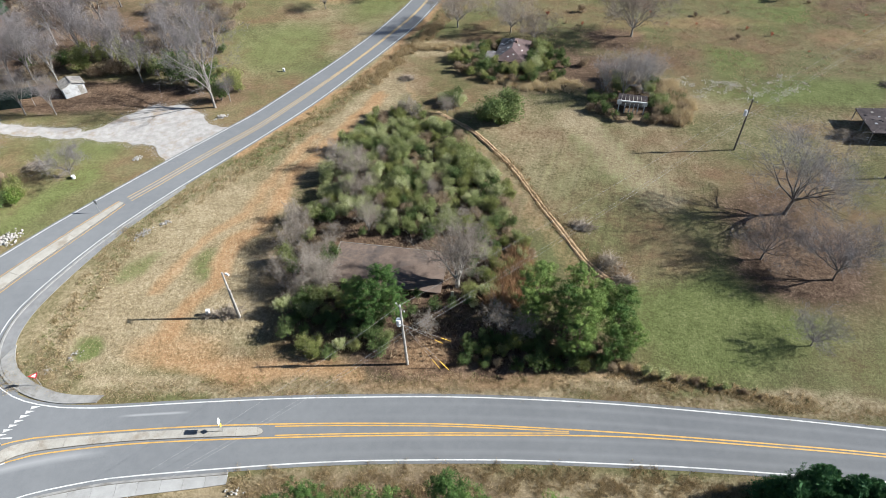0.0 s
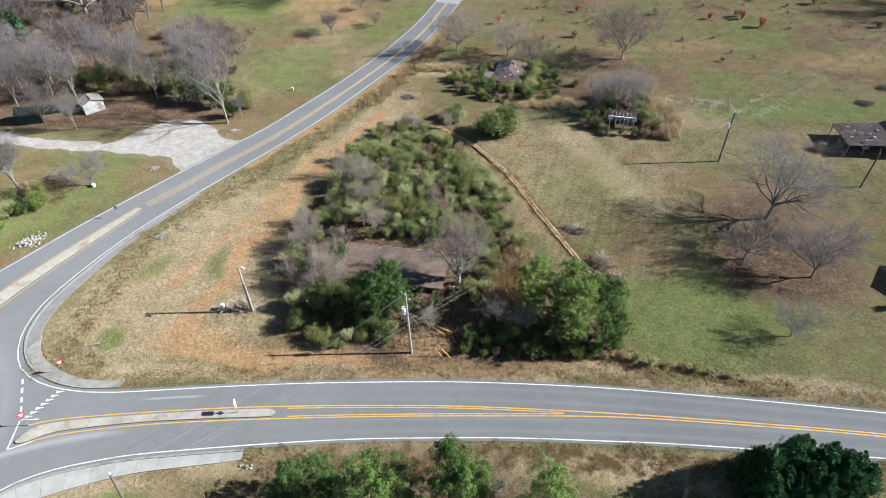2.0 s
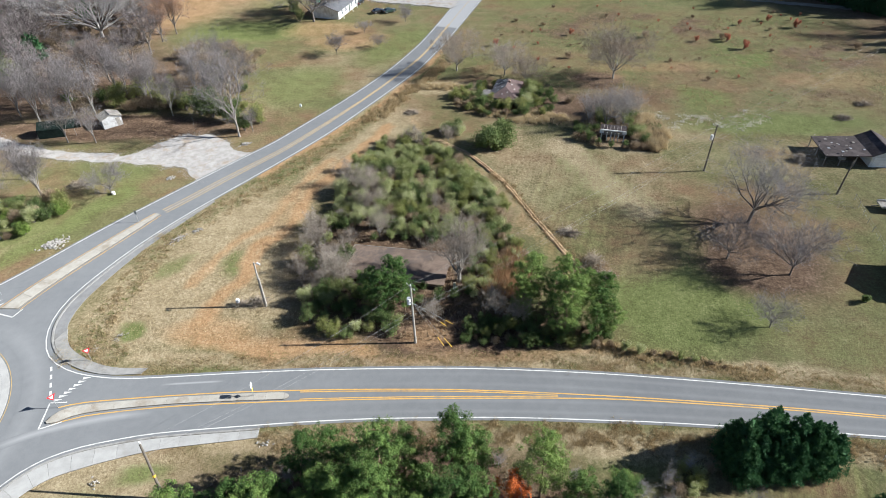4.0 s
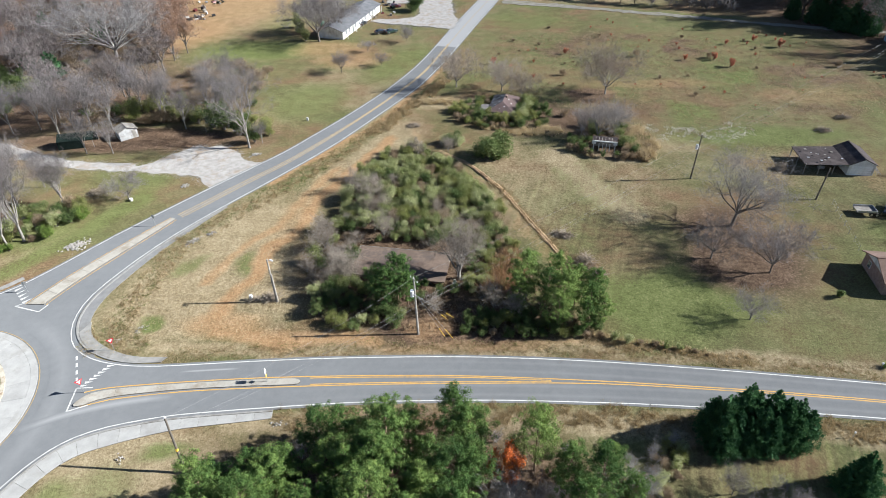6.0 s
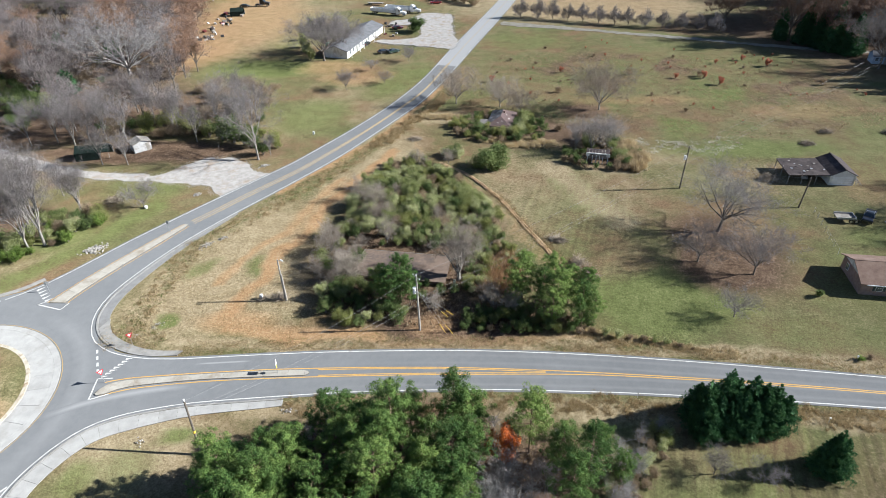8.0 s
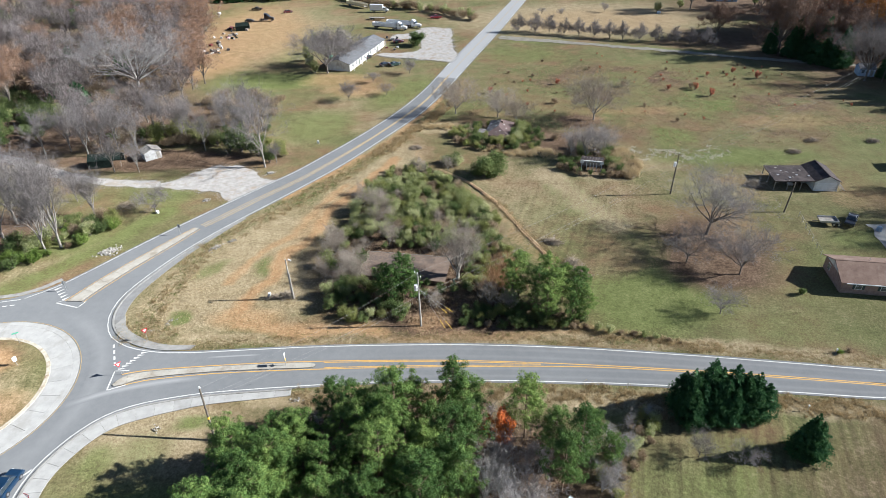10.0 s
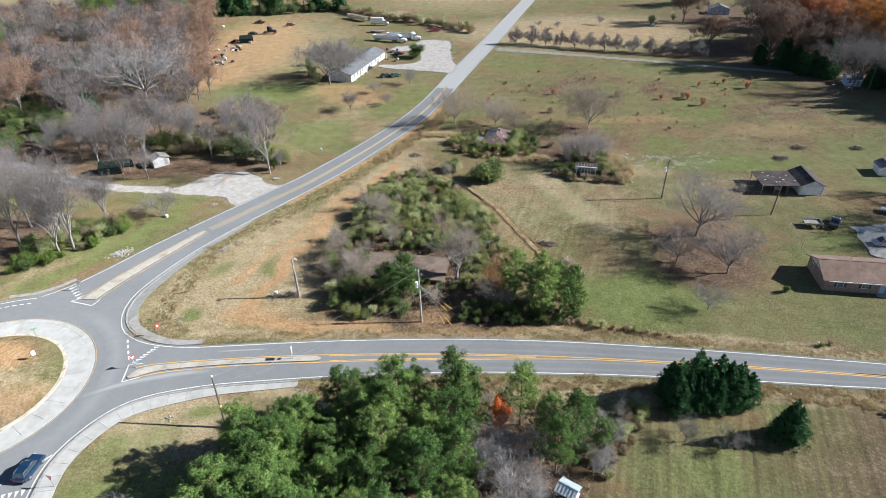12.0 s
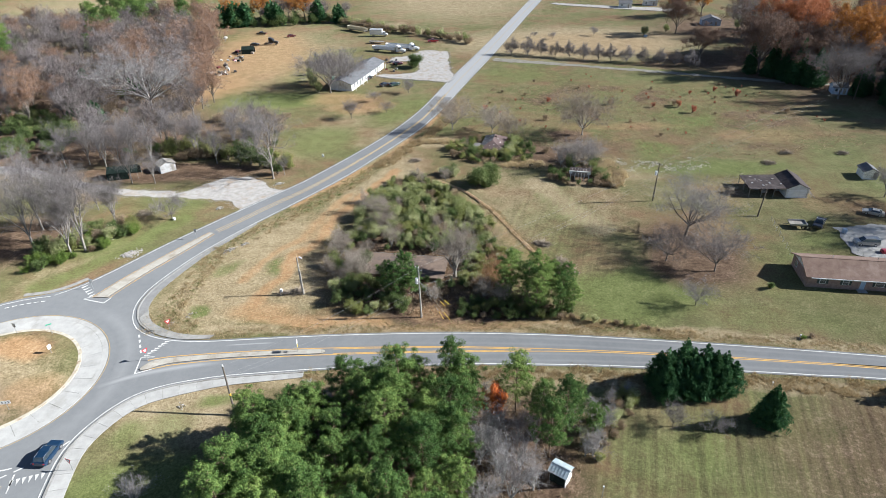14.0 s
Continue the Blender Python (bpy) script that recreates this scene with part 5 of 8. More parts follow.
def scatter(poly, count, gap, seed, keep_out=()):
    """Places inside an outline, at least gap apart."""
    r = np.random.default_rng(seed)
    p = np.array(poly)
    lo, hi = p.min(0), p.max(0)
    got, tries = [], 0
    while len(got) < count and tries < count * 60:
        tries += 1
        c = r.uniform(lo, hi)
        if inside(poly, *c) and all((c[0] - g[0]) ** 2 + (c[1] - g[1]) ** 2 > gap * gap for g in got) and not any(math.hypot(c[0] - k[0], c[1] - k[1]) < k[2] for k in keep_out):
            got.append(c)
    return got


def tufts(name, places, height, material, seed, label, spread=0.28, count=9, width=0.05):
    """Grass or weed clumps, far too many to count, as one mesh."""
    r = np.random.default_rng(seed)
    p = np.asarray(places)
    p = np.repeat(np.c_[p, np.zeros(len(p))], count, 0)
    base = p + r.normal(size=p.shape) * (spread * 0.5, spread * 0.5, 0) - (0, 0, 0.05)
    d = np.c_[r.normal(size=(len(p), 2)) * 0.45, np.ones(len(p))]
    d = d / np.linalg.norm(d, axis=1)[:, None] * height * r.uniform(0.45, 1.3, (len(p), 1))
    v, f = blades(base, d, width * r.uniform(0.6, 1.5, len(p)), r)
    tagged(part(name, quick_mesh(name, v, f), M[material]), label, "grass", kind="stuff")

# ---- the pine grove south of the road ----
pines = [pine(100 + i, h, s, base=b, density=d) for i, (h, s, b, d) in enumerate(((12.0, 3.4, 0.30, 1.0), (10.6, 3.3, 0.26, 1.0), (13.0, 3.3, 0.36, 1.0), (9.2, 3.0, 0.24, 0.95), (11.4, 3.7, 0.32, 1.05)))]
inner_pines = [pine(110 + i, h, s, base=0.3, density=1.0, tuft=90, size=0.26, puff=0.75) for i, (h, s) in enumerate(((12.0, 3.4), (10.8, 3.4)))]
GROVE = [(-25, 15), (-24, 18), (-17, 21.5), (-8, 22), (1.0, 18), (0, 8), (-2, -2), (-27, -3), (-26, 8)]
for k, (x, y, s) in enumerate(((-30.2, 18.4, 0.8), (-27.6, 19.2, 0.74), (-28.6, 16.2, 0.82), (-27.4, 9.0, 1.16), (-28.0, 4.6, 1.22), (-27.8, 0.0, 1.2), (-27.2, 13.2, 1.0), (-24.6, 19.6, 0.7), (-20.6, 21.2, 0.8), (-21.5, 17.8, 0.84))):
    plant(pines[k % 5], x, y, s)
for k, (x, y) in enumerate(scatter(GROVE, 32, 3.9, 5)):
    low = 0.82 if y < 11 else (0.68 if x < -16 else 0.76)
    plant(inner_pines[k % 2] if y < 4 else pines[k % 5], x, y, rng.uniform(low, low + 0.28))
for k, (x, y, s) in enumerate(((-25.4, 11.0, 0.95), (-25.8, 6.8, 1.02), (-25.4, 2.6, 1.05), (-23.4, 13.0, 0.9), (-23.0, 8.8, 1.0), (-24.8, 14.8, 0.84), (-22.6, 4.6, 1.1), (-23.0, 0.6, 1.1))):
    plant(inner_pines[k % 2], x, y, s)
for k, (x, y, s) in enumerate(((-0.8, 25.4, 0.9), (-15.2, 28.2, 0.72), (-8.4, 23.4, 1.1), (9.4, 23.4, 0.95), (12.6, 20.6, 0.8), (15.6, 17.6, 0.84), (20.4, 18.4, 0.62), (13.2, 14.6, 0.86), (18.0, 21.6, 0.6))):
    plant(pines[(k + 2) % 5], x, y, s * 0.94, tall=1.1)
for k, (x, y, s) in enumerate(((-6.1, 25.2, 0.86), (-9.6, 20.8, 0.9), (-3.6, 21.0, 0.95), (1.4, 24.6, 0.9), (1.2, 20.2, 0.86), (-12.4, 24.6, 0.82), (-17.6, 24.6, 0.76), (-4.6, 16.8, 0.95), (-0.6, 14.6, 0.9), (-13.0, 20.0, 0.9), (-21.0, 13.6, 0.9))):
    plant(pines[(k + 1) % 5], x, y, s)
scrub = bare(31, 8.0, 3.0, "scrub_tree", "leafless grey scrub tree with pale limbs", bark="white_bark", twig="twig_pale", trunk=0.046, twigs=2, limbs=7, depth=2, first=0.1, twig_len=0.9, twig_w=0.022, rise=1.5)
for x, y, s in ((3.2, 13.5, 1.05), (6.2, 10.2, 1.15), (8.8, 12.4, 0.95), (7.0, 7.2, 1.1), (4.4, 17.2, 0.9), (3.5, 5.5, 1.0), (10.2, 9.0, 0.85), (5.2, 14.8, 0.8), (18.4, 14.6, 0.6), (20.6, 16.4, 0.5), (22.6, 19.6, 0.5), (23.4, 21.6, 0.45), (17.0, 19.4, 0.6), (11.2, 18.0, 0.7), (9.0, 17.6, 0.8), (6.0, 18.6, 0.85), (-43, 7.5, 0.75), (19.5, 14.6, 0.6), (20.6, 20.2, 0.6)):
    plant(scrub, x, y, s)
red_tree = leafy_tree(33, 5.6, 2.0, "redleaf", "red_maple", "small maple with orange-red autumn leaves", size=0.17, per=20, puff=0.5, share=0.5, depth=2, limbs=5)
plant(red_tree, 6.0, 21.2, 1.0, tall=1.45)

for k, (x, y, s) in enumerate(((-25.0, 24.0, 0.9), (-22.6, 25.2, 0.8), (-20.0, 25.6, 0.8), (-17.8, 27.0, 0.7), (2.0, 28.2, 0.6), (5.0, 27.6, 0.7), (18.0, 22.6, 0.8), (21.4, 23.4, 0.8), (24.4, 25.0, 0.8), (27.4, 26.6, 0.7), (13.6, 25.4, 0.6))):
    plant(scrub, x, y, s * 0.5, label="low leafless grey brush beside the pines")

EDGE_BRUSH = [(19.5, 13.0), (23.6, 18.0), (27.6, 23.0), (30.0, 26.6), (26.6, 27.2), (22.6, 23.2), (18.4, 18.2)]

# dark cedars in the mown lawn
cedars = [cone_tree(41 + i, h, s, "cedar", "cedar_tree", "dense dark green cedar on mown lawn", n=n, lobes=lb, apart=ap, size=0.105) for i, (h, s, n, lb, ap) in enumerate(((9.2, 3.5, 46000, 4, 0.5), (8.6, 3.4, 42000, 4, 0.5)))]
lone_cedar = cone_tree(44, 7.7, 3.15, "cedar", "cedar_tree", "dark green cone-shaped cedar alone on mown lawn", n=30000, lobes=3, apart=0.22, size=0.115, taper=1.25)
tall_cedar = cone_tree(49, 16.0, 4.6, "cedar", "cedar_tree", "tall dark cedar at the edge of the wood", n=26000, size=0.16, lobes=3, apart=0.3)
far_cedar = cone_tree(46, 7.6, 3.2, "cedar", "cedar_tree", "dark evergreen growth at the yard's far edge", n=9000, size=0.2, lobes=4)
for k, x, y, s in ((0, 33.4, 27.6, 0.96), (0, 36.3, 28.4, 1.08), (1, 39.6, 28.0, 1.08), (1, 42.6, 27.6, 0.94), (0, 41.0, 26.8, 0.84), (1, 34.8, 26.4, 0.86), (1, 38.0, 26.6, 0.9), (1, 77.5, 24.8, 1.0)):
    plant(cedars[k], x, y, s)
plant(lone_cedar, 46.8, 19.9, 1.0, tall=1.06)

# ---- shrubs ----
grey = [bush(51 + i, h, s, "greybush", "groundsel_bush", label="grey-green shrub with pale seed heads", n=2300, lumps=15, size=0.11, spikes=110) for i, (h, s) in enumerate(((4.2, 2.0), (3.6, 2.2), (4.8, 2.1)))]
privet = [bush(61 + i, h, s, "privet", "privet_shrub", label="dark evergreen privet shrub", n=1350, lumps=10, size=0.115, spikes=30) for i, (h, s) in enumerate(((4.4, 2.1), (3.2, 2.2)))]
brown = [bush(66 + i, h, s, "brownbush", "dry_shrub", label="brown dry winter shrub", n=1200, lumps=9, size=0.10, spikes=110) for i, (h, s) in enumerate(((2.6, 1.7), (1.8, 1.5)))]
drum = bush(125, 3.4, 3.4, "brownbush", "briar_thicket", "dull red-brown briar thicket", n=2000, size=0.13, lumps=14, spikes=160)
olive = [bush(69 + i, h, s, "olivebush", "yellow_green_shrub", label="yellowing olive-green leafy shrub", n=2200, lumps=14, size=0.105, spikes=120) for i, (h, s) in enumerate(((4.0, 1.9), (3.2, 2.1)))]
thin = [bare(71 + i, h, s, "sapling", "thin leafless grey sapling in the thicket", twig="twig_light", twigs=2, depth=2, limbs=8, first=0.1, twig_len=0.7, twig_w=0.019) for i, (h, s) in enumerate(((5.4, 2.4), (4.4, 2.2)))]
UPPER = [(-15, 109), (-18.5, 102), (-23, 89), (-21, 79), (-12, 74.5), (2, 73), (9.5, 75), (10, 82), (5, 94), (-1.5, 104), (-4, 109), (-9, 111)]
for k, (x, y) in enumerate(scatter(UPPER, 165, 1.75, 12)):
    pick = rng.random()
    if x < -14.5 + rng.normal() * 2 and y < 94 and pick < 0.5:
        plant(thin[k % 2] if pick < 0.24 else brown[k % 2], x, y, rng.uniform(0.8, 1.2))
    elif pick < 0.09:
        plant(privet[k % 2], x, y, rng.uniform(0.8, 1.1))
    elif pick < 0.18:
        plant(brown[k % 2], x, y, rng.uniform(0.9, 1.4))
    elif pick < 0.215:
        plant(thin[k % 2], x, y, rng.uniform(0.6, 0.95))
    elif pick < 0.44:
        plant(olive[k % 2], x, y, rng.uniform(0.7, 1.1))
    else:
        plant(grey[k % 3], x, y, rng.uniform(0.6, 1.05) * (0.75 if y > 104 else 1.0))
WEST = [(-21, 80), (-25.5, 78), (-26.5, 67), (-25, 60), (-19, 58), (-17.6, 62), (-18, 72)]
for k, (x, y) in enumerate(scatter(WEST, 36, 1.9, 14)):
    pick = rng.random()
    plant(thin[k % 2] if pick < 0.35 else (brown[k % 2] if pick < 0.5 else grey[k % 3] if pick < 0.8 else privet[k % 2]), x, y, rng.uniform(0.7, 1.05))
LOW_W = [(-24, 58), (-22.5, 52), (-18, 49), (-8, 49.5), (-9, 53), (-14, 59.5), (-19, 59.5)]
for k, (x, y) in enumerate(scatter(LOW_W, 30, 1.8, 15)):
    plant(privet[k % 2] if rng.random() < 0.6 else (olive if k % 2 else grey)[k % 2], x, y, rng.uniform(0.6, 0.95))
LOW_E = [(1, 48.0), (10, 47.0), (20, 46.6), (23, 48.5), (19, 51), (10, 52.0), (2, 51.5)]
for k, (x, y) in enumerate(scatter(LOW_E, 64, 1.3, 16)):
    plant(privet[k % 2] if rng.random() < 0.7 else (brown if k % 2 else olive)[k % 2], x, y, rng.uniform(0.45, 0.8))
EAST = [(2.5, 57), (8, 56), (10.5, 61), (12.5, 68), (9.5, 75), (3, 73), (2.5, 62)]
for k, (x, y) in enumerate(scatter(EAST, 40, 1.6, 17)):
    pick = rng.random()
    plant(brown[k % 2] if pick < 0.45 else (olive[k % 2] if pick < 0.65 else grey[k % 3] if pick < 0.85 else privet[k % 2]), x, y, rng.uniform(0.5, 0.85))
for x, y, s in ((-11, 73.5, 0.6), (-8.5, 72.8, 0.5), (-6, 73.2, 0.6), (-3.4, 71.8, 0.85), (-14, 73, 0.5), (-2.5, 57.0, 0.7), (0.0, 57.5, 0.55), (-5.0, 59.6, 0.5), (2.6, 58.2, 0.6), (-5.5, 56.5, 0.5)):
    plant(grey[1] if y > 73 else privet[0], x, y, s)
for x, y, s in ((22.5, 46.4, 0.9), (24.5, 46.0, 0.8), (26.4, 45.4, 0.85), (28.2, 45.0, 0.7), (30.2, 44.6, 0.8), (32, 44.2, 0.6), (33.8, 43.7, 0.6), (35.8, 43.0, 0.75), (37.5, 42.4, 0.5), (20.5, 46.6, 0.9)):
    plant(brown[int(x) % 2] if rng.random() < 0.35 else grey[int(x) % 3], x, y, s * 0.62)

for k, (x, y) in enumerate(scatter(EDGE_BRUSH, 34, 1.3, 27)):
    plant((brown[k % 2], grey[k % 3], brown[1], olive[k % 2])[k % 4], x, y, rng.uniform(0.4, 0.7), label="low winter brush between pines and lawn")

# pines and bare trees round the thicket's lower end
for k, (x, y, s) in enumerate(((-13.0, 56.2, 0.9), (-9.4, 55.8, 0.92), (-11.0, 53.6, 0.8), (-7.6, 54.4, 0.72))):
    plant(pines[(k + 3) % 5], x, y, s * 0.88)
for k, (x, y, s) in enumerate(((12.0, 55.6, 0.98), (17.4, 56.2, 0.76), (21.6, 51.0, 0.86), (17.2, 50.8, 0.88), (15.0, 53.4, 0.74), (19.8, 54.2, 0.8), (22.4, 54.0, 0.66), (20.4, 48.0, 0.74), (16.0, 48.2, 0.7), (22.8, 48.6, 0.6), (10.4, 53.4, 0.7))):
    plant(pines[(k + 1) % 5], x, y, s * 0.92)
mid_tree = bare(81, 12.4, 4.6, "bare_tree", "pale leafless tree above the old slab", twig="twig_light", twigs=2, bark="pale_bark", limbs=12, first=0.16, rise=2.0, twig_len=0.7, twig_w=0.02, trunk=0.055)
plant(mid_tree, 0.9, 61.6, 1.06)
small_tree = bare(82, 7.0, 3.2, "bare_tree", "small leafless pale tree in brush", twig="twig_light", twigs=1, bark="pale_bark", limbs=8, first=0.12, rise=1.3, twig_len=0.6, twig_w=0.022)
for x, y, s in ((-19.0, 61.5, 1.0), (-13.2, 74.2, 0.85), (-3.2, 53.2, 0.55), (6.4, 53.8, 0.8), (9.4, 52.0, 0.7), (-17.4, 88.0, 0.9), (-24.0, 71.0, 0.8), (-16.0, 82.0, 0.8), (-9.2, 108.6, 0.55), (-0.5, 109.6, 0.6)):
    plant(small_tree, x, y, s)

# evergreens and ruins' shrubs to the north
laurel = bush(91, 6.6, 3.2, "privet", "evergreen_tree", "rounded glossy evergreen tree on the lawn", n=8000, size=0.14, lumps=16, category="tree")
plant(laurel, 9.4, 106.2, 1.62, tall=0.8, z=-0.9)
for x, y, s in ((0.2, 112.6, 1.15), (2.0, 112.2, 1.0), (1.0, 114.4, 1.1), (-1.2, 114.0, 0.8)):
    plant(privet[1] if s > 1.05 else grey[1], x, y, s, label="grey-green shrub at the ditch's head")
plant(laurel, -12.6, 231.4, 1.3, tall=0.8)
RUIN_A = [(-1, 132), (4, 124), (9, 121.5), (18, 121), (25, 123), (27, 131), (22, 139), (8, 141)]
for k, (x, y) in enumerate(scatter(RUIN_A, 62, 1.9, 22, [(14.6, 132.5, 4.6)])):
    pick = rng.random()
    plant(privet[k % 2] if pick < 0.3 else (olive[k % 2] if pick < 0.65 else brown[k % 2]), x, y, rng.uniform(0.6, 1.0))
RUIN_B = [(28, 109), (31, 106), (45, 103.5), (47, 110), (45, 120), (36, 122), (29, 117)]
for k, (x, y) in enumerate(scatter(RUIN_B, 48, 1.7, 23, [(36.2, 108.6, 3.4)])):
    pick = rng.random()
    plant(brown[k % 2] if pick < 0.55 else (grey[k % 3] if pick < 0.75 else privet[k % 2]), x, y, rng.uniform(0.6, 0.95))
for x, y, s in ((32.6, 106.4, 0.55), (35.4, 105.6, 0.5), (38.4, 105.4, 0.5), (31.0, 108.6, 0.8)):
    plant(privet[0], x, y, s)

for x, y, s in ((10.4, 125.8, 1.0), (13.2, 126.2, 0.8), (16.5, 125.8, 0.8), (19.4, 127.2, 1.0), (8.0, 129.0, 1.1), (20.4, 131.5, 1.1), (7.0, 126.5, 1.0), (21.0, 135.5, 1.1)):
    plant(privet[1] if x < 15 else grey[0], x, y, s)

# ---- yard and field trees ----
yard_tree = bare(107, 15.0, 9.6, "bare_tree", "wide leafless shade tree on the lawn", twigs=3, twig="twig_pale", limbs=9, first=0.26, rise=1.5, twig_len=1.1, twig_w=0.022, trunk=0.04)
plant(yard_tree, 54.3, 76.9, 1.0, 40)
dense = [bare(103 + i, h, s, "bare_tree", "leafless grey tree with fine twigs", twigs=2, limbs=8, first=0.24, rise=1.2, twig_len=0.9, twig_w=0.022) for i, (h, s) in enumerate(((9.2, 6.0), (9.0, 5.6)))]
fine_round = bare(106, 9.4, 6.0, "bare_tree", "rounded leafless tree with fine pale twigs", bark="pale_bark", twig="twig_light", twigs=3, limbs=9, first=0.18, rise=1.0, twig_len=0.9, twig_w=0.02)
for x, y, s in ((44.0, 143.4, 1.5), (2.2, 150.5, 1.2), (15.2, 147.0, 1.0), (20.5, 141.5, 0.8), (41.5, 121.0, 0.7)):
    plant(fine_round, x, y, s)
for k, x, y, s in ((0, 46.5, 66.3, 0.9), (1, 55.3, 62.0, 1.08), (0, 47.1, 50.2, 0.6), (1, -33.0, 163.8, 0.72), (0, -21.0, 169.2, 0.45), (1, -14.1, 193.0, 0.62), (0, -26.8, 182.9, 0.45), (0, -68.8, 89.9, 0.72),
                   (1, 32.65, 19.8, 0.44), (0, 38.5, 18.6, 0.38), (1, 116.0, 79.0, 2.1), (1, 111.5, 95.0, 0.95), (0, 115.0, 88.0, 0.9), (1, 57.0, 283.0, 0.4), (0, 48.0, 288.0, 0.35), (1, 80.0, 290.0, 0.5)):
    plant(dense[k], x, y, s)
round_bush = bush(111, 1.9, 1.0, "privet", "round_shrub", "small round clipped evergreen shrub on lawn", n=900, size=0.1, lumps=6)
plant(round_bush, 64.1, 55.2)
myrtle = bare(112, 5.4, 2.6, "row_tree", "small vase-shaped brown tree in a row", twigs=3, depth=2, limbs=8, first=0.16, twig_len=0.6, twig="twig", group="row along the lane")
for x, y in ((32.5, 252.0), (40.0, 251.0), (46.0, 248.4), (52.2, 245.6), (58.2, 243.0), (64.4, 240.4), (70.6, 237.8), (75.7, 235.8), (82.2, 233.6), (88.5, 231.2), (95.6, 229.0), (101.5, 226.8), (107.5, 224.5)):
    plant(myrtle, x, y, rng.uniform(1.2, 1.6))
sumac = bush(113, 2.3, 1.05, "sumac", "red_shrub", "small red-leaved shrub in the pasture", n=700, size=0.1, lumps=6)
for x, y, s in ((14.3, 169.1, 1.0), (16.5, 164, 0.6), (38.4, 177.5, 0.9), (75.0, 170.0, 0.8), (84.0, 169.5, 1.1), (86.8, 163.0, 1.2), (109.4, 180.1, 1.25), (103.6, 187.0, 0.95), (93.2, 184.0, 0.75), (19.5, 166, 0.5)):
    plant(sumac, x, y, s * 1.25)
for k, (x, y) in enumerate(scatter([(8, 150), (22, 200), (60, 214), (118, 192), (128, 150), (70, 128), (50, 150)], 60, 3.0, 61)):
    plant(sumac if k % 3 else brown[1], x, y, rng.uniform(0.28, 0.6), label="small rust-brown weed clump in pasture")
for x, y, s in ((60.7, 174.2, 1.0), (34.5, 158.2, 0.9), (118.7, 161.2, 0.9), (83.2, 171.4, 0.9), (64.1, 39.9, 0.4), (30.0, 128.5, 1.0), (33.4, 122.5, 0.9)):
    plant(brown[0], x, y, s)

# ---- trees beside the ring and the north-west drive ----
ruin_tree = bare(118, 10.0, 4.6, "bare_tree", "pale leafless tree behind the ruined shed", bark="pale_bark", twig="twig_pale", twigs=1, limbs=8, first=0.14, rise=1.7, twig_len=0.8, twig_w=0.02)
for x, y, s in ((36.0, 115.0, 1.05), (40.5, 116.5, 0.95), (32.6, 117.5, 0.8)):
    plant(ruin_tree, x, y, s)
pale = [bare(121 + i, h, s, "bare_tree", "tall pale leafless hardwood", twigs=2, bark="pale_bark", limbs=6, first=0.2, rise=1.9, twig_len=1.2, twig_w=0.021, trunk=0.025) for i, (h, s) in enumerate(((17.0, 5.0), (15.5, 4.4), (18.5, 7.6)))]
for k, x, y, s in ((0, -95.4, 76.4, 1.3), (1, -83.2, 75.2, 1.42), (0, -85.4, 73.4, 1.1), (1, -88.4, 80.0, 1.2), (0, -98.7, 85.7, 1.2), (1, -81.8, 88.4, 0.82), (1, -82.8, 89.4, 0.72), (0, -104, 95, 1.15), (1, -91.5, 88.0, 1.1), (2, -108, 80, 1.05), (1, -112, 71, 1.1), (0, -116, 92, 0.9), (1, -90, 96, 0.6), (2, -49.0, 113.6, 1.15), (1, -46.4, 116.0, 0.4),
                   (0, -68.4, 125.0, 0.8), (1, -76.6, 131.0, 0.85), (0, -87.8, 138.6, 0.9), (1, -100.0, 122.2, 0.95), (0, -88.1, 111.8, 0.72), (1, -81.6, 111.6, 0.62), (2, -94.0, 127.0, 0.85), (0, -60.5, 131.0, 0.75), (1, -106, 131, 0.9), (0, -113, 124, 0.85), (2, -56.0, 140.0, 0.8), (0, -64.0, 152.0, 0.8)):
    plant(pale[k], x, y, s)
bright = [bush(127, 3.4, 2.1, "greenleaf", "green_shrub", label="fresh green shrub beneath bare trees", n=1700, lumps=10, size=0.115)]
GREEN_W = [(-92, 66), (-86, 68.5), (-79, 76.5), (-74.5, 83.5), (-78, 89), (-86, 86), (-93, 76)]
for k, (x, y) in enumerate(scatter(GREEN_W, 44, 1.5, 31)):
    plant((privet[k % 2], bright[0], grey[1], olive[1], brown[0])[k % 5], x, y, rng.uniform(0.4, 1.2), label="green brush beside the road")
plant(bright[0], 62.4, 39.7, 0.36, label="small green weed clump on the verge")
for x, y, s in ((-47.0, 122.5, 0.95), (-45.6, 120.4, 0.7)):
    plant(olive[0], x, y, s * 1.35, label="yellow-green shrub beneath a bare tree")
for x, y, s in ((-58.0, 124.0, 1.1), (-55.0, 122.5, 0.9), (-61.5, 125.5, 1.0), (-66, 128, 0.8), (-52, 121, 0.8), (-71, 130, 1.0), (-48.5, 116.5, 0.6), (-84, 131, 0.9), (-79, 137, 0.9)):
    plant(privet[0] if x > -64 else olive[0], x, y, s * 1.9)
for k, (x, y) in enumerate(scatter([(-104, 126), (-66, 129), (-50, 124), (-54, 146), (-76, 146), (-98, 140)], 40, 3.2, 32)):
    plant((drum, olive[0], brown[0], drum, privet[1])[k % 5], x, y, rng.uniform(0.75, 1.2), label="tangled brush under bare trees")
for k, (x, y) in enumerate(scatter([(-112, 124), (-72, 124), (-52, 128), (-60, 144), (-84, 150), (-112, 142)], 13, 6.5, 33)):
    plant(pale[k % 3], x, y, rng.uniform(0.7, 0.92))
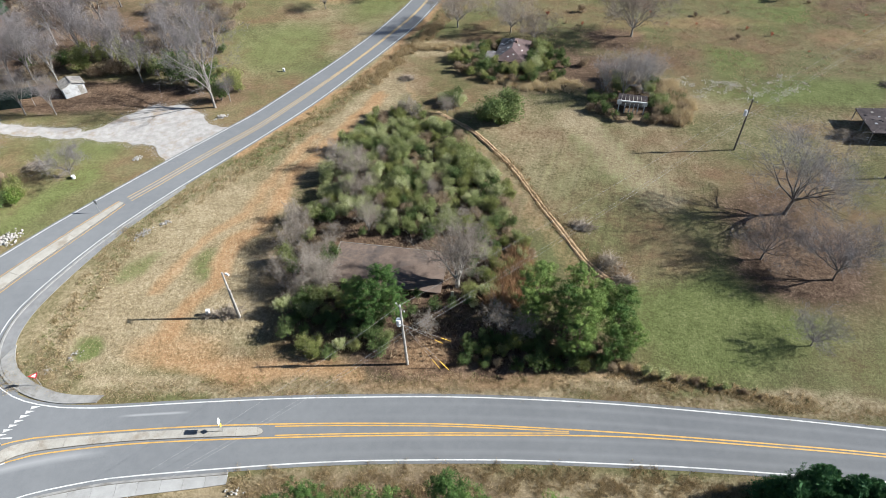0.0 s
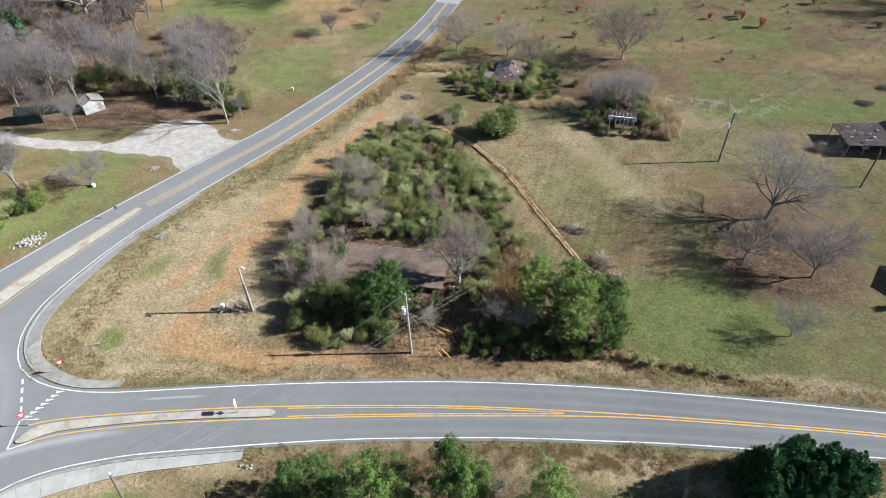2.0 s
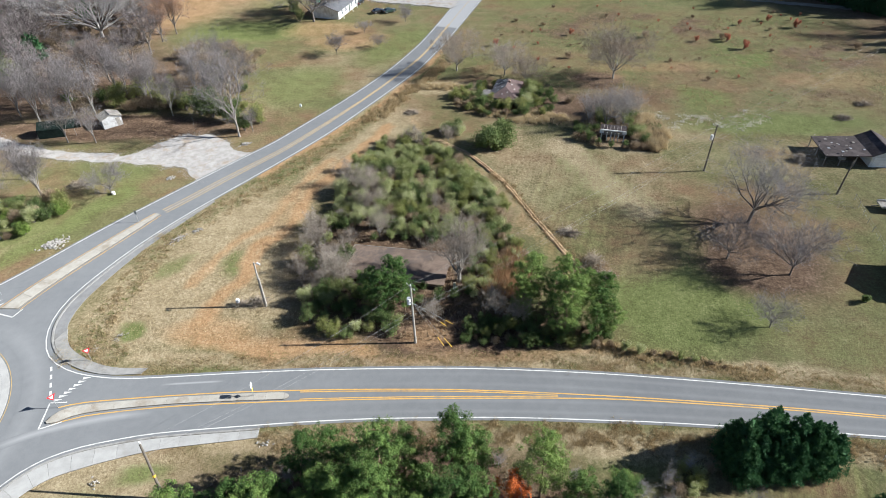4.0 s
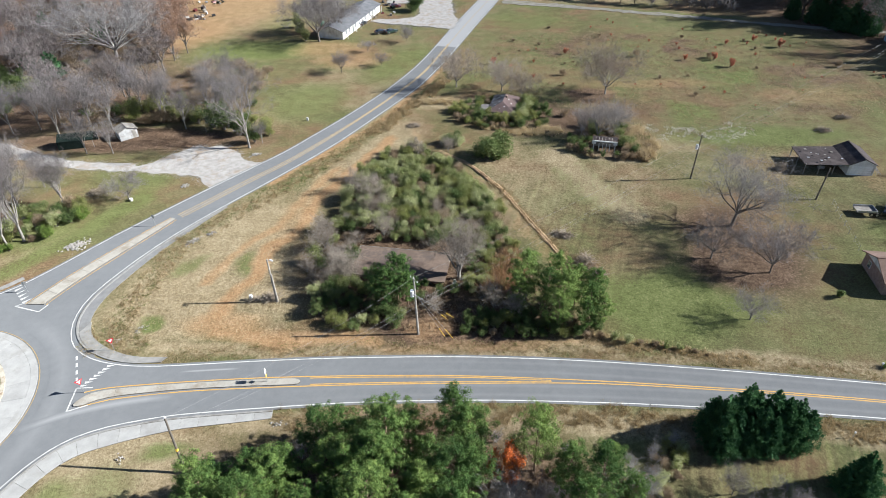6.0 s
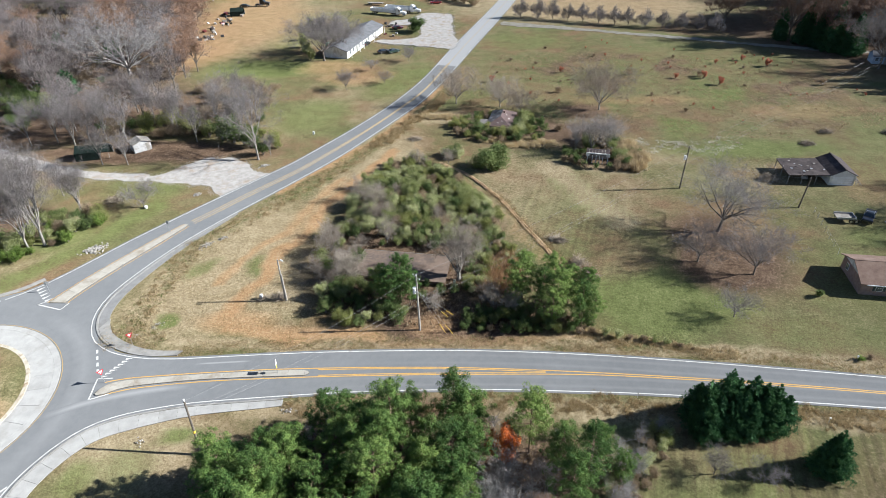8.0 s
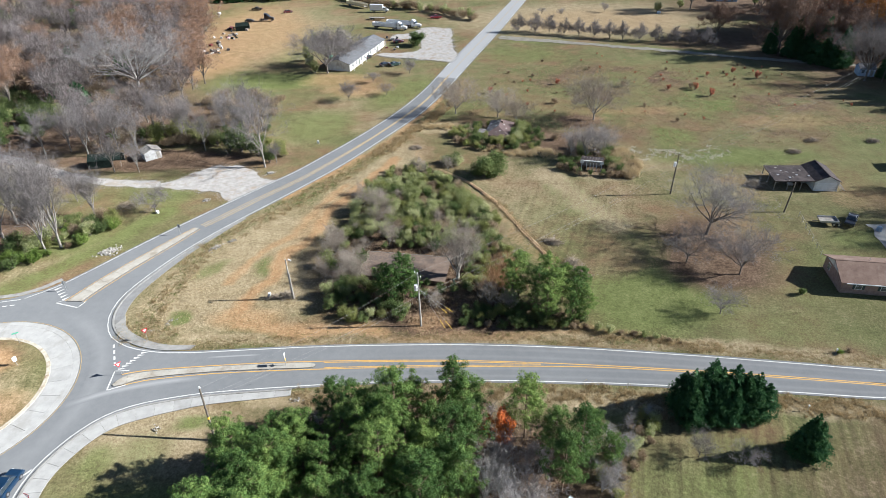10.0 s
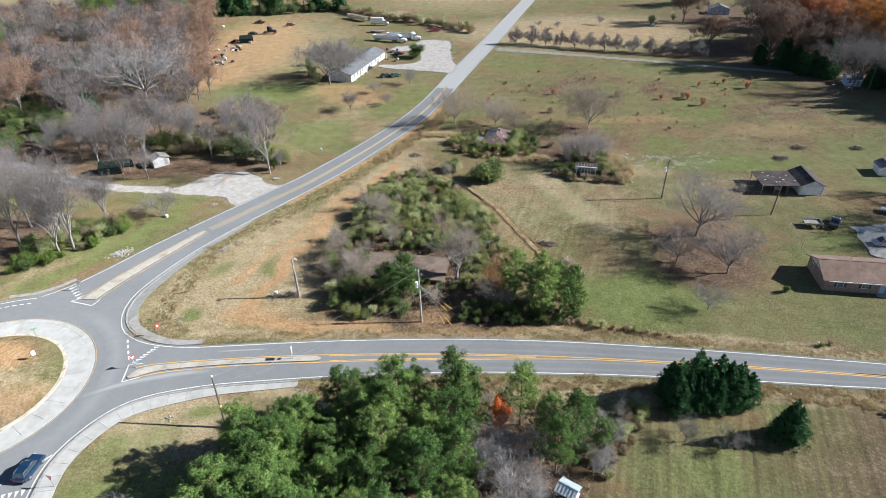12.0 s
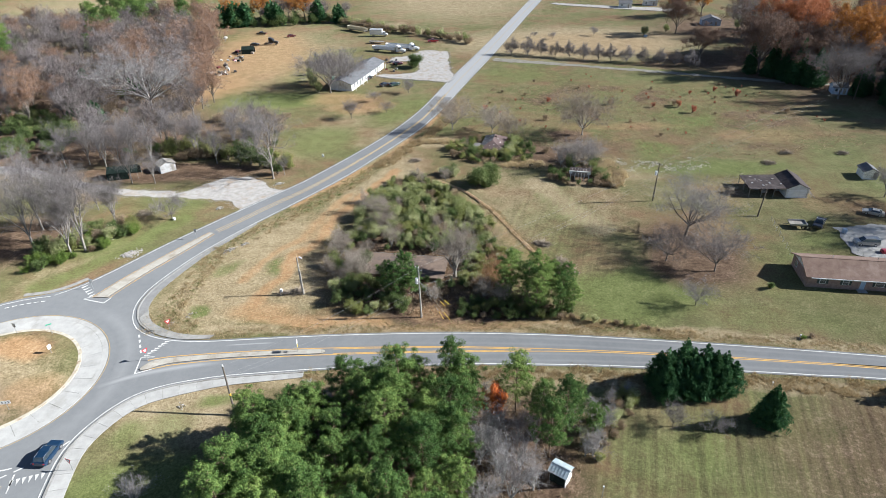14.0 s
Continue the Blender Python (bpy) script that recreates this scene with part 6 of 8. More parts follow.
for x, y, s in ((-58, 158, 1.1), (-62, 163, 1.1), (-66, 157, 1.0), (-69, 166, 1.1), (-60, 150, 1.0), (-74, 160, 1.0), (-55.5, 152, 0.8), (-76, 170, 0.9), (-63, 156, 0.9), (-70, 160, 1.0), (-66, 170, 0.9), (-72, 153, 0.9), (-56, 164, 0.8), (-79, 163, 1.0), (-62, 145, 0.8), (-72, 146, 0.8)):
    plant(drum, x, y, s)

# ---- the wood north-west ----
low_brush = bush(128, 3.4, 3.4, "brownbush", "brush_clump", "brown understorey brush in the wood", n=520, size=0.26, lumps=10)
for k, (x, y) in enumerate(scatter([(-168, 168), (-120, 150), (-90, 152), (-100, 200), (-140, 240), (-230, 250), (-230, 200)], 90, 4.5, 47)):
    plant(low_brush, x, y, rng.uniform(0.7, 1.2))
big = bare(131, 22.0, 20.0, "bare_tree", "very broad pale leafless oak", twigs=5, bark="white_bark", twig="twig_pale", limbs=14, first=0.12, rise=1.0, twig_len=1.5, twig_w=0.036, trunk=0.046)
plant(big, -111.5, 183.4, 1.0)
wood = [bare(133 + i, h, s, "bare_tree", "leafless mauve-grey woodland tree", twigs=2, depth=2, limbs=6, first=0.24, rise=0.95, twig_len=2.1, twig_w=0.075, twig="twig_mauve") for i, (h, s) in enumerate(((15.0, 6.6), (13.0, 6.2)))]
rust = [leafy_tree(141 + i, h, s, mt, "oak_tree", lab, size=z, per=p, share=sh, puff=1.35, rise=0.8, depth=2, limbs=9) for i, (h, s, mt, lab, p, sh, z) in enumerate((
    (17.0, 7.0, "rustleaf", "oak holding rust-brown leaves", 70, 0.24, 0.17), (20.0, 9.0, "orangeleaf", "tall oak with orange autumn leaves", 90, 0.34, 0.24),
    (17.5, 8.0, "brownleaf", "tall oak holding dull brown leaves", 48, 0.4, 0.22), (18.0, 6.0, "coralleaf", "tall maple with coral-red autumn leaves", 80, 0.32, 0.24)))]
for x, y, s in ((-99, 203, 0.8), (-103, 220, 0.95), (-106, 238, 1.0), (-112, 255, 1.0), (-117, 272, 1.0), (-121, 290, 1.0), (-128, 308, 1.05), (-128, 268, 0.95), (-122, 240, 0.9), (-138, 322, 1.0), (-160, 205, 0.6), (-186, 188, 0.6), (-146, 262, 0.7), (-230, 300, 0.8), (-210, 315, 0.8), (-96, 190, 0.55), (-152, 232, 0.5)):
    plant(rust[0], x, y, s)
WOODS = [(-80, 148), (-92, 178), (-104, 206), (-128, 290), (-150, 330), (-215, 330), (-260, 290), (-270, 230), (-215, 178), (-168, 164), (-120, 146), (-96, 136)]
for k, (x, y) in enumerate(scatter(WOODS, 150, 5.7, 41, [(-111, 183, 18), (-104, 170, 10)])):
    plant(rust[0] if k % 6 == 5 else wood[k % 2], x, y, rng.uniform(0.72, 1.1))
for k, (x, y) in enumerate(scatter([(-200, 330), (-150, 330), (-140, 350), (-190, 360)], 8, 7.0, 42)):
    plant(inner_pines[k % 2], x, y, rng.uniform(1.2, 1.5))
for x, y, s in ((-196, 322, 1.1), (-172, 262, 0.9), (-205, 262, 0.9)):
    plant(inner_pines[0], x, y, s)
for k, (x, y) in enumerate(scatter([(-165, 160), (-120, 143), (-114, 152), (-150, 176), (-175, 178)], 34, 4.0, 43)):
    plant(privet[k % 2] if k % 3 else grey[0], x, y, rng.uniform(0.9, 1.3))
for k, (x, y) in enumerate(scatter([(-168, 172), (-120, 158), (-112, 176), (-140, 240), (-230, 250), (-230, 200)], 46, 6.0, 46, [(-116, 188, 9)])):
    plant(far_cedar if k % 4 == 0 else (privet[k % 2] if k % 4 == 1 else drum), x, y, rng.uniform(0.7, 1.2), label="evergreen and briar undergrowth in the wood")
for k, (x, y) in enumerate(scatter([(-92, 330), (-72, 334), (-60, 336), (-60, 344), (-96, 342), (-130, 336), (-128, 328)], 24, 4.2, 44)):
    plant(far_cedar if k % 3 == 0 else privet[k % 2], x, y, rng.uniform(1.3, 2.0), label="dark evergreen growth at the yard's far edge")
for k, (x, y) in enumerate(scatter([(-130, 340), (-56, 342), (-58, 362), (-136, 360)], 15, 7.0, 45)):
    plant(rust[1] if k % 4 == 0 else wood[k % 2], x, y, rng.uniform(0.6, 0.9))
hedge_line = spline([(-58, 336), (-47, 324), (-36, 314), (-24, 306), (-10, 298), (4, 286), (13, 277)], 2.6)
for k, (x, y) in enumerate(hedge_line):
    plant(drum if k % 2 else grey[k % 3], x + rng.normal() * 1.2, y + rng.normal() * 1.5, rng.uniform(1.0, 1.5), label="unkempt grey-brown hedgerow shrub")

RUST_N = [(-157.0, 326.0), (-135.0, 284.0), (-114.0, 244.0), (-99.0, 212.0), (-119.0, 228.0), (-102.0, 198.0), (-88.0, 185.0), (-143.0, 278.0), (-132.0, 299.0), (-111.0, 255.0), (-128.0, 257.0), (-106.0, 217.0), (-90.0, 178.0), (-235.0, 308.0), (-235.0, 325.0), (-184.0, 218.0)]
PINE_N = [(-199.0, 322.0, 1.5), (-204.0, 350.0, 1.5), (-190.0, 339.0, 1.5), (-189.0, 354.0, 1.5), (-169.0, 319.0, 1.5), (-179.0, 303.0, 1.5), (-175.0, 280.0, 1.5), (-215.0, 264.0, 1.5), (-192.0, 228.0, 1.5)]
for k, (x, y) in enumerate(scatter([(-157.0, 163.0), (-133.0, 165.0), (-116.0, 139.0), (-126.0, 129.0), (-138.0, 132.0)], 34, 2.8, 48)):
    plant(privet[k % 2], x, y, rng.uniform(0.9, 1.5), label="dark evergreen understorey shrub in the wood")
for k, (x, y) in enumerate(RUST_N):
    plant(rust[0], x, y, 0.62 + 0.035 * (k * 7 % 9), label="oak holding pale rust-brown leaves")
for x, y, s in PINE_N:
    plant(inner_pines[1], x, y, s)

# ---- the wood east of the lane ----
ORANGE, BROWN, CORAL = 1, 2, 3
for k, x, y, s in ((ORANGE, 164, 206, 1.4), (ORANGE, 176, 216, 1.3), (ORANGE, 214, 222, 1.3), (ORANGE, 205, 196, 1.15), (ORANGE, 232, 238, 1.3), (ORANGE, 139, 338, 0.9), (ORANGE, 156, 342, 0.9),
                   (CORAL, 158, 236, 1.5), (CORAL, 150, 246, 1.4), (CORAL, 172, 252, 1.4), (CORAL, 236, 262, 1.3), (CORAL, 205, 258, 1.2),
                   (BROWN, 131, 211, 1.5), (BROWN, 150, 204, 1.3), (BROWN, 141, 199, 1.05), (BROWN, 142, 234, 1.2), (BROWN, 116, 236, 0.9), (BROWN, 184, 236, 1.5), (BROWN, 192, 212, 1.4), (BROWN, 222, 204, 1.4), (BROWN, 244, 222, 1.5), (BROWN, 200, 238, 1.4), (BROWN, 178, 272, 1.5), (BROWN, 216, 276, 1.5),
                   (BROWN, 252, 252, 1.5), (BROWN, 190, 292, 1.4), (BROWN, 158, 292, 1.2), (BROWN, 123, 290, 1.2), (BROWN, 228, 180, 1.3), (BROWN, 178, 159, 1.6), (BROWN, 192, 166, 1.6), (BROWN, 206, 176, 1.3), (BROWN, 176, 184, 1.2), (BROWN, 268, 236, 1.5), (BROWN, 214, 160, 1.4), (BROWN, 238, 162, 1.4), (BROWN, 224, 150, 1.3), (BROWN, 200, 152, 1.3), (BROWN, 256, 180, 1.5), (BROWN, 250, 202, 1.5), (BROWN, 196, 184, 1.3), (BROWN, 186, 176, 1.25), (BROWN, 138, 226, 1.2), (BROWN, 186, 150, 1.55), (BROWN, 180, 172, 1.5), (BROWN, 176, 152, 1.4)):
    plant(rust[k], x, y, s)
for k, (x, y) in enumerate(scatter([(176, 196), (215, 186), (262, 226), (250, 290), (150, 300), (150, 250)], 26, 9.0, 51)):
    plant(wood[k % 2], x, y, rng.uniform(0.95, 1.35), label="leafless grey woodland tree")
plant(dense[0], 145.0, 176.0, 2.0, tall=1.15)
plant(dense[1], 160.0, 196.0, 1.7, tall=1.2)
for k, (x, y) in enumerate(scatter([(150, 196), (172, 178), (215, 176), (225, 235), (160, 240)], 14, 7.5, 52)):
    plant(far_cedar if k % 3 == 0 else low_brush, x, y, rng.uniform(0.8, 1.3), label="dark undergrowth beneath tall oaks")
plant(dense[0], -45.0, 195.0, 2.1, tall=0.85)
plant(dense[1], -46.0, 206.0, 1.6)
plant(dense[0], -40.5, 203.0, 1.5)
for x, y, s in ((-50, 196, 1.2), (-53, 203, 1.2), (-56, 212, 1.1), (-58, 222, 1.0), (-59, 245, 0.9)):
    plant(grey[2], x, y, s, label="grey-green shrub behind the white building")
for x, y, s in ((153.0, 178.4, 0.72), (156.6, 180.0, 0.78), (139.5, 196.5, 1.15), (136.5, 201.0, 0.9), (148.0, 194.0, 0.8), (158.5, 160.0, 1.45), (160.0, 166.0, 1.5), (163.5, 172.0, 1.5), (162.0, 155.0, 1.4), (166.0, 180.0, 1.35), (143.0, 190.5, 1.0), (134.0, 206.0, 1.0), (128.0, 212.0, 0.85)):
    plant(tall_cedar, x, y, s, label="dark cedar at the edge of the wood")
for x, y, s in ((105.5, 287.0, 1.5), (120, 296, 1.2), (160, 300, 1.6)):
    plant(grey[0], x, y, s, label="rounded grey shrub beside a lawn")

# ---- weeds and rough grass ----
def fringe(line, d0, d1, count, seed):
    r = np.random.default_rng(seed)
    p = spline(line, 0.5)
    i = r.integers(1, len(p) - 1, count)
    return (p + normals(p) * r.uniform(d0, d1, (len(p), 1)))[i] + r.normal(size=(count, 2)) * 0.5


near = lambda line, x0, x1: [q for q in line if x0 < q[0] < x1]
tufts("dry_weeds", fringe(near(S_SOUTH, -27, 80), -4.2, -1.0, 5200, 1), 0.42, "strawblade", 1, "dry brown weeds along the road's south verge")
tufts("dry_grass", fringe(near(S_NORTH, -45, 80), 0.9, 3.0, 3600, 2), 0.26, "strawblade", 2, "dry pale grass along the road's north verge")
tufts("green_weeds", fringe(near(S_NORTH, -45, 80), 0.9, 3.4, 900, 3), 0.22, "greenblade", 3, "green tufts in the verge")
tufts("dry_grass", fringe(near(NE_EAST, -60, 8), 2.0, 6.5, 6000, 4), 0.34, "strawblade", 4, "rough straw-coloured grass beside the road")
tufts("green_weeds", fringe(near(NE_EAST, -60, -20), 1.8, 6.0, 1500, 5), 0.25, "greenblade", 5, "green weeds in rough grass")
tufts("dry_grass", scatter([(-58, 50), (-50, 45.5), (-20, 46), (-26, 60), (-30, 90), (-22, 108), (-40, 88), (-56, 66)], 2600, 0.3, 6), 0.2, "strawblade", 6, "thin dry grass over clay", spread=0.5, count=7)
tufts("reeds", fringe([(-22, 121), (-16.5, 130), (-11, 140), (-5, 152), (0, 164)], -4.2, -0.6, 1700, 21), 0.85, "strawblade", 21, "tall tawny grass along the road bank", width=0.07)
tufts("reeds", fringe([(-8, 141), (-3, 140), (2, 138), (9, 125), (18, 121), (28, 120)], -2.5, 2.5, 3200, 7), 1.0, "strawblade", 7, "tall tawny dead grass round the ruin", width=0.07)
tufts("reeds", fringe([(42.5, 106.0), (46.0, 108), (46.6, 113), (45.0, 119)], -2.4, 2.4, 900, 8), 2.3, "strawblade", 8, "tall tawny dead grass beside the ruin", width=0.08)
tufts("reeds", fringe([(41.5, 106.0), (45.0, 108), (46.0, 113), (44.0, 119)], -2.8, 2.8, 900, 18), 1.8, "brownbush", 18, "tall brown dead weeds beside the ruin", width=0.08)
tufts("reeds", scatter([(4.5, 57.5), (9.5, 57), (12.5, 62), (11.5, 69), (8.5, 67)], 520, 0.22, 9), 2.5, "caneblade", 9, "tall russet dead canes in the thicket", width=0.1)
tufts("undergrowth", scatter([(-24, 52), (-8, 48.5), (22, 46.5), (12, 66), (6, 92), (-10, 102), (-22, 80)], 1500, 0.4, 10), 0.6, "brownbush", 10, "brown undergrowth beneath the thicket", width=0.09)
tufts("undergrowth", scatter([(-30, 27), (0, 28.5), (22, 22), (14, 4), (-30, 0)], 1300, 0.4, 11), 0.6, "brownbush", 11, "brown undergrowth beneath the pines", width=0.09)
tufts("field_weeds", scatter([(5, 150), (20, 200), (110, 190), (130, 130), (60, 115), (48, 125)], 900, 1.0, 12), 0.45, "brownbush", 12, "dark weed clumps in the pasture", spread=0.9, count=16, width=0.1)
tufts("field_weeds", scatter([(5, 150), (24, 205), (110, 190), (130, 130), (60, 118), (48, 125)], 1800, 0.7, 13), 0.3, "strawblade", 13, "pale weed clumps in the pasture", spread=0.8, count=12, width=0.08)
tufts("bleached_stalks", fringe([(46, 122), (52, 118), (60, 116.5), (68, 118), (75, 121)], -4.5, 4.0, 330, 19), 0.3, "paleblade", 19, "bleached stalks strewn across the pasture", width=0.09, spread=0.6)
tufts("berm_weeds", fringe([(9, 96), (14, 84), (18.5, 73), (22, 66)], -1.0, 1.0, 800, 14), 0.4, "strawblade", 14, "dry grass on the clay bank")
tufts("hedge_grass", fringe([(20, 46.4), (28, 44.6), (36, 42.4), (44, 41)], -0.8, 0.9, 700, 15), 0.5, "strawblade", 15, "tawny dead grass along the hedge", width=0.07)

# ---- buildings ----
def gable(owner, x0, y0, x1, y1, eave, ridge, axis, wall, roof, over=0.4, thick=0.14, wall_name="wall"):
    """Walls with gable ends and a two-sided roof; the ridge runs along x or y."""
    if axis == "x":
        mid = (y0 + y1) / 2
        bm = extrude_x([(y0, -0.1), (y1, -0.1), (y1, eave), (mid, ridge - 0.05), (y0, eave)], x0, x1)
        part(wall_name, bm, wall, owner)
        run = (y1 - y0) / 2
        fall = (ridge - eave) / run * over
        for s in (-1, 1):
            e = mid + s * (run + over)
            bm = extrude_x([(mid, ridge + thick), (mid, ridge), (e, eave - fall), (e, eave - fall + thick)], x0 - over, x1 + over)
            part("roof_side", bm, roof, owner)
        part("ridge_cap", box(x0 - over, mid - 0.14, ridge + thick - 0.05, x1 + over, mid + 0.14, ridge + thick + 0.03), roof, owner)
    else:
        mid = (x0 + x1) / 2
        turn = Matrix.Rotation(radians(90), 4, "Z")
        hold = lambda bm: (bmesh.ops.transform(bm, matrix=turn, verts=bm.verts), bm)[1]
        bm = hold(extrude_x([(-x0, -0.1), (-x1, -0.1), (-x1, eave), (-mid, ridge - 0.05), (-x0, eave)], y0, y1))
        part(wall_name, bm, wall, owner)
        run = (x1 - x0) / 2
        fall = (ridge - eave) / run * over
        for s in (-1, 1):
            e = -mid + s * (run + over)
            part("roof_side", hold(extrude_x([(-mid, ridge + thick), (-mid, ridge), (e, eave - fall), (e, eave - fall + thick)], y0 - over, y1 + over)), roof, owner)
        part("ridge_cap", box(mid - 0.14, y0 - over, ridge + thick - 0.05, mid + 0.14, y1 + over, ridge + thick + 0.03), roof, owner)


def window(owner, x, y, z, w, h, face="y-", shutters=None):
    """A framed pane on a wall that faces -y, +y, -x or +x."""
    turn = {"y-": 0, "x+": 90, "y+": 180, "x-": -90}[face]
    at = pose(x, y, z, 0, 0, turn)
    fr = box(-w / 2 - 0.09, -0.06, -0.09, w / 2 + 0.09, 0.05, h + 0.09, 0.01)
    win = part("window", fr, M["white_metal"], owner, "white window frame", at)
    part("pane", box(-w / 2, -0.085, 0, w / 2, -0.062, h * 0.48), M["house_glass"], win)
    part("pane", box(-w / 2, -0.085, h * 0.52, w / 2, -0.062, h), M["house_glass"], win)
    if shutters:
        for s in (-1, 1):
            c = s * (w / 2 + 0.33)
            part("shutter", box(c - 0.2, -0.075, -0.05, c + 0.2, 0.0, h + 0.05, 0.01), shutters, win, "dark shutter")


def brick_house():
    h = thing("brick_house", (71.1, 55.8, 0), "low brown brick ranch house with brown shingle roof", "house", rz=-9.0)
    gable(h, 0, 0, 22, 8.4, 2.65, 4.35, "x", M["brick"], M["roof_brown"], over=0.55)
    for x in np.arange(0.4, 21.8, 1.35):
        part("gutter_board", box(x, -0.66, 2.36, x + 1.33, -0.58, 2.54), M["white_metal"], h)
    for x, w in ((2.9, 1.0), (7.2, 1.0), (13.4, 1.5), (18.2, 1.0)):
        window(h, x, 0, 1.05, w, 1.15, shutters=M["shutter"])
    part("door", box(9.9, -0.07, 0.15, 10.8, 0.02, 2.2, 0.01), M["pale_blue"], h, "pale blue front door")
    part("doorstep", box(9.5, -1.1, 0.0, 11.2, -0.05, 0.18, 0.02), M["concrete"], h)
    part("gable_board", extrude_x([(0.3, 2.68), (8.1, 2.68), (4.2, 4.2)], -0.05, -0.01), M["white_wall"], h, "pale gable boards")
    window(h, 0, 6.2, 1.0, 0.9, 1.1, "x-")
    for x in (6.0, 14.5):
        part("roof_vent", rod((x, 5.4, 3.7), (x, 5.4, 4.5), 0.09), M["galv"], h)


def barn():
    h = thing("garage_barn", (86.4, 95.6, 0), "white garage with rusty sheet roof and open lean-to", "garage", rz=-6.0)
    gable(h, 0, 0, 5.4, 8.6, 2.6, 3.9, "y", M["white_wall"], M["roof_rust"], over=0.3)
    part("lean_to_roof", extrude_x([(0, 0), (8.8, 0), (8.8, 0.12), (0, 0.12)], -9.2, 0.2), M["roof_rust"], h, "patched rusty sheets", Matrix.Translation((0, -0.2, 2.5)) @ Matrix.Rotation(radians(-2.0), 4, "Y"))
    r = np.random.default_rng(3)
    for _ in range(13):
        x, y = r.uniform(-9, -0.6), r.uniform(0, 8)
        w = r.uniform(0.2, 0.6)
        part("roof_sheet", box(x, y, 2.64 - (0 - x) * -0.035 + 0.012, x + w, y + w * r.uniform(0.4, 1.2), 2.67 - (0 - x) * -0.035 + 0.012), M["galv" if r.random() < 0.3 else "old_wood"], h)
    for x in (-9.0, -6.0, -3.0):
        for y in (0.0, 4.2, 8.2):
            part("post", rod((x, y, 0), (x, y, 2.5 + x * -0.0 + 0.05), 0.09, sides=6), M["old_wood"], h)
    part("garage_door", box(0.5, -0.06, 0.02, 4.9, 0.0, 2.2, 0.01), M["white_metal"], h, "white panelled garage door")
    for z in (0.55, 1.1, 1.65):
        part("door_rib", box(0.5, -0.085, z - 0.025, 4.9, -0.05, z + 0.025), M["white_wall"], h)
    for k in range(5):
        part("leaning_plank", rod((6.0 + k * 0.35, 0.2, 0.05), (5.45, 0.4 + 0.1 * k, 2.3), 0.05, sides=4), M["old_wood"], h)
    for x, y, w, hh in ((-6.5, 5.5, 1.6, 1.1), (-3.2, 6.2, 1.8, 1.4), (-1.2, 4.0, 1.0, 0.9), (-4.8, 2.4, 1.2, 0.7)):
        tagged(part("storage_crate", box(x, y, 0, x + w, y + w * 0.7, hh, 0.03), M["clutter"], None, "", h.matrix_basis.copy()), "weathered crate stored under the lean-to", "crate")


def small_house(name, x, y, rz, w, d, eave, ridge, wall, roof, label, axis="x", windows=(), category="house"):
    h = thing(name, (x, y, 0), label, category, rz=rz)
    gable(h, -w / 2, -d / 2, w / 2, d / 2, eave, ridge, axis, wall, roof, over=0.3)
    for wx, face in windows:
        if face in ("y-", "y+"):
            window(h, wx, -d / 2 if face == "y-" else d / 2, 1.0, 0.9, 1.1, face)
        else:
            window(h, w / 2 if face == "x+" else -w / 2, wx, 1.0, 0.9, 1.1, face)
    part("door", box(w * 0.2, -d / 2 - 0.06, 0.1, w * 0.2 + 0.9, -d / 2 + 0.02, 2.1, 0.01), M["old_wood"], h)
    return h


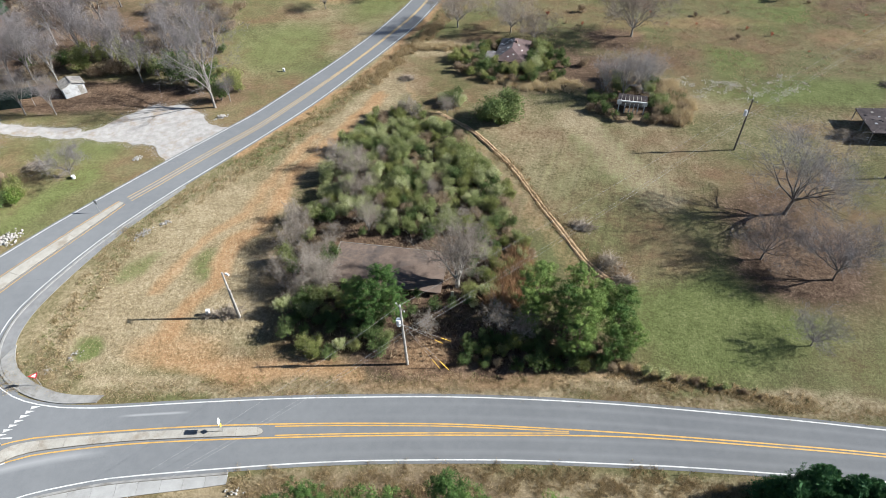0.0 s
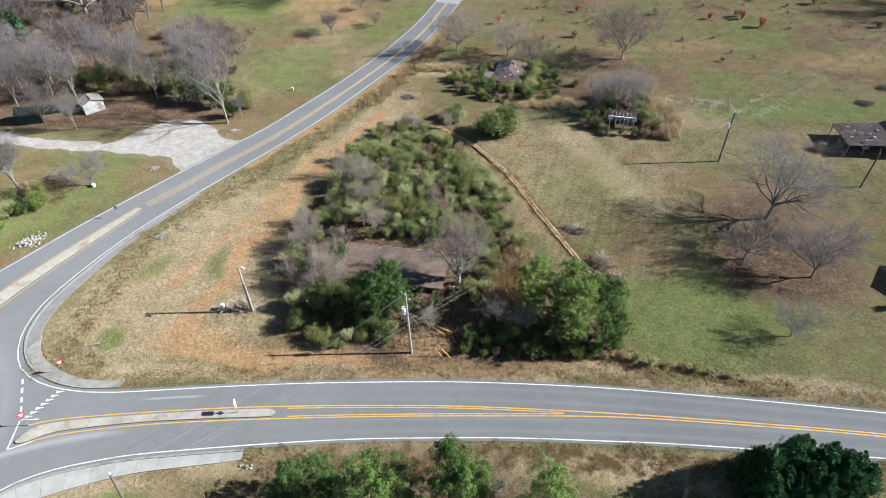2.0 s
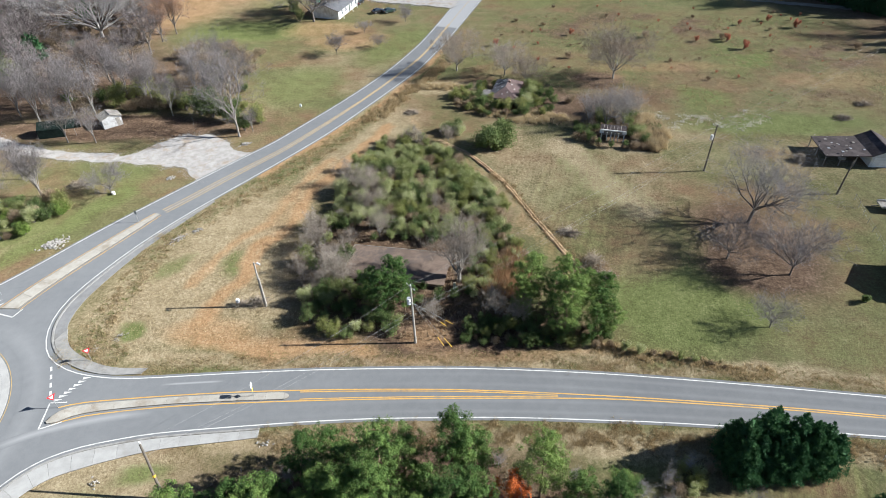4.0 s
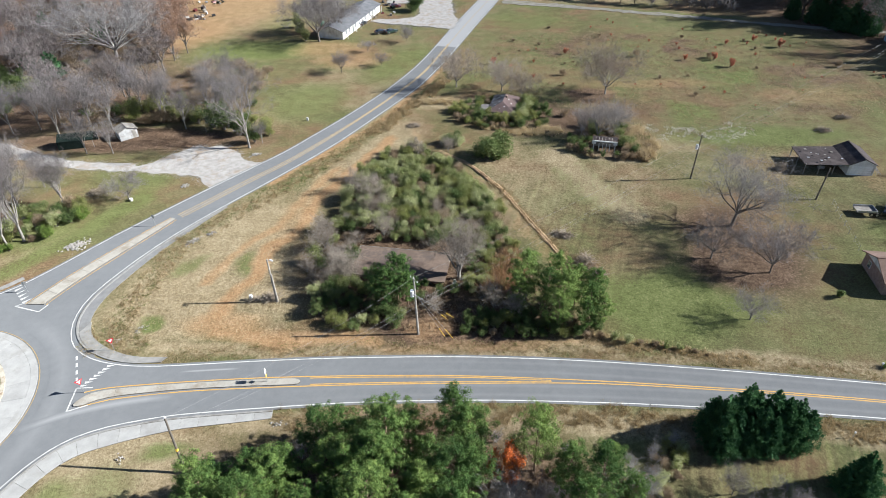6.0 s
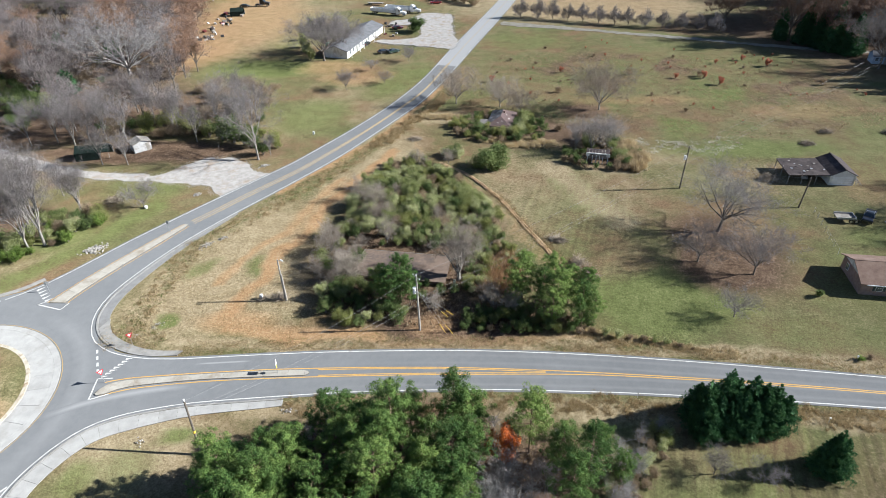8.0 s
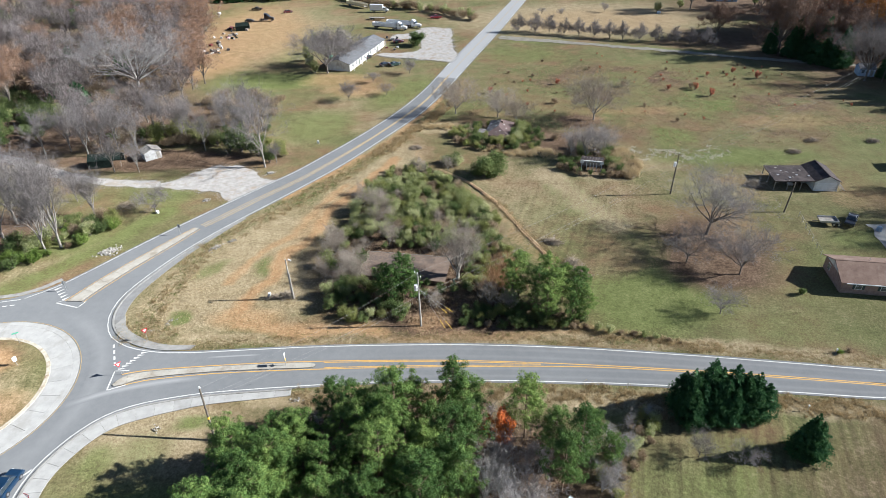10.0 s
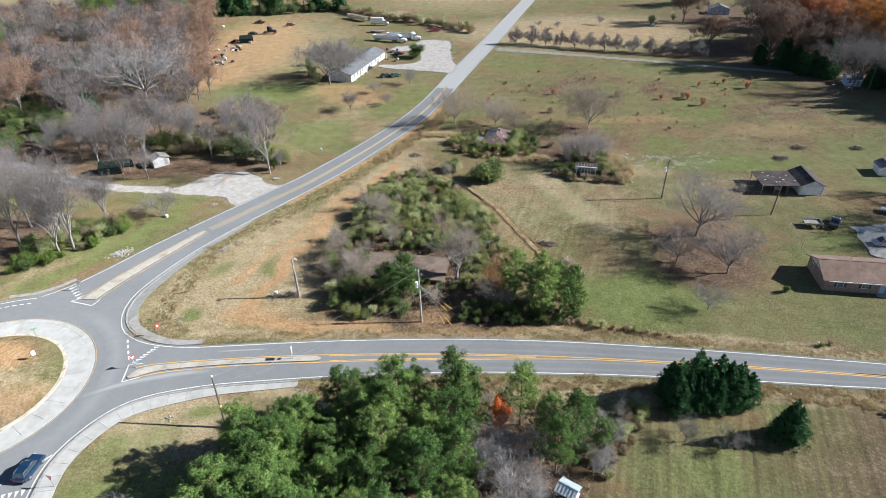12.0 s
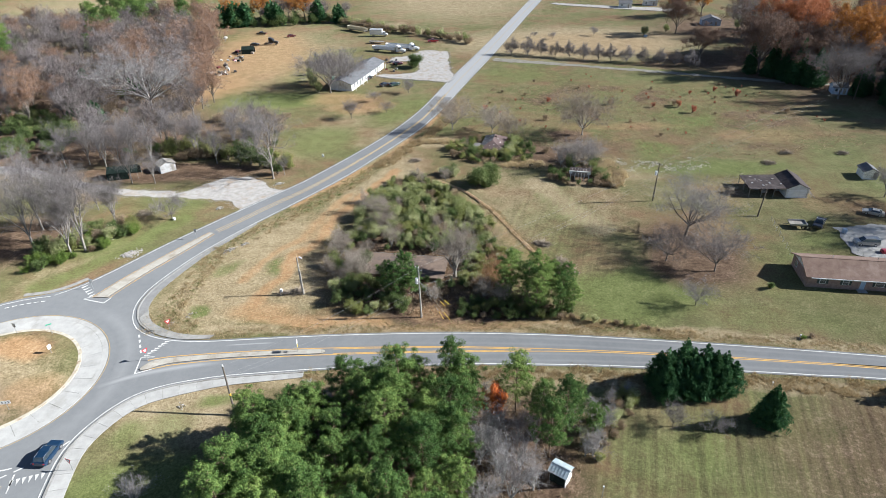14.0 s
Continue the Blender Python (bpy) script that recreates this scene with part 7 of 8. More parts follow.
brick_house()
barn()
small_house("white_shed", 114.4, 107.6, -10, 3.6, 4.2, 2.2, 3.1, M["white_wall"], M["roof_grey"], "small white weathered shed on grass", "y", category="shed")
def hip_house():
    """The abandoned house: low walls under a long hip roof whose rear slope has fallen in, and a lean-to."""
    h = thing("abandoned_house", (14.2, 132.4, 0), "abandoned house with maroon hip roof among shrubs", "house", rz=-14)
    h.scale = (0.86, 0.86, 0.72)
    part("wall", box(-3.4, -4.2, -0.1, 3.6, 7.6, 2.15), M["ruin_wall"], h, "weathered blue-grey boards")
    e, top, z0 = [(-4.0, -4.9), (4.2, -4.9), (4.2, 8.2), (-4.0, 8.2)], [(0.1, -0.6), (0.1, 5.2)], 2.1
    for a, b, ridge, mat in ((0, 1, (0,), "roof_ruin"), (1, 2, (0, 1), "roof_ruin"), (2, 3, (1,), "roof_grey"), (3, 0, (1, 0), "roof_old")):
        bm = bmesh.new()
        lo = [bm.verts.new((*e[i], z0)) for i in (a, b)] + [bm.verts.new((*top[i], 4.35)) for i in reversed(ridge)]
        hi = [bm.verts.new((v.co.x * 1.01, v.co.y * 1.01, v.co.z + 0.12)) for v in lo]
        bm.faces.new(lo)
        bm.faces.new(hi)
        for i in range(len(lo)):
            j = (i + 1) % len(lo)
            bm.faces.new((lo[i], lo[j], hi[j], hi[i]))
        part("roof_side", bm, M[mat], h)
    tilt = math.degrees(math.atan2(2.25, 4.1))
    on_west = lambda x, y, dz: Matrix.Translation((x, y, 2.1 + (x + 4.0) * 2.25 / 4.1 + 0.13 + dz)) @ Matrix.Rotation(radians(-tilt), 4, "Y")
    # the slope is unbroken here; a flat dark sheet paints the hole's shade
    part("roof_hole", box(-1.3, -2.0, -0.01, 1.3, 2.0, 0.015), M["dark_metal"], h, "dark sheet coloured as the shade in a roof hole", on_west(-1.7, 4.2, 0.02))
    r = np.random.default_rng(9)
    for k in range(9):
        x, y = r.uniform(-3.4, -0.6), r.uniform(-2.0, 5.5)
        part("loose_sheet", box(-0.35, -0.25, 0, 0.35, 0.25, 0.02), M["galv" if k % 3 else "white_wall"], h, "", on_west(x, y, 0.05))
    for x, y in ((0.9, -2.6), (2.6, 0.5), (1.5, 2.4), (-0.4, -3.4)):
        z = min(4.35 - abs(x - 0.1) * 2.25 / 4.1, 2.1 + (y + 4.9) * 2.25 / 4.3)
        part("loose_sheet", box(x - 0.2, y - 0.2, z + 0.16, x + 0.2, y + 0.2, z + 0.2), M["white_wall"], h)
    part("lean_to_roof", extrude_x([(-4.6, 1.75), (0.5, 2.05), (0.5, 2.15), (-4.6, 1.85)], -6.6, -3.9), M["roof_old"], h)
    part("lean_to_wall", box(-6.3, -4.3, -0.1, -6.15, 0.3, 1.8), M["ruin_wall"], h)
    part("lean_to_wall", box(-6.3, -4.3, -0.1, -4.0, -4.15, 1.75), M["ruin_wall"], h)
    part("chimney", box(0.4, 2.9, 3.2, 1.0, 3.5, 4.9, 0.03), M["brick"], h)
    for x in (-2.2, 1.6):
        window(h, x, -4.2, 0.9, 0.9, 1.1)
    part("door", box(-0.6, -4.26, 0.1, 0.3, -4.18, 2.0, 0.01), M["old_wood"], h)


hip_house()


def ruined_shed():
    h = thing("ruined_shed", (36.2, 108.4, 0), "collapsed shed with white posts among brush", "shed", rz=-14)
    part("back_wall", box(-2.6, 2.6, 0, 2.6, 2.75, 2.2), M["old_wood"], h)
    part("roof_remnant", extrude_x([(0.6, 2.35), (2.9, 2.5), (2.9, 2.58), (0.6, 2.43)], -2.8, 2.8), M["roof_rust"], h)
    for x in (-2.5, -1.3, -0.4, 0.4, 1.2, 2.4):
        part("post", box(x - 0.09, -0.1, 0, x + 0.09, 0.1, 2.5 if abs(x) > 2 else 2.1), M["white_wall"], h)
    part("header", box(-2.7, -0.12, 2.45, 2.6, 0.1, 2.7), M["white_wall"], h)
    for s in (-2.5, 2.4):
        part("panel", box(s - 0.45, -0.16, 1.9, s + 0.45, -0.1, 2.75), M["white_wall"], h)
    for x in np.arange(-2.2, 2.3, 0.75):
        part("rafter", rod((x, 0, 2.6), (x + 0.1, 2.7, 2.5), 0.06, sides=4), M["old_wood"], h)


ruined_shed()


def fallen_roof():
    """The low littered roof of a sunken building in the thicket."""
    h = thing("low_outbuilding", (-16.9, 70.3, 0), "low sunken outbuilding with littered brown roof", "outbuilding", rz=-9.5)
    part("wall", box(0.5, -7.6, -0.1, 16.4, -0.5, 0.85), M["brick"], h)
    part("roof_sheet", extrude_x([(0.0, 1.02), (0.0, 1.12), (-8.2, 0.98), (-8.2, 0.88)], -0.2, 16.9), M["roof_litter"], h)
    part("edge_board", box(-0.3, -8.2, 0.72, -0.22, 0.0, 1.16), M["old_wood"], h)
    part("edge_board", box(-0.3, 0.0, 0.9, 17.0, 0.08, 1.18), M["old_wood"], h)


fallen_roof()


def tin_shed():
    h = thing("tin_shed", (14.15, 10.75, 0), "small white shed with bluish tin roof", "shed", rz=-36)
    part("wall", extrude_x([(-1.0, 0), (1.05, 0), (1.05, 2.0), (-0.05, 2.5), (-1.0, 2.0)], -1.15, 1.2), M["white_wall"], h)
    for s, label in ((-1, "blue-grey tin sheet"), (1, "pale tin sheet")):
        for k in range(6):
            x = -1.38 + k * 0.46
            e, z = (-1.3, 1.9) if s < 0 else (1.25, 1.95)
            part("roof_sheet", extrude_x([(-0.05, 2.6), (-0.05, 2.56), (e, z), (e, z + 0.04)], x, x + 0.455), M["roof_tin"], h, label)
            part("seam", extrude_x([(-0.05, 2.66), (-0.05, 2.58), (e, z + 0.02), (e, z + 0.1)], x - 0.025, x + 0.025), M["roof_tin"], h)
    part("ridge_cap", box(-1.42, -0.17, 2.55, 1.42, 0.07, 2.64, 0.02), M["roof_tin"], h)
    part("door", box(1.2, -0.45, 0.05, 1.25, 0.45, 1.85, 0.01), M["white_metal"], h)
    part("window_hole", box(1.205, 0.55, 1.2, 1.235, 0.85, 1.6), M["house_glass"], h)
    # near-black panel over the white south wall; its colour gives the eave's shade
    part("front_boards", box(-1.1, -1.06, 0.0, 1.1, -1.0, 1.95), M["tarp"], h, "dark panel coloured as shade below the eave")
    part("corner_board", box(1.16, -1.04, 0, 1.24, -0.95, 2.0), M["white_metal"], h)


tin_shed()


def north_house():
    h = thing("long_white_house", (-36.8, 196.7, 0), "long low white building with grey roof", "house", rz=74)
    gable(h, 0, 0, 37, 9.5, 2.7, 4.3, "x", M["white_wall"], M["roof_grey"], over=0.5)
    for x in (3.0, 6.2, 11.5, 15.0, 21.0, 26.0, 31.5):
        window(h, x, 0, 0.9, 1.2, 1.3)
    for x in (8.8, 18.4, 28.6):
        part("door", box(x, -0.07, 0.05, x + 1.0, 0.02, 2.1, 0.01), M["shutter"], h, "dark door")
    for x in (1.0, 9.0, 13.2, 23.6, 35.0):
        part("porch_post", box(x - 0.07, -1.5, 0, x + 0.07, -1.36, 2.4), M["white_metal"], h)


north_house()
small_house("far_garage", 136, 379, -15, 9.0, 7.0, 2.7, 3.9, M["white_wall"], M["roof_grey"], "pale far garage at the end of a drive", "x", [(-2.5, "y-")], "garage")
small_house("pale_blue_house", 150, 313, -12, 10.0, 7.5, 2.8, 4.6, M["pale_blue"], M["roof_grey"], "pale blue house beneath tall oaks", "y", [(-2.6, "y-"), (0, "y-")])
small_house("pale_blue_cottage", 149.0, 183.4, -14, 5.0, 5.0, 2.5, 3.7, M["pale_blue"], M["roof_grey"], "pale blue cottage half hidden by trees", "x", [(-1.4, "y-"), (0.0, "y-")])
small_house("white_cottage", 118, 372, -15, 8.0, 6.0, 2.6, 4.0, M["white_wall"], M["roof_grey"], "white far house beyond the lawn", "x", [(-2.0, "y-")])
small_house("leaning_hut", -81.8, 120.8, 40, 4.4, 3.4, 2.3, 3.1, M["pale_sheet"], M["old_wood"], "leaning white sheet-metal hut under trees", "y", category="hut")


def tarp_tent(x, y, rz, w, d, h, label, top):
    t = thing("canopy_tent", (x, y, 0), label, "tent", rz=rz)
    part("cover", extrude_x([(-d / 2, h * 0.62), (0, h), (d / 2, h * 0.62), (d / 2, h * 0.56), (0, h * 0.94), (-d / 2, h * 0.56)], -w / 2, w / 2), top, t)
    part("back_sheet", box(-w / 2, d / 2 - 0.04, 0.02, w / 2, d / 2, h * 0.6), M["tarp"], t)
    part("side_sheet", box(-w / 2, -d / 2, 0.02, -w / 2 + 0.04, d / 2, h * 0.6), M["tarp"], t)
    part("front_sheet", box(-w / 2, -d / 2, 0.02, w * 0.2, -d / 2 + 0.04, h * 0.6), M["tarp"], t)
    for sx in (-1, 1):
        for sy in (-1, 1):
            part("leg", rod((sx * (w / 2 - 0.08), sy * (d / 2 - 0.08), 0), (sx * (w / 2 - 0.08), sy * (d / 2 - 0.08), h * 0.62), 0.035, sides=6), M["galv"], t)


tarp_tent(-92.2, 116.6, 12, 8.2, 4.4, 3.4, "dark tarpaulin shelter under bare trees", M["tarp"])
tarp_tent(-95.9, 264.8, 8, 6.0, 4.2, 3.4, "dark canopy shelter standing in the yard", M["tarp"])

# ---- vehicles ----
def wheel(owner, x, y, r, w, side):
    t = part("wheel", rod((x - w / 2, y, r), (x + w / 2, y, r), r, sides=16), M["black"], owner, "black tyre")
    o = x + side * (w / 2 + 0.005)
    part("rim", rod((o - 0.02, y, r), (o + 0.02, y, r), r * 0.62, r * 0.62, sides=12), M["chrome"], t, "bright alloy rim")


CARS = {
    # length, width, body profile (y, z), cabin profile (y, z)
    "suv": (4.6, 1.86, [(-2.3, 0.42), (-2.3, 0.95), (-2.15, 1.08), (0.95, 1.06), (2.05, 0.94), (2.28, 0.74), (2.3, 0.42), (1.7, 0.26), (-1.8, 0.26)], [(-2.12, 1.06), (-1.8, 1.62), (-0.6, 1.7), (0.35, 1.64), (1.05, 1.05)]),
    "sedan": (4.7, 1.8, [(-2.35, 0.42), (-2.33, 0.88), (-2.1, 0.98), (-1.4, 1.0), (0.9, 0.98), (2.1, 0.84), (2.32, 0.66), (2.35, 0.4), (1.8, 0.24), (-1.9, 0.24)], [(-1.75, 0.97), (-1.15, 1.36), (-0.3, 1.44), (0.4, 1.38), (1.1, 0.96)]),
    "van": (5.0, 1.95, [(-2.5, 0.42), (-2.5, 1.0), (-2.4, 1.12), (1.2, 1.08), (2.2, 0.95), (2.48, 0.75), (2.5, 0.42), (1.9, 0.26), (-2.0, 0.26)], [(-2.42, 1.08), (-2.25, 1.72), (-0.8, 1.8), (0.7, 1.72), (1.55, 1.06)]),
    "pickup": (5.5, 1.95, [(-2.75, 0.5), (-2.75, 1.08), (-0.75, 1.08), (-0.7, 1.12), (1.05, 1.12), (2.5, 1.04), (2.72, 0.85), (2.75, 0.48), (2.1, 0.34), (-2.1, 0.34)], [(-0.72, 1.1), (-0.55, 1.74), (0.2, 1.8), (0.6, 1.74), (1.15, 1.1)]),
}


def car(kind, x, y, heading, colour, label, group=""):
    """heading: degrees from +y, counter-clockwise. The wheels stand on the ground."""
    length, width, body, cabin = CARS[kind]
    c = thing({"suv": "suv", "sedan": "car", "van": "minivan", "pickup": "pickup_truck"}[kind], (x, y, 0.035), label, "car", group, rz=heading)
    bm = extrude_x(body, -width / 2, width / 2, inset=[0.97 if z > 0.8 else 1.0 for _, z in body])
    bmesh.ops.bevel(bm, geom=bm.edges[:], offset=0.06, segments=2, affect="EDGES")
    part("body", bm, colour, c)
    cb = extrude_x(cabin, -width / 2 * 0.92, width / 2 * 0.92, inset=[1.0 if z < 1.2 else 0.8 for _, z in cabin])
    bmesh.ops.bevel(cb, geom=cb.edges[:], offset=0.05, segments=2, affect="EDGES")
    part("greenhouse", cb, M["glass"], c, "dark window glass")
    tops = [q for q in cabin if q[1] > 1.3]
    rf = extrude_x([(tops[0][0] + 0.02, tops[0][1]), (tops[1][0], tops[1][1] + 0.02), (tops[-1][0] - 0.06, tops[-1][1] + 0.01), (tops[-1][0] - 0.06, tops[-1][1] - 0.05), (tops[0][0] + 0.02, tops[0][1] - 0.05)], -width / 2 * 0.75, width / 2 * 0.75)
    part("roof", rf, colour, c)
    for s in (-1, 1):
        for f, b in ((0, 1), (len(cabin) - 1, len(cabin) - 2)):
            (y0, z0), (y1, z1) = cabin[f], cabin[b]
            part("pillar", rod((s * width / 2 * 0.92, y0, z0), (s * width / 2 * 0.74, y1, z1), 0.05, sides=5), colour, c)
        part("roof_rail", rod((s * width / 2 * 0.72, tops[0][0], tops[0][1] + 0.04), (s * width / 2 * 0.72, tops[-1][0] - 0.1, tops[-1][1] + 0.04), 0.03, sides=5), M["chrome"], c)
        part("headlight", box(s * width * 0.36 - 0.16, length / 2 - 0.16, 0.62, s * width * 0.36 + 0.16, length / 2 - 0.03, 0.78, 0.02), M["sign_white"], c, "clear headlight")
        part("taillight", box(s * width * 0.4 - 0.12, -length / 2 - 0.01, 0.72, s * width * 0.4 + 0.12, -length / 2 + 0.08, 0.92, 0.02), M["sign_red"], c, "red tail light")
        part("mirror", box(s * width * 0.53 - 0.07, 0.75, 1.0, s * width * 0.53 + 0.07, 0.9, 1.14, 0.02), colour, c)
        for wy in (length * 0.30, -length * 0.29):
            wheel(c, s * (width / 2 - 0.1), wy, 0.35, 0.24, s)
    if kind == "pickup":
        part("bed_liner", box(-width / 2 + 0.12, -2.66, 1.06, width / 2 - 0.12, -0.85, 1.1), M["black"], c, "dark open bed")
    return c


car("suv", -59.35, 16.3, -4, M["car_blue"], "deep blue SUV with dark glass entering roundabout")
car("pickup", 87.0, 80.6, 141, M["car_black"], "black pickup truck parked on grass")
car("van", 92.8, 71.6, 82, M["car_silver"], "silver-beige minivan parked on a concrete slab")
car("sedan", 102.8, 85.6, 58, M["car_silver"], "silver car parked on bare earth")
car("sedan", -24.0, 203.2, -58, M["car_black"], "black car parked before the white building")
car("sedan", -20.2, 203.4, -58, M["car_green"], "dark green car parked before the white building")
car("sedan", -31.6, 214.0, -20, M["car_black"], "dark car parked beside the white wall")
car("sedan", -20.8, 237.0, -80, M["car_maroon"], "maroon car parked by the gravel yard")
car("pickup", -100.0, 307.6, 84, M["car_black"], "dark pickup truck parked on the field")
car("sedan", -82.0, 300.4, -70, M["car_maroon"], "dark maroon car parked on the field")
car("sedan", -97.0, 281.0, -85, M["car_black"], "black car parked on the field")
car("pickup", -5.0, 281.6, 95, M["car_red"], "red truck parked beside the hedgerow")


def semi(x, y, heading, colour, trailer, label, cargo="", dark=False):
    """A tractor unit with a sleeper cab, and a trailer where there is one. It faces +y before turning."""
    s = thing("semi_truck", (x, y, 0.06), label, "truck", rz=heading)
    part("frame", box(-0.45, -3.4, 0.75, 0.45, 3.3, 1.0, 0.02), M["dark_metal"], s)
    hood = extrude_x([(1.3, 0.9), (3.5, 0.8), (3.55, 1.4), (3.3, 1.75), (1.3, 2.0)], -0.85, 0.85, inset=[1, 0.9, 0.85, 0.85, 1])
    bmesh.ops.bevel(hood, geom=hood.edges[:], offset=0.07, segments=2, affect="EDGES")
    part("hood", hood, colour, s)
    cab = extrude_x([(-1.0, 0.9), (1.35, 0.9), (1.35, 2.0), (0.75, 2.9), (-0.2, 3.5), (-1.0, 3.6)], -1.15, 1.15, inset=[1, 1, 1, 0.9, 0.86, 0.86])
    bmesh.ops.bevel(cab, geom=cab.edges[:], offset=0.07, segments=2, affect="EDGES")
    part("cab", cab, colour, s)
    part("windscreen", extrude_x([(1.36, 2.05), (1.42, 2.05), (0.84, 2.86), (0.78, 2.86)], -0.95, 0.95), M["glass"], s)
    part("grille", box(-0.5, 3.5, 0.85, 0.5, 3.58, 1.5, 0.02), M["chrome"], s)
    for q in (-1, 1):
        part("door_window", box(q * 1.1 - 0.03, 0.2, 2.0, q * 1.1 + 0.03, 1.05, 2.6, 0.01), M["glass"], s)
        part("fuel_tank", rod((q * 0.95, -1.2, 0.75), (q * 0.95, 0.6, 0.75), 0.3, sides=12), M["chrome"], s)
        part("exhaust_stack", rod((q * 0.9, -1.1, 1.0), (q * 0.9, -1.1, 3.9), 0.07, sides=8), M["chrome"], s)
        wheel(s, q * 0.98, 2.5, 0.5, 0.3, q)
        for wy in (-2.0, -3.1):
            wheel(s, q * 0.95, wy, 0.5, 0.5, q)
    if trailer:
        t = part("trailer", box(-1.2, -14.0, 1.15, 1.2, -1.6, 1.35, 0.02), trailer, s, "dump trailer")
        for q in (-1, 1):
            part("trailer_side", box(q * 1.2 - 0.05, -14.0, 1.3, q * 1.2 + 0.05, -1.6, 2.6, 0.02), trailer, t)
            for k in range(8):
                part("side_rib", box(q * 1.27 - 0.04, -13.6 + k * 1.65, 1.3, q * 1.27 + 0.04, -13.48 + k * 1.65, 2.6), trailer, t)
            for wy in (-11.6, -12.7):
                wheel(t, q * 0.95, wy, 0.5, 0.5, q)
        for wy in (-14.0, -1.6):
            part("trailer_end", box(-1.2, wy - 0.05, 1.3, 1.2, wy + 0.05, 2.6, 0.02), trailer, t)
        part("load", box(-1.1, -13.9, 1.36, 1.1, -1.7, 1.9), M["dark_metal"], t, "dark open hold")
    return s


semi(-21.4, 259.4, -114, M["car_white"], M["white_metal"], "white semi truck with a long dump trailer")
semi(-15.0, 263.6, -112, M["car_white"], M["white_metal"], "white semi truck with a shorter dump trailer")
semi(-88.6, 282.4, -94, M["car_black"], None, "black semi tractor unit without a trailer")


def box_truck(x, y, heading):
    s = thing("box_truck", (x, y, 0.06), "white box truck parked by the hedgerow", "truck", rz=heading)
    part("frame", box(-0.45, -4.6, 0.7, 0.45, 3.9, 0.95, 0.02), M["dark_metal"], s)
    part("cargo_box", box(-1.25, -4.8, 1.0, 1.25, 1.9, 3.7, 0.05), M["car_white"], s)
    cab = extrude_x([(2.0, 0.7), (4.6, 0.7), (4.65, 1.35), (3.6, 1.6), (3.1, 2.45), (2.0, 2.5)], -1.05, 1.05, inset=[1, 0.95, 0.92, 0.95, 0.85, 0.9])
    bmesh.ops.bevel(cab, geom=cab.edges[:], offset=0.06, segments=2, affect="EDGES")
    part("cab", cab, M["car_white"], s)
    part("windscreen", extrude_x([(3.66, 1.65), (3.7, 1.65), (3.2, 2.38), (3.14, 2.38)], -0.85, 0.85), M["glass"], s)
    for q in (-1, 1):
        part("door_window", box(q * 1.0 - 0.04, 2.4, 1.65, q * 1.0 + 0.02, 3.15, 2.2, 0.01), M["glass"], s)
        for wy in (3.5, -3.0):
            wheel(s, q * 0.95, wy, 0.48, 0.32, q)


box_truck(-34.2, 298.0, -98)


def flat_trailer(x, y, heading, length, side, colour, label):
    t = thing("trailer", (x, y, 0.05), label, "trailer", rz=heading)
    part("deck", box(-1.2, -length / 2, 0.85, 1.2, length / 2, 1.0, 0.02), M["old_wood"], t)
    for q in (-1, 1):
        part("side_panel", box(q * 1.2 - 0.04, -length / 2, 1.0, q * 1.2 + 0.04, length / 2, 1.0 + side, 0.01), colour, t)
        part("rail", box(q * 0.6 - 0.06, -length / 2, 0.65, q * 0.6 + 0.06, length / 2, 0.85), M["dark_metal"], t)
        for wy in (-length * 0.28, -length * 0.28 - 1.0):
            wheel(t, q * 1.0, wy, 0.4, 0.25, q)
    part("tongue", rod((0, length / 2, 0.75), (0, length / 2 + 1.3, 0.55), 0.08, sides=6), M["dark_metal"], t)
    part("end_panel", box(-1.2, -length / 2 - 0.04, 1.0, 1.2, -length / 2 + 0.04, 1.0 + side, 0.01), colour, t)


flat_trailer(-47.5, 312.0, -132, 14.5, 1.5, M["trailer_tan"], "long tan open-topped trailer by the hedgerow")
flat_trailer(81.6, 80.2, 82, 3.6, 0.35, M["galv"], "low grey utility trailer on grass")
flat_trailer(-34.0, 281.0, -100, 7.5, 0.1, M["dark_metal"], "dark flatbed trailer frame in the yard")

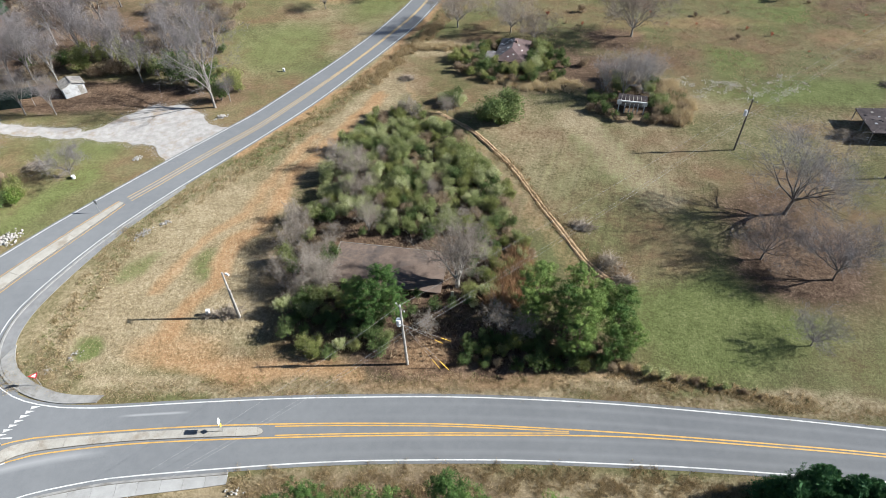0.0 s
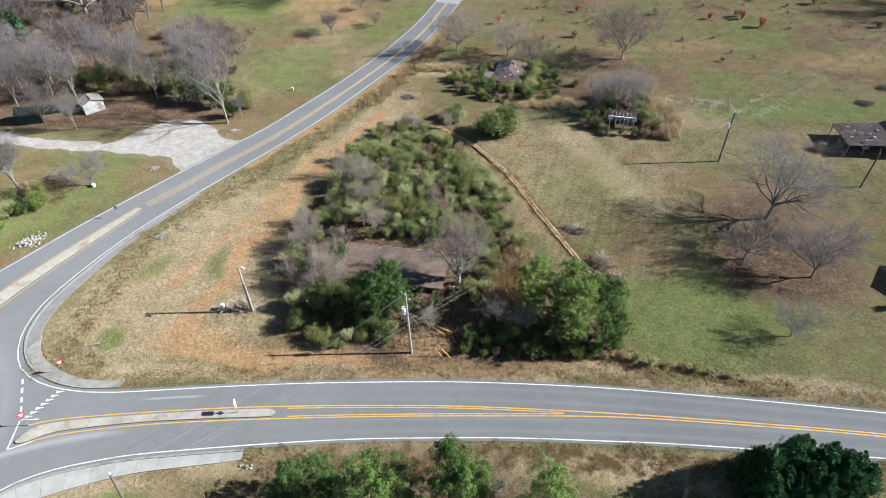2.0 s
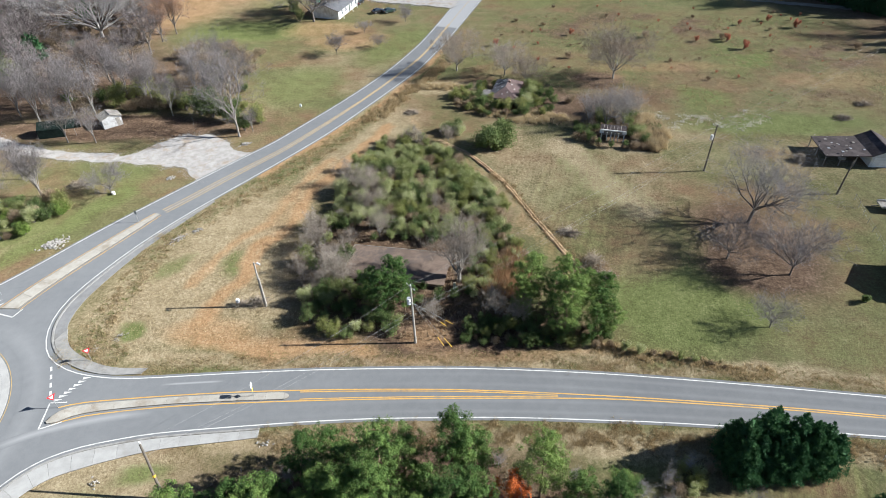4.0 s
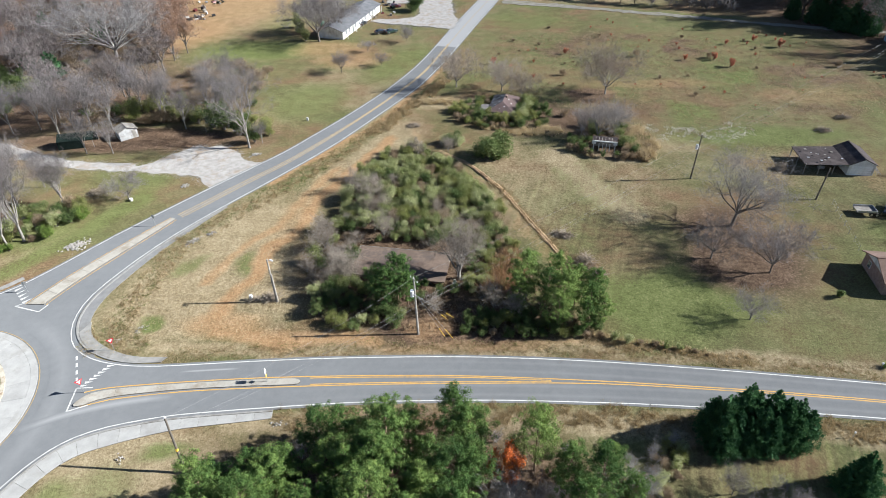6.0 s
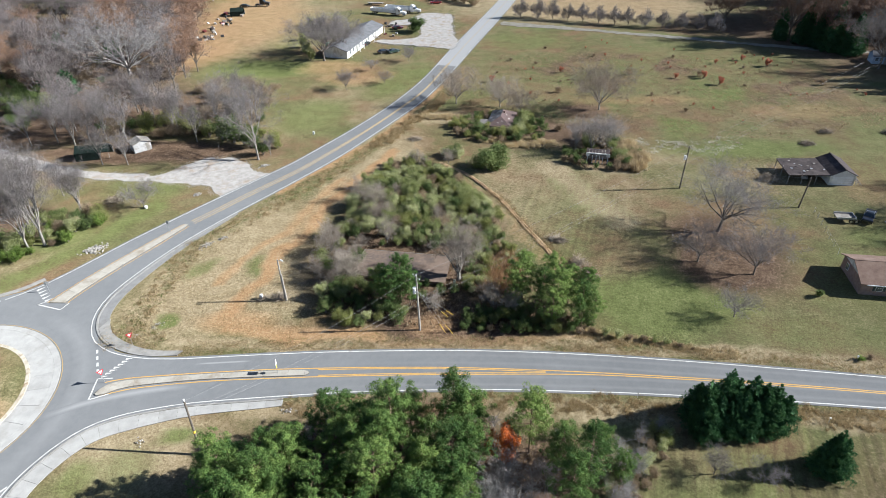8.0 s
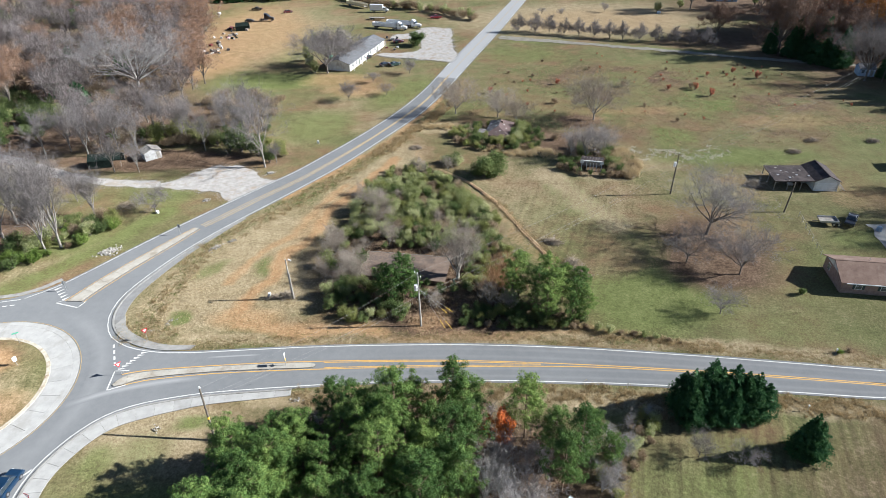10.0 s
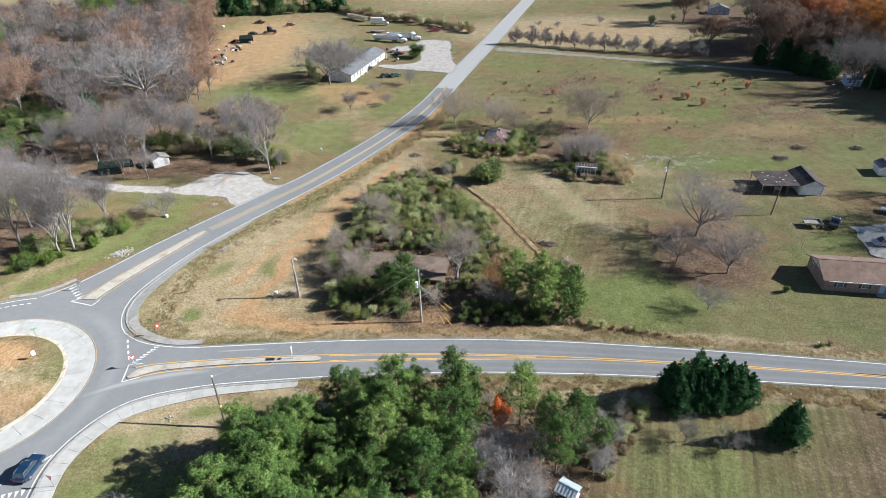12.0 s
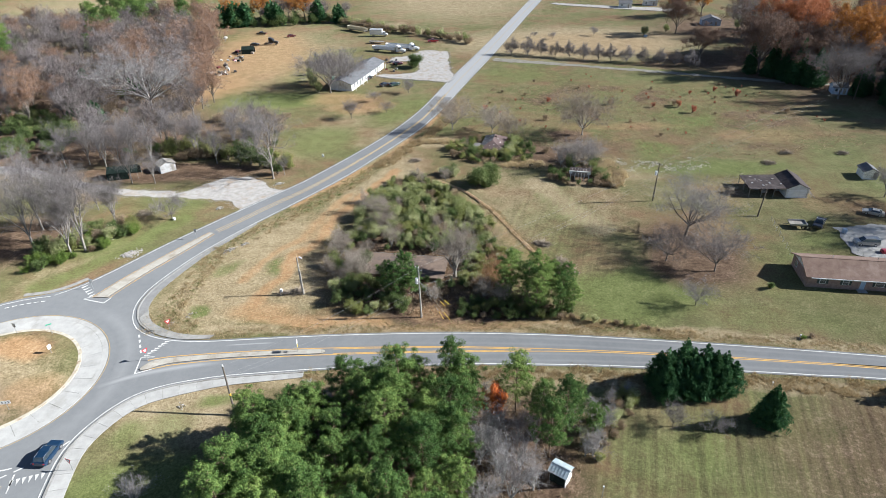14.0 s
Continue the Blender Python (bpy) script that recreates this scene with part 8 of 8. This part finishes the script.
# ---- poles, wires and signs ----
def utility_pole(x, y, h, lean=(0, 0), arm=None, can=False, lamp=False, wood="pole_wood", label="weathered wooden utility pole", extra=()):
    p = thing("utility_pole", (x, y, 0), label, "utility pole")
    top = Vector((lean[0], lean[1], h))
    part("shaft", rod((0, 0, -0.3), top, 0.19, 0.12, sides=10), M[wood], p)
    if arm is not None:
        c, s = math.cos(radians(arm)), math.sin(radians(arm))
        k = 0.97
        part("crossarm", rod((top.x * k - 0.9 * c, top.y * k - 0.9 * s, h * k), (top.x * k + 0.9 * c, top.y * k + 0.9 * s, h * k), 0.06, sides=4), M["old_wood"], p)
        for u in (-0.85, 0.0, 0.85):
            z0 = h * k if u else h
            part("insulator", rod((top.x + u * c, top.y + u * s, z0), (top.x + u * c, top.y + u * s, z0 + 0.25), 0.06, 0.04, sides=8), M["white_metal"], p)
    if can:
        part("transformer", rod((top.x * 0.75 - 0.42, top.y * 0.75, h * 0.69), (top.x * 0.78 - 0.42, top.y * 0.75, h * 0.79), 0.29, sides=14), M["white_metal"], p, "pale grey transformer can")
        part("bracket", box(top.x * 0.77 - 0.3, -0.05, h * 0.73, top.x * 0.77 + 0.1, 0.05, h * 0.75), M["galv"], p)
    if lamp:
        part("lamp_arm", rod((top.x, top.y, h * 0.98), (top.x + 0.7, top.y - 0.35, h + 0.12), 0.035, sides=6), M["galv"], p)
        part("lamp_head", rod((top.x + 0.6, top.y - 0.3, h + 0.12), (top.x + 1.1, top.y - 0.55, h + 0.06), 0.17, 0.12, sides=10), M["white_metal"], p, "pale street lamp head")
    return p


def cable(points, sag, r=0.011, label="thin overhead power line between poles", name="power_line"):
    """A sagging line through poles' tops."""
    segs = []
    for a, b in zip(points[:-1], points[1:]):
        a, b = np.array(a), np.array(b)
        u = np.linspace(0, 1, 21)
        p = a + (b - a) * u[:, None]
        p[:, 2] -= sag * 4 * u * (1 - u)
        segs += [(*p[i], *p[i + 1], r, r) for i in range(20)]
    v, q = tubes(np.array(segs), 4)
    tagged(part(name, quick_mesh(name, v, q), M["wire"]), label, "cable")


A, B, C, D, E_ = (-5.8, 47.9), (52.3, 95.1), (75.0, 85.8), (-34.3, 23.6), (150.0, 174.5)
utility_pole(*A, 10.9, (-0.25, 0.5), arm=-52, can=True, wood="pole_wood", label="tall grey utility pole with transformer beside road")
utility_pole(*B, 10.4, (0.2, 0.1), arm=-52, can=True, wood="dark_pole", label="dark wooden utility pole with transformer in field")
utility_pole(*C, 7.2, (0.6, 0.2), wood="dark_pole", label="dark leaning service pole on the lawn")
end_pole = utility_pole(*D, 8.6, (-0.9, 1.8), wood="dark_pole", label="leaning wooden utility pole beside the verge")
part("cap", rod((-0.9, 1.8, 8.5), (-0.92, 1.84, 8.75), 0.15, 0.1, sides=10), M["white_metal"], end_pole, "pale pole cap")
part("guard", rod((-0.38, 0.74, 3.55), (-0.40, 0.80, 3.85), 0.185, sides=10), M["sign_yellow"], end_pole, "yellow marker band")
utility_pole(-29.9, 56.3, 8.6, (-0.2, 0.3), lamp=True, wood="pole_wood", label="wooden lamp pole with one pale lamp head")
utility_pole(*E_, 10.4, (0.1, 0.0), arm=-45, wood="dark_pole", label="dark utility pole at the wood's edge")
utility_pole(104.6, 84.0, 6.0, (0.25, 0.1), wood="dark_pole", label="dark service pole behind the house")
utility_pole(-112.0, 262.0, 8.0, (-0.4, 0.0), wood="pole_wood", label="grey utility pole at the yard's edge")
part("pole_splint", rod((0.15, -0.02, 0.0), (0.02, 0.1, 5.6), 0.16, 0.13, sides=8), M["pole_wood"], bpy.data.objects["utility_pole.004"])
at = lambda p, dx, z: (p[0] + dx * 0.61, p[1] - dx * 0.79, z)
D_top = (-35.2, 25.4)
cable([at(D_top, 0, 8.5), (A[0] - 0.2, A[1] + 0.5, 11.1), (B[0] + 0.2, B[1], 10.6), (*E_, 10.6)], 1.1)
for dx, z, drop in ((0.2, 7.0, 0.6), (-0.2, 5.6, 0.2)):
    cable([at(D_top, dx, z + 0.6 - drop), at(A, dx, z), at(B, dx, z + 0.5), at(E_, dx, z + 0.6)], 1.0)
cable([(C[0] + 0.5, C[1], 7.0), (B[0], B[1], 8.0)], 0.9, 0.012)
for k, (x, y) in enumerate(((-1.2, 51.2), (-0.2, 51.6), (-1.6, 47.2), (-0.4, 46.9))):
    g = thing("guy_wire", (x, y, 0), "slanted guy wire with yellow guard sleeve", "guy wire", "guy wires of the pole")
    d = Vector((A[0] - x, A[1] - y, 8.0))
    part("strand", rod((0, 0, 0), d, 0.012, sides=4), M["galv"], g)
    part("guard", rod((0, 0, 0.02), d * 0.22, 0.036, sides=8), M["sign_yellow"], g, "yellow plastic guard")


def sign_post(name, x, y, h, label, face, build, z0=0.0):
    s = thing(name, (x, y, z0), label, "traffic sign", rz=face)
    part("post", rod((0, 0, -0.2), (0, 0, h), 0.04, sides=6), M["galv"], s)
    build(s, h)


def flat(outline, y, depth=0.02):
    bm = bmesh.new()
    a = [bm.verts.new((x, y, z)) for x, z in outline]
    b = [bm.verts.new((x, y + depth, z)) for x, z in outline]
    bm.faces.new(a)
    bm.faces.new(b[::-1])
    for i in range(len(a)):
        j = (i + 1) % len(a)
        bm.faces.new((a[i], b[i], b[j], a[j]))
    return bm


def yield_face(s, h):
    part("plate", flat([(-0.55, h), (0.55, h), (0, h - 0.95)], -0.07), M["sign_red"], s, "red triangular border")
    part("inset", flat([(-0.3, h - 0.14), (0.3, h - 0.14), (0, h - 0.66)], -0.076, 0.005), M["sign_white"], s, "white centre")


def keep_face(s, h):
    part("plate", box(-0.32, -0.07, h - 0.85, 0.32, -0.05, h, 0.005), M["sign_white"], s, "white plate")
    part("marker", flat([(0, h - 1.0), (0.32, h - 1.3), (0, h - 1.6), (-0.32, h - 1.3)], -0.07), M["sign_yellow"], s, "yellow diamond marker")


def chevron_face(s, h):
    part("plate", box(-0.75, -0.07, h - 0.6, 0.75, -0.05, h, 0.005), M["sign_white"], s, "white plate")
    for k in range(3):
        c = -0.5 + 0.45 * k
        part("arrow", flat([(c - 0.1, h - 0.1), (c + 0.04, h - 0.1), (c + 0.2, h - 0.3), (c + 0.04, h - 0.5), (c - 0.1, h - 0.5), (c + 0.06, h - 0.3)], -0.076, 0.005), M["black"], s, "black chevron")


def blank_face(s, h):
    part("plate", box(-0.32, -0.07, h - 0.8, 0.32, -0.05, h, 0.005), M["galv"], s, "bare metal sign back")


def white_face(s, h):
    part("plate", flat([(-0.3, h), (0.3, h), (0.3, h - 0.9), (-0.3, h - 0.9)], -0.07), M["sign_white"], s, "white plate")


sign_post("yield_sign", -52.6, 45.2, 2.5, "red and white yield sign on a post", 35, yield_face)
sign_post("yield_sign", -53.4, 36.9, 2.5, "red and white yield sign on the island", 48, yield_face, 0.12)
sign_post("yield_sign", -54.6, 13.6, 2.4, "red and white yield sign beside the leg", -20, yield_face)
sign_post("keep_right_sign", -27.4, 38.4, 2.6, "white sign with yellow marker on the island", 93, keep_face, 0.15)
sign_post("keep_right_sign", -59.2, 79.6, 2.5, "grey sign back on the narrow island", 160, blank_face, 0.15)
sign_post("chevron_sign", -70.6, 25.3, 2.0, "white sign with three black chevrons", 10, chevron_face, 0.3)
sign_post("island_sign", -71.2, 38.9, 2.0, "white sign plate on the central island", 60, white_face, 0.3)
sign_post("island_sign", -80.9, 44.9, 2.2, "dark sign back on the central island", 170, blank_face, 0.3)
sign_post("street_sign", -74.2, 44.6, 2.4, "green street sign on the apron's edge", 30, lambda s, h: part("plate", box(-0.5, -0.03, h - 0.22, 0.5, 0.0, h), M["sign_green"], s, "green plate"), 0.1)
sign_post("road_sign", -73.9, 59.6, 2.3, "dark sign back beside the lane", 200, blank_face)
sign_post("lawn_marker", 18.8, 6.6, 3.6, "dark post with white reflector on lawn", 0, lambda s, h: part("cap", box(-0.1, -0.1, h - 0.25, 0.1, 0.1, h, 0.02), M["sign_white"], s, "white cap"))
sign_post("lawn_marker", 51.2, 27.6, 1.2, "dark post with white reflector on verge", 0, lambda s, h: part("cap", box(-0.1, -0.1, h - 0.25, 0.1, 0.1, h, 0.02), M["sign_white"], s, "white cap"))
sign_post("delineator", 26.2, 32.6, 1.1, "thin dark roadside marker post", 0, lambda s, h: part("cap", box(-0.06, -0.04, h - 0.2, 0.06, 0.04, h), M["galv"], s))
sign_post("lawn_marker", 61.8, 39.6, 1.0, "small marker with green ribbon on verge", 0, lambda s, h: part("cap", box(-0.12, -0.1, h - 0.35, 0.12, 0.1, h, 0.02), M["sign_white"], s, "white cap"))

# a pale broken post in the thicket, a pedestal by the lamp and a white marker beyond the road
tagged(part("broken_post", box(-0.1, 58.5, -0.1, 0.35, 58.62, 2.3, 0.02), M["trailer_tan"]), "upright pale board in the thicket", "board")
tagged(part("utility_pedestal", box(-34.6, 56.6, 0, -34.1, 57.1, 0.95, 0.06), M["white_metal"]), "small white utility pedestal in grass", "pedestal")
tagged(part("white_marker", box(-37.7, 128.6, 0, -37.2, 129.0, 0.8, 0.05), M["white_metal"]), "small white marker post on lawn", "marker")
tagged(part("white_bucket", rod((-68.1, 89.5, 0), (-68.1, 89.5, 0.6), 0.3, 0.34, sides=12), M["white_metal"]), "white bucket beside a young tree", "bucket")
for x, y, w, h, m, lab in ((90.9, 76.9, 0.9, 1.2, "pale_blue", "pale blue plastic barrel beside slab"), (94.4, 67.9, 1.2, 0.9, "car_red", "red riding mower on the slab"), (-46.7, 213.6, 1.6, 1.4, "sign_green", "green play slide beneath a tree"), (105.5, 284.0, 1.6, 1.0, "pale_blue", "pale cart beneath a shrub")):
    tagged(part("yard_item", box(x - w / 2, y - w / 2, 0, x + w / 2, y + w / 2, h, 0.15), M[m]), lab, "yard item")


# ---- stone heaps, brush piles and yard clutter ----
def stone(seed):
    r = np.random.default_rng(seed)
    bm = bmesh.new()
    bmesh.ops.create_icosphere(bm, subdivisions=1, radius=1.0)
    for v in bm.verts:
        v.co *= r.uniform(0.72, 1.15)
        v.co.z *= 0.7
    me = bpy.data.meshes.new("stone")
    bm.to_mesh(me)
    bm.free()
    me.materials.append(M["rock"])
    return me


STONES = [stone(i) for i in range(5)]


def heap(x, y, w, d, count, size, rz, label):
    h = thing("stone_heap", (x, y, 0), label, "stone heap", rz=rz)
    r = np.random.default_rng(int(abs(x) * 10))
    for i in range(count):
        u, v = r.normal(size=2) * 0.42
        s = size * r.uniform(0.55, 1.3)
        z = max(0.0, 0.35 * (1 - u * u - v * v)) * r.random()
        ob = part("stone", STONES[i % 5], None, h)
        ob.matrix_basis = pose(u * w, v * d, z + 0.1 * s, r.uniform(0, 90), 0, r.uniform(0, 360)) @ Matrix.Diagonal((s, s, s, 1))


heap(-71.9, 73.2, 2.6, 1.7, 150, 0.2, 40, "heap of pale riprap stones beside road")
heap(-46.6, 109.6, 1.5, 0.9, 60, 0.17, 30, "small heap of pale stones by the drive")
heap(-58.6, 95.4, 1.2, 0.8, 40, 0.16, 20, "small heap of stones and debris on grass")
heap(-49.9, 74.1, 2.0, 0.9, 60, 0.15, 50, "scattered pale riprap along the road edge")
heap(-47.1, 76.6, 1.5, 0.7, 40, 0.13, 50, "scattered pale stones in rough grass")
heap(-52.8, 47.4, 1.2, 0.8, 22, 0.1, 20, "small pale stone scatter near the sign")
heap(-50.2, 50.0, 1.3, 0.9, 24, 0.1, 40, "small pale stone scatter in dry grass")
heap(-24.2, 31.0, 1.2, 0.6, 18, 0.13, 0, "pale rubble at the end of the pavement")
heap(-43.8, 25.8, 1.1, 0.8, 16, 0.11, 0, "pale stones in the verge")


def brush_pile(x, y, w, d, h, rz, label, count=420):
    r = np.random.default_rng(int(abs(x) * 7 + abs(y)))
    p = np.c_[r.normal(size=count) * w * 0.32, r.normal(size=count) * d * 0.32, np.zeros(count)]
    p[:, 2] = np.clip(h * (1 - (p[:, 0] / w) ** 2 * 2 - (p[:, 1] / d) ** 2 * 2), 0.05, h) * r.random(count)
    e = p + np.c_[r.normal(size=(count, 2)) * 0.7, np.abs(r.normal(size=count)) * 0.25]
    v, q = tubes(np.c_[p, e, np.full(count, 0.035), np.full(count, 0.015)], 3)
    b = thing("brush_pile", (x, y, 0), label, "brush pile", rz=rz)
    part("tangle", quick_mesh("tangle", v, q), M["dry_brush"], b)


brush_pile(20.9, 74.2, 2.6, 1.7, 0.7, -20, "low pile of pale cut brush on lawn")
brush_pile(23.6, 65.4, 2.4, 2.8, 1.8, 10, "tall heap of dead brush at the bank")
brush_pile(25.0, 62.3, 2.2, 1.0, 0.6, -20, "low ragged brush heap at the ditch end")
brush_pile(-9.4, 124.2, 1.6, 1.0, 0.5, 0, "small heap of brush in grass")
brush_pile(73.6, 98.6, 2.0, 1.6, 1.4, 0, "weedy brush heap beside the lean-to")
brush_pile(-33.6, 56.6, 1.3, 0.8, 0.5, 0, "dry weeds round the pedestal", 120)
brush_pile(-31.2, 57.0, 1.6, 1.2, 0.6, 0, "dry weeds at the lamp pole's foot")
brush_pile(100.9, 124.9, 2.4, 1.2, 0.6, 0, "dark brush heap in the pasture")
brush_pile(117.0, 123.7, 1.8, 1.0, 0.7, 0, "dark brush heap in the pasture")
brush_pile(92.4, 117.8, 2.6, 1.4, 0.4, 0, "low brush heap in the pasture")
brush_pile(-76.5, 92.6, 3.4, 2.2, 1.4, 0, "fallen limb and brush under trees", 300)
r_junk = np.random.default_rng(77)
for k in range(64):
    x, y = ((r_junk.normal(-99, 3.4), r_junk.uniform(222, 268)) if k < 44 else (r_junk.uniform(-30, -20), r_junk.uniform(218, 246)))
    w, d, h = r_junk.uniform(0.4, 1.9), r_junk.uniform(0.4, 1.3), r_junk.uniform(0.25, 1.2)
    bm = box(-w / 2, -d / 2, 0, w / 2, d / 2, h, 0.08)
    for v in bm.verts:
        v.co += Vector(r_junk.normal(size=3) * 0.08)
    tagged(part("junk_item", bm, M[("clutter", "white_wall", "dark_metal", "old_wood", "dark_metal", "pale_sheet", "clutter", "roof_rust", "tarp", "car_maroon")[k % 10]], None, "", pose(x, y, 0, 0, 0, r_junk.uniform(0, 180))), "piece of discarded yard junk on grass", "junk")


def fence(points, label):
    f = thing("wire_fence", (0, 0, 0), label, "fence")
    line = spline(points, 2.4)
    for x, y in line:
        part("post", rod((x, y, -0.1), (x, y, 1.3), 0.04, sides=6), M["galv"], f)
    for z in (0.6, 1.2):
        for a, b in zip(line[:-1], line[1:]):
            part("rail", rod((*a, z), (*b, z), 0.012, sides=4), M["galv"], f)


fence([(77.2, 83.6), (75.6, 76.0), (74.0, 68.0)], "grey wire fence across the lawn")
fence([(90.2, 75.8), (89.4, 70.6), (88.6, 66.0)], "grey wire fence beside the slab")
satellite = thing("satellite_dish", (-114.9, 290.8, 0), "large white satellite dish at yard edge", "satellite dish", rz=30)
part("mast", rod((0, 0, 0), (0, 0, 1.5), 0.08), M["galv"], satellite)
dish = bmesh.new()
bmesh.ops.create_uvsphere(dish, u_segments=16, v_segments=8, radius=1.7)
bmesh.ops.delete(dish, geom=[v for v in dish.verts if v.co.z > -0.8], context="VERTS")
bmesh.ops.transform(dish, matrix=Matrix.Translation((0, 0, 2.6)) @ Matrix.Rotation(radians(-50), 4, "X") @ Matrix.Translation((0, 0, 0.6)), verts=dish.verts)
bmesh.ops.solidify(dish, geom=dish.faces[:], thickness=0.04)
part("reflector", dish, M["white_metal"], satellite)
